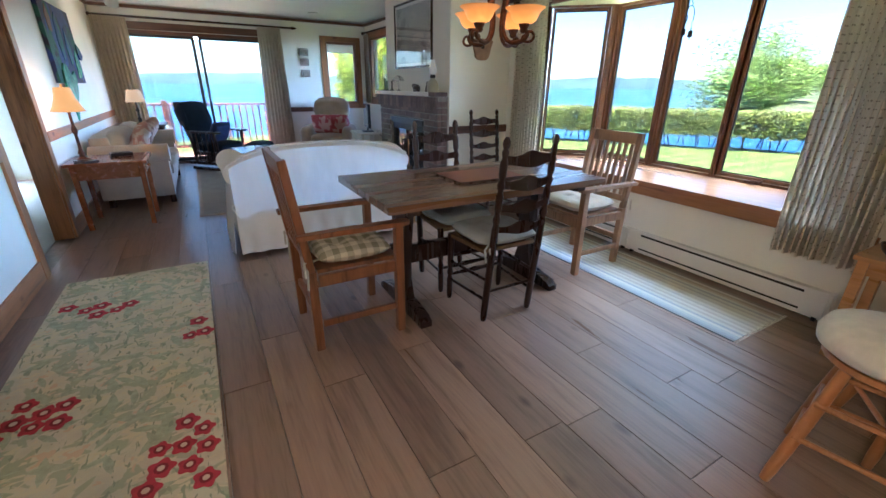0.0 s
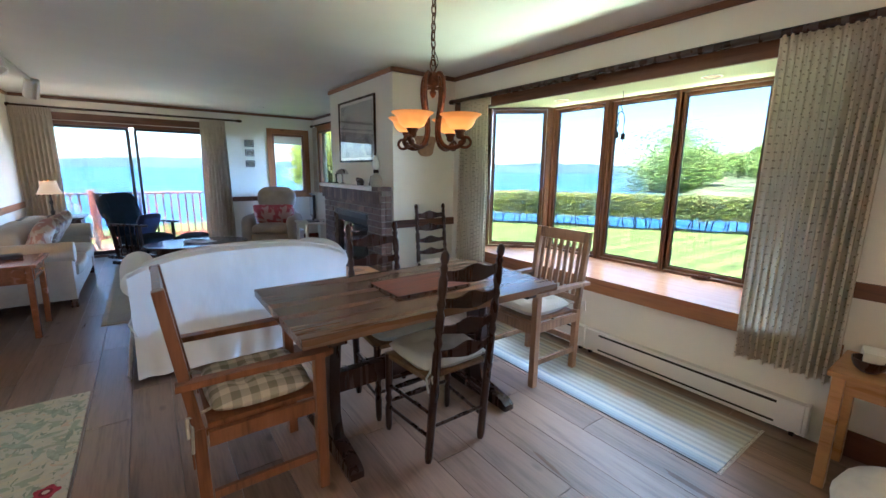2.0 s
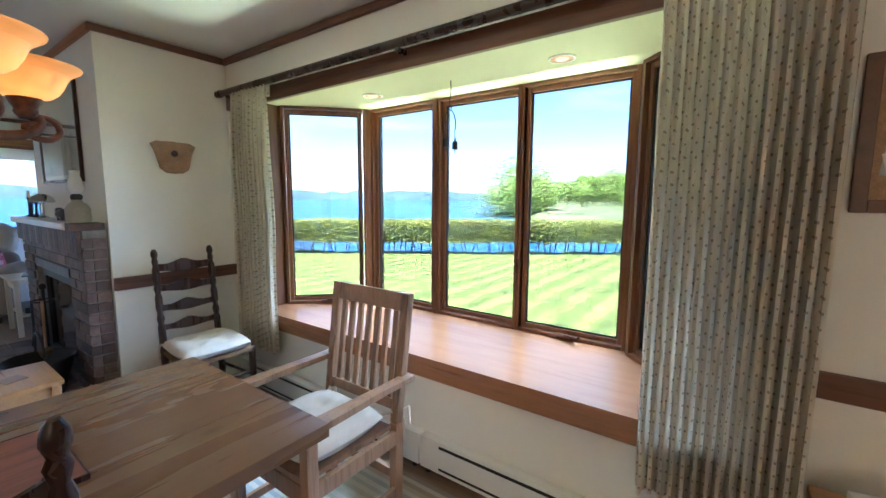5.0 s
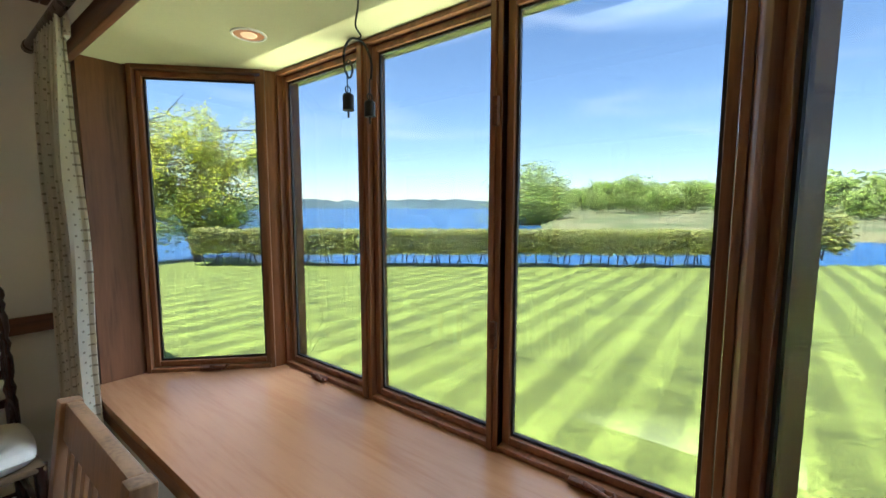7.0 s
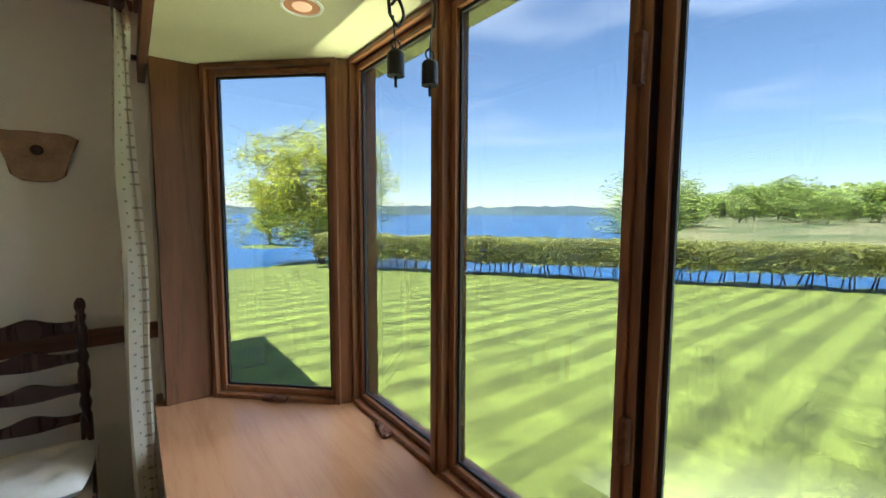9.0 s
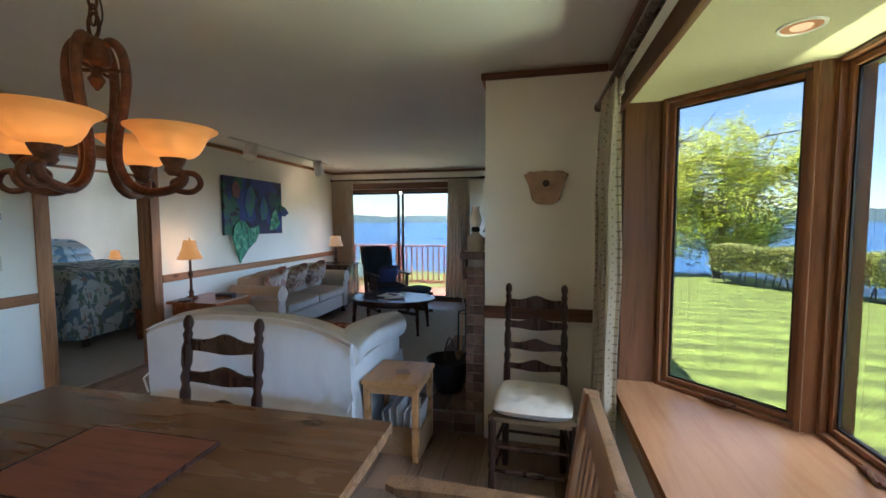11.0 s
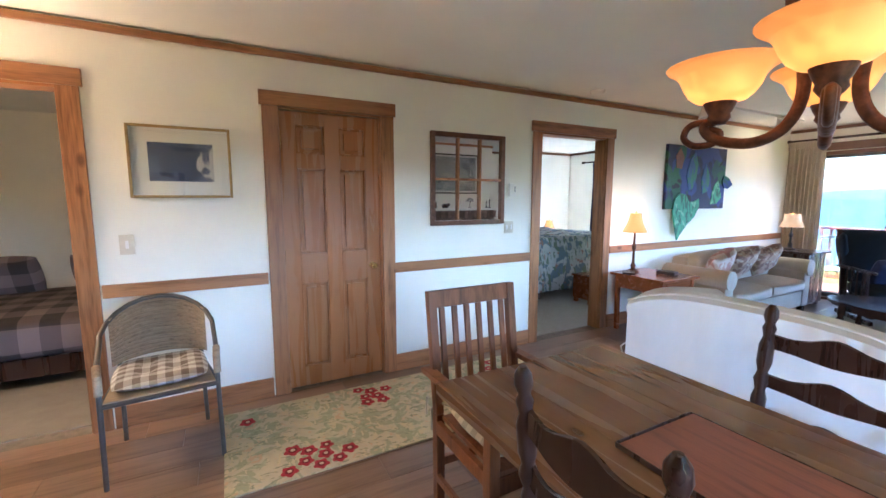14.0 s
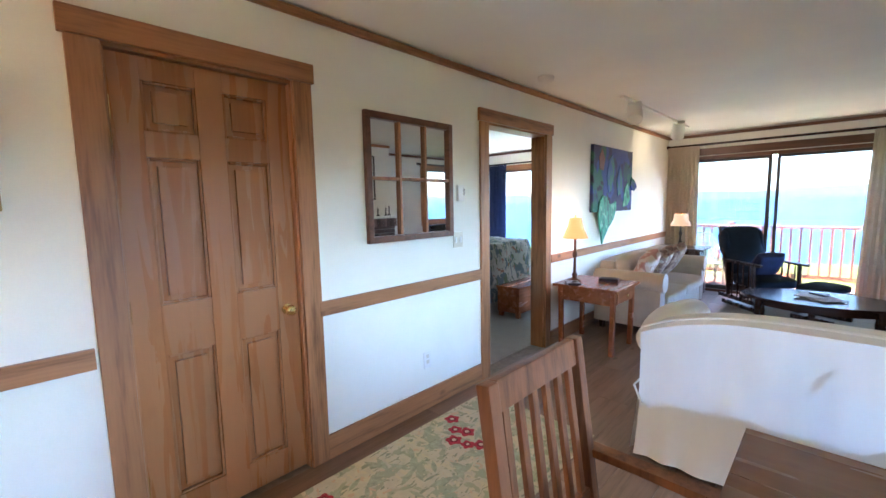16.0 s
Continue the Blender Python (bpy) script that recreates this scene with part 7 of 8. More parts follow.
wing_rocker()
NAVYP = material("navy_pillow_cloth", (0.03, 0.04, 0.10), 0.9, 0, 0.2, 20, 0.2, 300)
pw = thing("throw_pillow", "dark blue pillow on the rocking chair", "pillow", pose(1.22, 8.12, 0.58, 62, 0, -136))
part("cover", pillow(0.36, 0.36, 0.14, 14, (), 0.5), NAVYP, pw)
ott = thing("ottoman", "low dark wooden glider ottoman with navy pad", "ottoman", pose(1.76, 7.93, 0.012, 0, 0, -115))
part("pad", soft_box((-0.22, -0.17, 0.32), (0.22, 0.17, 0.41), 0.04, 0.015), NAVY, ott)
part("frame", box((-0.23, -0.18, 0.27), (0.23, 0.18, 0.319), 0.006), DARKWOOD, ott)
for sx in (-1, 1):
    part("foot_rail", bar((sx * 0.18, -0.2, 0.025), (sx * 0.18, 0.2, 0.025), 0.04, 0.05, 0.006), DARKWOOD, ott)
    part("post", bar((sx * 0.18, 0, 0.05), (sx * 0.18, 0, 0.27), 0.04, 0.05, 0.006), DARKWOOD, ott)

# recliner
def recliner():
    th = thing("recliner", "taupe suede recliner armchair with red pillows in the corner", "recliner", pose(3.02, 8.25, 0, 0, 0, 155))
    part("base", soft_box((-0.33, -0.32, 0.06), (0.33, 0.36, 0.34), 0.03), TAUPE, th)
    part("seat", soft_box((-0.27, -0.25, 0.33), (0.27, 0.42, 0.49), 0.06, 0.03), TAUPE, th)
    for s in (-1, 1):
        part("arm", soft_box((s * 0.36 - 0.10, -0.34, 0.10), (s * 0.36 + 0.10, 0.38, 0.62), 0.09, 0.015), TAUPE, th)
    m = pose(0, -0.28, 0.42, 14)
    part("back_lower", soft_box((-0.31, -0.12, -0.05), (0.31, 0.10, 0.34), 0.09, 0.03, 6, None, m), TAUPE, th)
    part("back_upper", soft_box((-0.30, -0.12, 0.30), (0.30, 0.12, 0.66), 0.10, 0.03, 6, None, m), TAUPE, th)
    for sx in (-1, 1):
        for sy in (-0.26, 0.26):
            part("foot", box((sx * 0.28 - 0.03, sy - 0.03, 0), (sx * 0.28 + 0.03, sy + 0.03, 0.062), 0.004), DARKPLASTIC, th)
    return th


recliner()
for x, y, rz in ((2.86, 8.06, 150), (3.10, 7.98, 165)):
    pw = thing("throw_pillow", "red and white patterned pillow on the recliner", "pillow", pose(x, y, 0.66, 60, 0, rz), "recliner pillows")
    part("cover", pillow(0.38, 0.38, 0.14, 14, (), 0.5, None, None, 0.1, x), REDPRINT, pw)

# television and its stand
CREAMPAINT = material("cream_painted_wood", (0.66, 0.60, 0.48), 0.5, 0, 0.06, 8, 0.06, 80)
tv = thing("tv_stand", "small cream painted cabinet beside the recliner", "cabinet", pose(3.42, 7.28, 0))
part("tabletop", box((-0.24, -0.27, 0.56), (0.24, 0.27, 0.585), 0.005), CREAMPAINT, tv)
for sx in (-1, 1):
    for sy in (-1, 1):
        part("leg", box((sx * 0.20 - 0.02, sy * 0.23 - 0.02, 0), (sx * 0.20 + 0.02, sy * 0.23 + 0.02, 0.5595), 0.003), CREAMPAINT, tv)
part("shelf", box((-0.18, -0.25, 0.2), (0.18, 0.25, 0.22), 0.003), CREAMPAINT, tv)
part("back_panel", box((0.17, -0.21, 0.22), (0.18, 0.21, 0.559), 0.001), CREAMPAINT, tv)
part("slot_rail", box((-0.2, -0.21, 0.47), (-0.185, 0.21, 0.5592), 0.002), CREAMPAINT, tv)
box_tv = thing("video_player", "black media player on the cabinet shelf", "media player", pose(3.42, 7.28, 0.221))
part("body", box((-0.15, -0.19, 0), (0.14, 0.19, 0.06), 0.006), DARKPLASTIC, box_tv)
tel = thing("television", "thin black flat television on the cream cabinet", "television", pose(3.40, 7.28, 0.586, 0, 0, 77))
part("stand_foot", box((-0.14, -0.09, 0), (0.14, 0.09, 0.014), 0.006), DARKPLASTIC, tel)
part("neck", box((-0.03, -0.015, 0.0145), (0.03, 0.015, 0.08), 0.004), DARKPLASTIC, tel)
sc = part("screen_case", box((-0.30, -0.022, 0.07), (0.30, 0.022, 0.44), 0.008), DARKPLASTIC, tel)
part("screen", box((-0.285, 0.0222, 0.09), (0.285, 0.024, 0.425), 0.0005), FGLASS, sc)
bm = tube([(3.5, 7.1, 0.6), (3.6, 7.0, 0.45), (3.62, 6.9, 0.2), (3.7, 6.8, 0.012)], 0.005, 6)
cb = thing("power_cable", "black power cable hanging from the television", "cable")
part("cord", bm, DARKPLASTIC, cb)

# canvas on the west wall
CANVAS = blotches("floral_canvas", (0.015, 0.022, 0.09), [((0.022, 0.05, 0.22), 2.6, 0.50, 1.1, (1, 1, 1)), ((0.02, 0.10, 0.07), 2.2, 0.56, 3.3, (1, 1, 0.8)), ((0.02, 0.07, 0.09), 3.5, 0.66, 8.0, (1, 1, 1)), ((0.01, 0.01, 0.03), 2.8, 0.58, 5.2, (1, 1, 1))], 0.6, 90)
GREENP = blotches("green_petal_paint", (0.05, 0.30, 0.17), [((0.02, 0.12, 0.08), 9, 0.52, 2.0, (4, 1, 1)), ((0.16, 0.42, 0.26), 12, 0.58, 4.0, (1, 4, 1))], 0.55, 90)
DARKGREEN = blotches("dark_leaf_paint", (0.03, 0.15, 0.14), [((0.03, 0.09, 0.26), 5, 0.5, 2.0, (2, 1, 1))], 0.55, 90)
cv = thing("canvas_painting", "blue and green flower painting with cut-out petal on the wall", "painting", pose(XW, 6.08, 1.29, 0, 0, 90))
part("canvas", box((0, -0.04, 0), (1.18, -0.002, 0.745), 0.004), CANVAS, cv)


def petal(outline, z0, z1, mat, name):
    m = Matrix(((1, 0, 0, 0), (0, 0, -1, 0), (0, 1, 0, 0), (0, 0, 0, 1)))
    return part(name, slab(outline, z0, z1, 0.003, None, m), mat, cv)


petal([(0.24, -0.37), (0.18, -0.20), (0.12, -0.03), (0.14, 0.10), (0.24, 0.19), (0.36, 0.17), (0.41, 0.09), (0.50, 0.08), (0.62, 0.12), (0.64, 0.03), (0.55, -0.10), (0.40, -0.2), (0.30, -0.29)], 0.041, 0.058, GREENP, "green_petal")
petal([(0.42, 0.22), (0.36, 0.40), (0.42, 0.60), (0.52, 0.68), (0.58, 0.52), (0.55, 0.34), (0.49, 0.24)], 0.0405, 0.046, DARKGREEN, "leaf")
petal([(0.70, 0.18), (0.66, 0.36), (0.74, 0.55), (0.84, 0.40), (0.82, 0.22)], 0.0405, 0.046, DARKGREEN, "leaf")
petal([(0.88, 0.05), (0.92, 0.26), (1.02, 0.36), (1.12, 0.14), (1.02, 0.06)], 0.0405, 0.046, GREENP, "leaf")
petal([(1.10, 0.34), (1.14, 0.42), (1.26, 0.38), (1.34, 0.30), (1.24, 0.25), (1.15, 0.26)], 0.0405, 0.052, CANVAS, "dark_petal")
DPURPLE = material("plum_paint", (0.17, 0.07, 0.055), 0.55, 0, 0.3, 10, 0.1, 60)
petal([(0.16, 0.48), (0.14, 0.62), (0.22, 0.71), (0.30, 0.60), (0.26, 0.47)], 0.0405, 0.045, DPURPLE, "plum_petal")

# mirror, prints, switches on the west wall
mr = thing("window_pane_mirror", "six-pane mirror in a dark wooden frame on the wall", "mirror", pose(XW, 3.065, 1.19, 0, 0, 90))
W_, H_ = 0.735, 0.77
for lo, hi in (((0, -0.032, 0), (0.04, -0.002, H_)), ((W_ - 0.04, -0.032, 0), (W_, -0.002, H_)), ((0.04, -0.032, 0), (W_ - 0.04, -0.002, 0.04)), ((0.04, -0.032, H_ - 0.04), (W_ - 0.04, -0.002, H_))):
    part("frame_side", box(lo, hi, 0.006), DARKTRIM, mr)
cols = [0.04 + (W_ - 0.08) * k / 3 for k in range(4)]
for k in (1, 2):
    part("glazing_bar", box((cols[k] - 0.010, -0.028, 0.041), (cols[k] + 0.010, -0.009, H_ - 0.041), 0.004), TRIM, mr)
for k in range(3):
    part("glazing_bar", box((cols[k] + (0.011 if k else 0.001), -0.027, H_ / 2 - 0.010), (cols[k + 1] - (0.011 if k < 2 else 0.001), -0.009, H_ / 2 + 0.010), 0.004), TRIM_Y, mr)
    for z0, z1 in ((0.041, H_ / 2), (H_ / 2, H_ - 0.041)):
        part("mirror_pane", box((cols[k] + 0.001, -0.008, z0), (cols[k + 1] - 0.001, -0.004, z1)), MIRROR, mr)
INK = blotches("blue_ink_print", (0.10, 0.13, 0.22), [((0.04, 0.06, 0.12), 3, 0.5, 1.0, (1, 1, 1)), ((0.50, 0.50, 0.48), 3.4, 0.60, 4.0, (1, 1, 1.5))], 0.6, 60)
MOUNT = material("pale_mount_card", (0.72, 0.72, 0.66), 0.8, 0, 0.03, 8, 0.03, 100)
framed("framed_print", "framed blue abstract print with pale mount on the wall", 0.545, 0.435, pose(XW, 1.078, 1.42, 0, 0, 90), GILT, INK, 0.085, 0.016, MOUNT)


def switch_plate(y, z, w, h, label, toggles=1):
    th = thing("light_switch", label, "light switch", pose(XW, y, z, 0, 0, 90))
    part("plate", box((0, -0.007, 0), (w, -0.0005, h), 0.003), CREAMPAINT, th)
    for k in range(toggles):
        x = w * (k + 0.5) / toggles
        part("rocker", box((x - 0.008, -0.013, h * 0.3), (x + 0.008, -0.0072, h * 0.7), 0.002), WHITE, th)
    return th


switch_plate(1.0, 1.08, 0.075, 0.12, "ivory wall switch plate beside the doorway")
switch_plate(3.82, 1.10, 0.10, 0.11, "ivory double switch plate below the thermostat", 2)
tm = thing("thermostat", "small white wall thermostat beside the mirror", "thermostat", pose(XW, 3.86, 1.435, 0, 0, 90))
part("body", box((0, -0.025, 0), (0.07, -0.0005, 0.115), 0.006), WHITE, tm)
part("dial", box((0.05, -0.03, 0.04), (0.064, -0.0252, 0.09), 0.002), CHROME, tm)
ou = thing("wall_outlet", "white electric outlet low on the wall", "outlet", pose(XW, 3.50, 0.29, 0, 0, 90))
part("plate", box((0, -0.007, 0), (0.07, -0.0005, 0.115), 0.003), WHITE, ou)
for z in (0.03, 0.07):
    part("socket", box((0.022, -0.009, z), (0.048, -0.0072, z + 0.026), 0.001), CREAMPAINT, ou)

# small pictures on the end wall
SMALLP = blotches("tiny_print", (0.22, 0.18, 0.14), [((0.08, 0.07, 0.06), 30, 0.5, 1.0, (1, 1, 1)), ((0.5, 0.46, 0.40), 26, 0.58, 4.0, (1, 1, 1))], 0.6, 60)
for z, lbl in ((1.80, "small framed print on the end wall"), (1.63, "small pale framed print on the end wall"), (1.44, "small framed print on the end wall")):
    framed("small_picture", lbl, 0.15, 0.115, pose(2.77, YN, z), DARKWOOD, SMALLP, 0.008, 0.010)

# curtains of the living room
rod("curtain_rod", (XW + 0.04, YN - 0.07, 2.225), (2.66, YN - 0.07, 2.225), "dark wooden curtain pole over the patio door", DARKWOOD, 0.016)
curtain("curtain", "oatmeal pleated curtain beside the patio door", 0.42, 2.10, 8, 0.035, PLAIN, pose(0.05, YN - 0.075, 0.10), 3)
curtain("curtain", "oatmeal pleated curtain beside the patio door", 0.36, 2.10, 7, 0.035, PLAIN, pose(2.28, YN - 0.075, 0.10), 4, 0.25)
rod("curtain_rod", (XE - 0.06, 7.4, 2.225), (XE - 0.06, 8.86, 2.225), "dark wooden curtain pole over the side window", DARKWOOD, 0.014)
curtain("curtain", "oatmeal pleated curtain beside the side window", 0.20, 1.20, 4, 0.03, PLAIN, pose(XE - 0.065, 8.74, 0.98, 0, 0, 90), 5)

# track lights, smoke alarm
tr = thing("track_light", "white ceiling track with two spot lamps", "track light", pose(0, 0, 0))
part("track", box((0.265, 5.70, 2.375), (0.305, 8.08, 2.3995), 0.004), WHITE, tr)
SPOT = emitter("spot_glow", (1.0, 0.85, 0.6), 0.35)
for y, lit in ((6.05, False), (7.62, True)):
    m = pose(0.285, y, 2.30, 145, 0, 20 if not lit else 200)
    hd_ = part("spot_head", lathe([(0.04, -0.115), (0.066, -0.105), (0.076, 0.10), (0.070, 0.112), (0.063, 0.10)], 18, None, m), WHITE, tr)
    part("spot_lens", lathe([(0.062, 0.088), (0.02, 0.092)], 16, None, m), SPOT if lit else WHITE, hd_)
    if lit:
        lamp("track_lamp", m @ Vector((0, 0, 0.13)), 0.07, (1.0, 0.74, 0.45), 0.04)
    part("spot_stem", tube([(0.285, y, 2.374), (0.285, y, 2.30)], 0.008, 8), WHITE, hd_)
sm = thing("smoke_alarm", "round white smoke alarm on the ceiling", "smoke alarm", pose(0.08, 4.66, 2.3995))
part("body", lathe([(0.065, 0), (0.063, -0.02), (0.05, -0.035), (0.01, -0.037)], 24), WHITE, sm)
vt = thing("ceiling_fixture", "small round white ceiling fixture near the end wall", "ceiling light", pose(2.9, 8.2, 2.3995))
part("rim", lathe([(0.08, 0), (0.078, -0.008), (0.06, -0.01)], 24), WHITE, vt)


# ---- dining room, south side ----
STOOLWOOD = wood("stool_pine", (0.42, 0.185, 0.068), 0.32, 2, 0.0, 0.08, 0.75)
def bar_stool(at):
    th = thing("bar_stool", "wooden bar stool with round cream fleece seat", "stool", at, "bar stools at the counter")
    part("seat_pad", lathe([(0.06, 0.525), (0.17, 0.53), (0.195, 0.548), (0.2, 0.575), (0.185, 0.61), (0.12, 0.628), (0.02, 0.632)], 28), CREAM_WOOL, th)
    part("seat_disc", lathe([(0.165, 0.50), (0.17, 0.505), (0.17, 0.523), (0.165, 0.5245)], 24), STOOLWOOD, th)
    for k in range(4):
        a = radians(45 + 90 * k)
        c, s = math.cos(a), math.sin(a)
        part("leg", turned([(0.016, 0), (0.019, 0.1), (0.021, 0.5), (0.017, 1)], (c * 0.235, s * 0.235, 0), (c * 0.12, s * 0.12, 0.501), 12), STOOLWOOD, th)
    for k in range(4):
        for z, r in ((0.16, 0.203), (0.30, 0.175)):
            z2 = z + (0.045 if k % 2 else 0)
            a, b = radians(45 + 90 * k), radians(135 + 90 * k)
            part("rung", tube([(math.cos(a) * r, math.sin(a) * r, z2), (math.cos(b) * r, math.sin(b) * r, z2)], 0.010, 8), STOOLWOOD, th)
    return th


bar_stool(pose(2.71, 0.69, 0, 0, 0, 10))
bar_stool(pose(3.14, 0.62, 0, 0, 0, 35))
nt = thing("side_table", "honey pine side table against the window wall", "table", pose(3.80, 0.84, 0))
part("tabletop", box((-0.19, -0.24, 0.545), (0.19, 0.24, 0.57), 0.006), HONEY, nt)
for sx in (-1, 1):
    for sy in (-1, 1):
        part("leg", box((sx * 0.155 - 0.022, sy * 0.2 - 0.022, 0), (sx * 0.155 + 0.022, sy * 0.2 + 0.022, 0.5445), 0.004), HONEY, nt)
    part("apron", box((sx * 0.155 - 0.01, -0.178, 0.475), (sx * 0.155 + 0.01, 0.178, 0.5443), 0.002), HONEY, nt)
    part("apron", box((-0.133, sx * 0.2 - 0.01, 0.475), (0.133, sx * 0.2 + 0.01, 0.5443), 0.002), HONEY, nt)
tb = thing("tissue_box", "pale tissue box on the pine side table", "box", pose(3.84, 0.90, 0.571, 0, 0, 12))
part("box", box((-0.06, -0.11, 0), (0.06, 0.11, 0.075), 0.004), WHITE, tb)
part("tissue", pillow(0.09, 0.05, 0.05, 8, (), 0.4, None, pose(0, 0, 0.085, 0, 25)), SLIPCOVER, tb)
bw = thing("bowl", "small dark wooden bowl on the pine side table", "bowl", pose(3.74, 0.97, 0.571))
part("shell", lathe([(0.028, 0), (0.034, 0.004), (0.052, 0.022), (0.060, 0.045), (0.062, 0.058), (0.058, 0.058), (0.054, 0.044), (0.044, 0.022), (0.01, 0.010)], 24), DARKWOOD, bw)
CORK = material("cork_board", (0.36, 0.22, 0.12), 0.9, 0, 0.2, 60, 0.3, 200)
nb = thing("notice_board", "cork notice board with pinned papers in a dark frame", "notice board", pose(XE, 1.06, 1.37, 0, 0, -90))
for lo, hi in (((0, -0.022, 0), (0.035, -0.002, 0.42)), ((0.565, -0.022, 0), (0.60, -0.002, 0.42)), ((0.035, -0.022, 0), (0.565, -0.002, 0.035)), ((0.035, -0.022, 0.385), (0.565, -0.002, 0.42))):
    part("frame_side", box(lo, hi, 0.004), DARKTRIM, nb)
part("cork", box((0.035, -0.012, 0.035), (0.565, -0.004, 0.385)), CORK, nb)
for x, z, w, h, a in ((0.05, 0.10, 0.16, 0.21, 6), (0.08, 0.04, 0.13, 0.12, -14), (0.24, 0.12, 0.15, 0.20, -4), (0.42, 0.08, 0.11, 0.16, 8)):
    m = pose(x, -0.0135, z, 0, a, 0)
    part("paper_note", box((0, -0.0005 - x * 0.004, 0), (w, 0.0005 - x * 0.004, h), 0, None, m), PAPER, nb, "white pinned note")

# wicker tub chair
RATTAN = wood("woven_rattan", (0.37, 0.28, 0.185), 0.6, 0, 0.0, 0.05, 0.55, 0.3, 4.0)
TUBE = material("dark_metal_tube", (0.12, 0.115, 0.11), 0.35, 0.7, 0.1, 20, 0.03, 100)
wk = thing("wicker_chair", "woven rattan tub chair on dark metal legs beside the doorway", "armchair", pose(0.20, 1.21, 0, 0, 0, -84))
bm = bmesh.new()
rows = []
for j in range(9):
    z = 0.50 + 0.33 * j / 8
    row = []
    for i in range(25):
        a = radians(205 + 130 * i / 24)
        zz = 0.50 + (z - 0.50) * (0.80 + 0.20 * math.sin(math.pi * i / 24))
        row.append(bm.verts.new((0.25 * math.cos(a), 0.02 + 0.25 * math.sin(a) - 0.06 * (zz - 0.5), zz)))
    rows.append(row)
for a, b in zip(rows, rows[1:]):
    for i in range(24):
        bm.faces.new((a[i], a[i + 1], b[i + 1], b[i]))
bmesh.ops.solidify(bm, geom=bm.faces[:], thickness=0.012)
part("backrest", bm, RATTAN, wk, "woven rattan back panel")
for j in range(14):
    f = 0.02 + 0.96 * j / 13
    pts = []
    for i in range(25):
        a = radians(205 + 130 * i / 24)
        zz = 0.50 + 0.33 * f * (0.80 + 0.20 * math.sin(math.pi * i / 24))
        pts.append((0.244 * math.cos(a), 0.02 + 0.244 * math.sin(a) - 0.06 * (zz - 0.5), zz))
    part("rattan_strand", tube(pts, 0.0045, 5), RATTAN, wk)
hoop = [(-0.25, 0.24, 0.56), (-0.255, 0.20, 0.60), (-0.26, 0.0, 0.66)] + [(0.262 * math.cos(radians(a)), 0.02 + 0.262 * math.sin(radians(a)), 0.70 + 0.14 * math.sin(math.pi * (a - 190) / 160)) for a in range(190, 351, 16)] + [(0.26, 0.0, 0.66), (0.255, 0.20, 0.60), (0.25, 0.24, 0.56)]
part("hoop", tube(hoop, 0.013, 10), TUBE, wk)
for s in (-1, 1):
    part("front_leg", tube([(s * 0.25, 0.24, 0.565), (s * 0.25, 0.25, 0.4), (s * 0.255, 0.26, 0.0)], 0.012, 10), TUBE, wk)
    part("back_leg", tube([(s * 0.2, -0.16, 0.70), (s * 0.2, -0.18, 0.42), (s * 0.21, -0.22, 0.0)], 0.012, 10), TUBE, wk)
    part("arm_wrap", tube([(s * 0.256, 0.19, 0.605), (s * 0.25, 0.243, 0.57), (s * 0.25, 0.248, 0.48)], 0.018, 8), RATTAN, wk)
part("seat_frame", tube([(-0.25, 0.25, 0.42), (0.25, 0.25, 0.42), (0.21, -0.19, 0.42), (-0.21, -0.19, 0.42), (-0.25, 0.25, 0.42)], 0.013, 8), TUBE, wk)
part("seat", slab([(-0.24, 0.25), (0.24, 0.25), (0.21, -0.18), (-0.21, -0.18)], 0.421, 0.44, 0.006), RATTAN, wk)
wc = thing("seat_cushion", "brown and white gingham cushion on the wicker chair", "cushion", pose(0.215, 1.21, 0.475, 0, 0, -84), "chair cushions")
part("pad", pillow(0.44, 0.42, 0.07, 16, ((-0.3, -0.3), (0.3, -0.3), (-0.3, 0.3), (0.3, 0.3)), 0.4, None, None, 0.12), GINGHAM_BROWN, wc)

# ---- bedroom ----
DUVET = blotches("floral_duvet", (0.62, 0.64, 0.63), [((0.20, 0.27, 0.33), 8, 0.53, 1.5, (1, 1, 1)), ((0.20, 0.27, 0.20), 11, 0.57, 3.1, (1, 1.8, 1)), ((0.42, 0.26, 0.22), 12, 0.62, 6.0, (1, 1, 1))], 0.9, 250)
PILLOWB = blotches("blue_floral_pillowcase", (0.42, 0.50, 0.56), [((0.14, 0.25, 0.36), 7, 0.53, 1.5, (1, 1, 1))], 0.9, 250)
bd = thing("bed", "double bed with blue and green floral duvet in the bedroom", "bed", pose(-2.40, 6.02, 0) @ Matrix.Diagonal((1, 1.06, 1.38, 1)))
part("mattress", soft_box((-1.0, -0.72, 0.25), (1.0, 0.72, 0.58), 0.06), SLIPCOVER, bd)
part("bed_base", box((-1.0, -0.70, 0.08), (0.98, 0.70, 0.249), 0.01), DARKWOOD, bd)
bm = bmesh.new()
nx, ny = 44, 40
grid = []
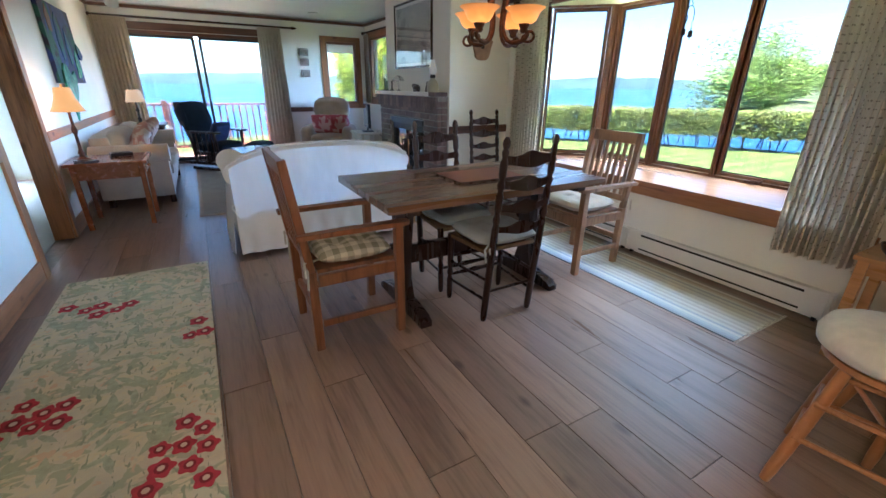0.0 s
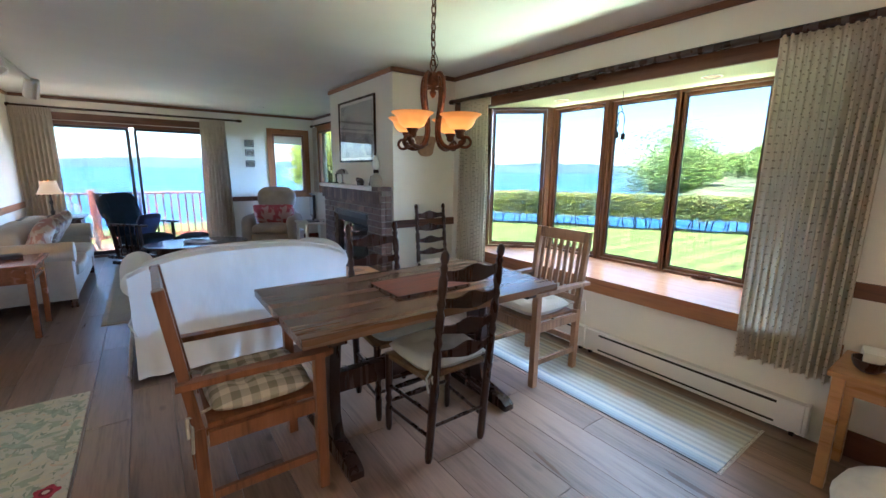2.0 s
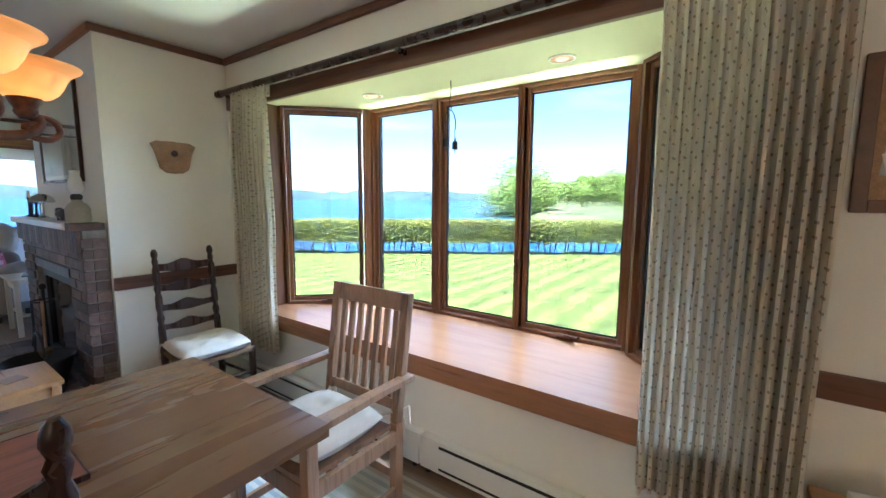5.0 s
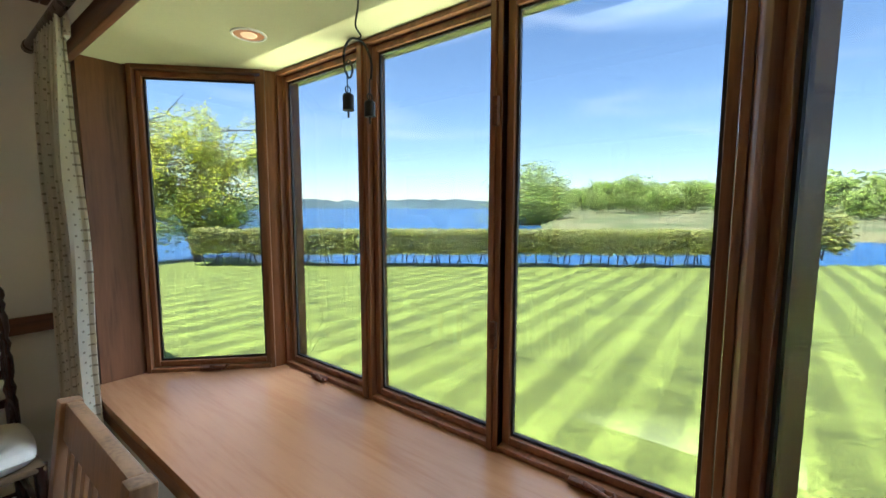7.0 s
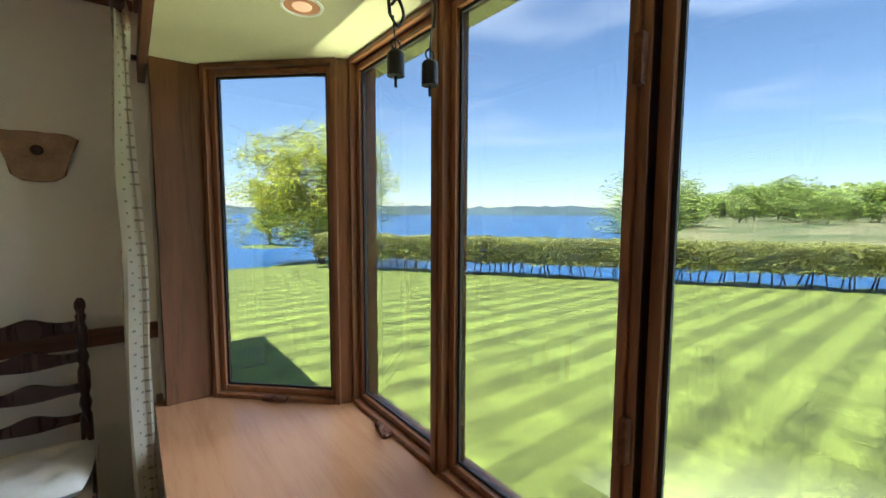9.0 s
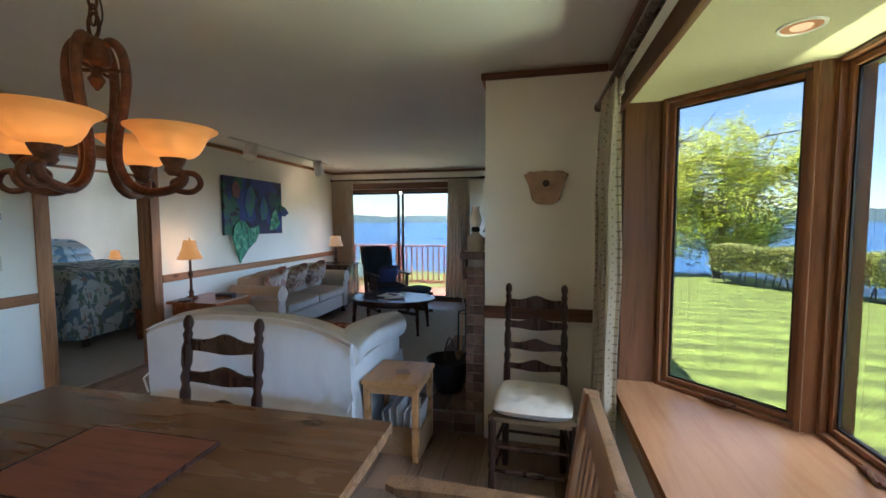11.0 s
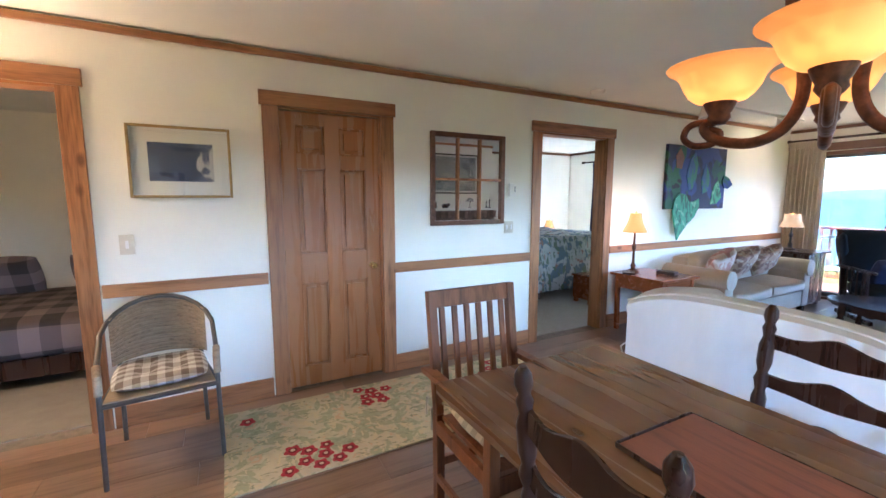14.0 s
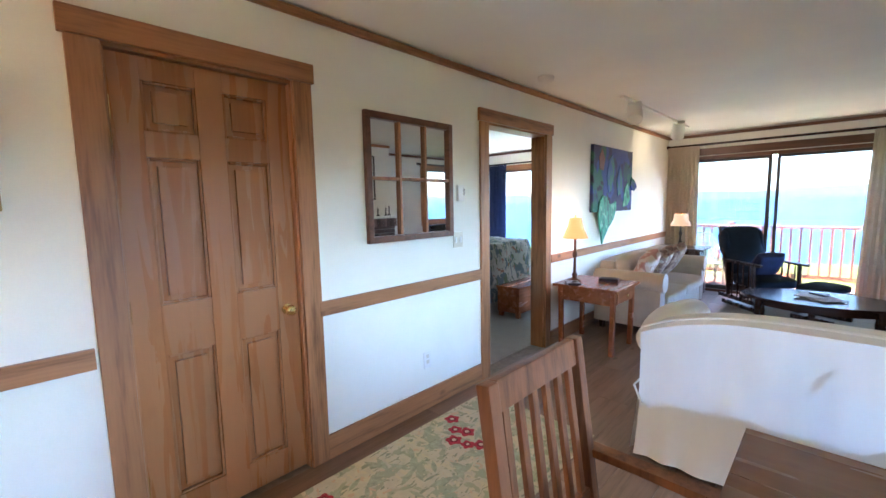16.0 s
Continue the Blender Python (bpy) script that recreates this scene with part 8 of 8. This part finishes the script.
for i in range(nx + 1):
    row = []
    for j in range(ny + 1):
        u, v = i / nx, j / ny * 2 - 1
        x = -0.55 + 1.98 * u
        y = v * 1.2
        z = 0.64 + 0.03 * noise.noise(Vector((x * 3, y * 3, 2)))
        over_y, over_x = max(0, abs(y) - 0.74), max(0, x - 1.0)
        drop = max(over_y, over_x)
        if drop > 0:
            z -= drop * 1.35
            y = math.copysign(0.74 + 0.25 * over_y + 0.02 * math.sin(x * 14), y) if over_y > 0 else y
            x = 1.0 + 0.35 * over_x + 0.02 * math.sin(y * 15) if over_x > 0 else x
        row.append(bm.verts.new((x, y, max(0.12, z))))
    grid.append(row)
for a, b in zip(grid, grid[1:]):
    for j in range(ny):
        bm.faces.new((a[j], a[j + 1], b[j + 1], b[j]))
bmesh.ops.solidify(bm, geom=bm.faces[:], thickness=0.03)
part("duvet", bm, DUVET, bd, "floral printed duvet")
part("headboard", box((-1.07, -0.76, 0.1), (-1.02, 0.76, 0.78), 0.012), DARKWOOD, bd)
for sx in (-0.9, 0.85):
    for sy in (-0.6, 0.55):
        part("foot", box((sx, sy, 0), (sx + 0.06, sy + 0.06, 0.082), 0.004), DARKWOOD, bd)
for y in (-0.36, 0.36):
    for dz, dx in ((0.62, 0), (0.74, -0.06)):
        pw = thing("bed_pillow", "blue floral pillow piled at the head of the bed", "pillow", pose(-2.58 - 0.72 + dx, 6.12 + y, dz + 0.33, 0, 24, 0), "bed pillows")
        part("cover", pillow(0.44, 0.64, 0.17, 14, (), 0.5, None, None, 0.1, y), PILLOWB, pw)
cf = thing("blanket_chest", "low cherry wood chest at the foot of the bed", "chest", pose(-1.06, 6.12, 0))
part("body", box((-0.16, -0.34, 0.06), (0.16, 0.34, 0.36), 0.006), CHERRY, cf)
part("lid", box((-0.175, -0.355, 0.361), (0.175, 0.355, 0.385), 0.006), CHERRY, cf)
for sx in (-0.15, 0.10):
    for sy in (-0.33, 0.28):
        part("foot", box((sx, sy, 0), (sx + 0.05, sy + 0.05, 0.0605), 0.003), CHERRY, cf)
ns = thing("nightstand", "dark wooden nightstand beside the bed", "nightstand", pose(-3.45, 7.35, 0))
part("body", box((-0.2, -0.2, 0.05), (0.2, 0.2, 0.59), 0.006), DARKWOOD, ns)
part("tabletop", box((-0.22, -0.22, 0.591), (0.22, 0.22, 0.61), 0.005), DARKWOOD, ns)
for sx in (-0.19, 0.15):
    for sy in (-0.19, 0.15):
        part("foot", box((sx, sy, 0), (sx + 0.04, sy + 0.04, 0.051), 0.003), DARKWOOD, ns)
table_lamp(pose(-3.45, 7.35, 0.611), "small lit bedside lamp with amber shade", 0.24, SHADE, 0.06, 0.11, 0.15, LAMP_W * 0.7, BRASS)
frame_window("window_8", pose(-3.1, 8.4, 0.1), 1.6, 1.95, "bedroom window with wood frame behind blue curtains")
BLUECURT = material("navy_curtain", (0.02, 0.03, 0.09), 0.9, 0, 0.15, 10, 0.15, 300)
curtain("curtain", "dark blue curtain beside the bedroom window", 0.42, 2.05, 6, 0.04, BLUECURT, pose(-3.05, 8.32, 0.08), 6)
rod("curtain_rod", (-3.5, 8.325, 2.16), (-1.3, 8.325, 2.16), "dark curtain pole in the bedroom", DARKWOOD, 0.014)
strip("trim_cornice_bedroom", (-4.0, 8.372, 2.345), (XW - 0.17, 8.40, 2.388), DARKTRIM_X, "brown wood cornice strip", 0.008)
strip("trim_cornice_bedroom", (-4.0, 3.3, 2.345), (-3.972, 8.37, 2.388), TRIM_Y, "brown wood cornice strip", 0.008)

# ---- den ----
PLAID = checks("dark_plaid", (0.16, 0.13, 0.14), (0.03, 0.028, 0.035), 0.12)
dn2 = thing("daybed", "daybed with dark plaid cover in the den", "daybed", pose(-1.75, 0.25, 0))
part("cover", soft_box((-0.75, -0.95, 0.22), (0.65, 0.95, 0.55), 0.08, 0.02), PLAID, dn2)
part("base", box((-0.72, -0.9, 0.08), (0.6, 0.9, 0.23), 0.01), DARKWOOD, dn2)
for sx in (-0.7, 0.52):
    for sy in (-0.88, 0.82):
        part("foot", box((sx, sy, 0), (sx + 0.06, sy + 0.06, 0.081), 0.004), DARKWOOD, dn2)
for y in (-0.2, 0.5):
    pw = thing("throw_pillow", "dark plaid pillow on the daybed", "pillow", pose(-2.15, y, 0.72, 0, -65, 0), "daybed pillows")
    part("cover", pillow(0.42, 0.5, 0.17, 14, (), 0.5, None, None, 0.1, y), PLAID, pw)


# ---- floor planks ----
PW = 0.205
rng = random.Random(7)
pool = {}
x = XW
while x < XE - 0.02:
    y = YS - rng.random() * 1.2
    x1 = min(x + PW, XE)
    while y < YN:
        ln = 1.22
        y0, y1 = max(y, YS), min(y + ln, YN)
        if y1 - y0 > 0.05:
            key = (round(x1 - x, 3), round(y1 - y0, 2))
            if key not in pool:
                b = box((0.0012, 0.0012, -0.012), (x1 - x - 0.0012, key[1] - 0.0012, 0.0), 0.002)
                pool[key] = link_mesh("plank", b, PLANK)
                ob = pool[key]
            else:
                ob = new("plank", pool[key].data)
            ob.location = (x, y0, 0)
            ob.parent = floor
        y += ln
    x += PW

# ---- bricks of the fireplace ----
rng = random.Random(3)
BL, BH, J = 0.192, 0.057, 0.009
brick_pool = {}


def brick(lo, hi):
    size = tuple(round(b - a, 3) for a, b in zip(lo, hi))
    if size not in brick_pool:
        brick_pool[size] = link_mesh("brick", box((0, 0, 0), size, 0.003), BRICK)
        ob = brick_pool[size]
    else:
        ob = new("brick", brick_pool[size].data)
    ob.location = lo
    ob.parent = fp
    return ob


z, row = 0.172, 0
while z + BH < FTOP + 0.001:
    y = FY0 - (0.5 * BL if row % 2 else 0)
    while y < FY1 - 0.02:
        a, b = max(y, FY0), min(y + BL, FY1)
        spans = [(a, b)]
        if z < OPZ - 0.01:
            spans = [(p, q) for p, q in ((a, min(b, OPEN0 - 0.002)), (max(a, OPEN1 + 0.002), b)) if q - p > 0.03]
        for p, q in spans:
            if q - p > 0.02:
                brick((FX + rng.uniform(-0.002, 0.003), p, z), (FX + 0.05, q, z + BH))
        y += BL + J
    brick((FX + 0.052, FY0 - 0.003, z), (3.268, FY0 + 0.03, z + BH))
    z += BH + J
    row += 1
y = FY0
while y < FY1 - 0.03:
    brick((FX - 0.022, y, FTOP - 0.062 - 0.07), (FX - 0.003, y + 0.06, FTOP - 0.005))
    y += 0.068
brick((FX - 0.04, FY0 - 0.006, FTOP + 0.003), (3.268, FY0 + 0.06, FTOP + 0.045))
brick((FX - 0.04, FY0 + 0.065, FTOP + 0.003), (3.268, FY0 + 0.125, FTOP + 0.045))
y = FY0
while y < FY1 + 0.05:
    brick((2.73, y, 0.012), (2.741, y + BL, 0.012 + BH))
    brick((2.73, y + 0.02, 0.012 + BH + J), (2.741, y + BL, 0.012 + 2 * BH + J))
    for k in range(3):
        brick((2.73 + k * 0.146, y, 0.1555), (2.73 + k * 0.146 + 0.138, y + BL, 0.1705))
    y += BL + J
for k in range(3):
    for zz in (0.012, 0.012 + BH + J):
        brick((2.745 + k * 0.16, FY0 - 0.001, zz), (2.745 + k * 0.16 + 0.15, FY0 + 0.0115, zz + BH))
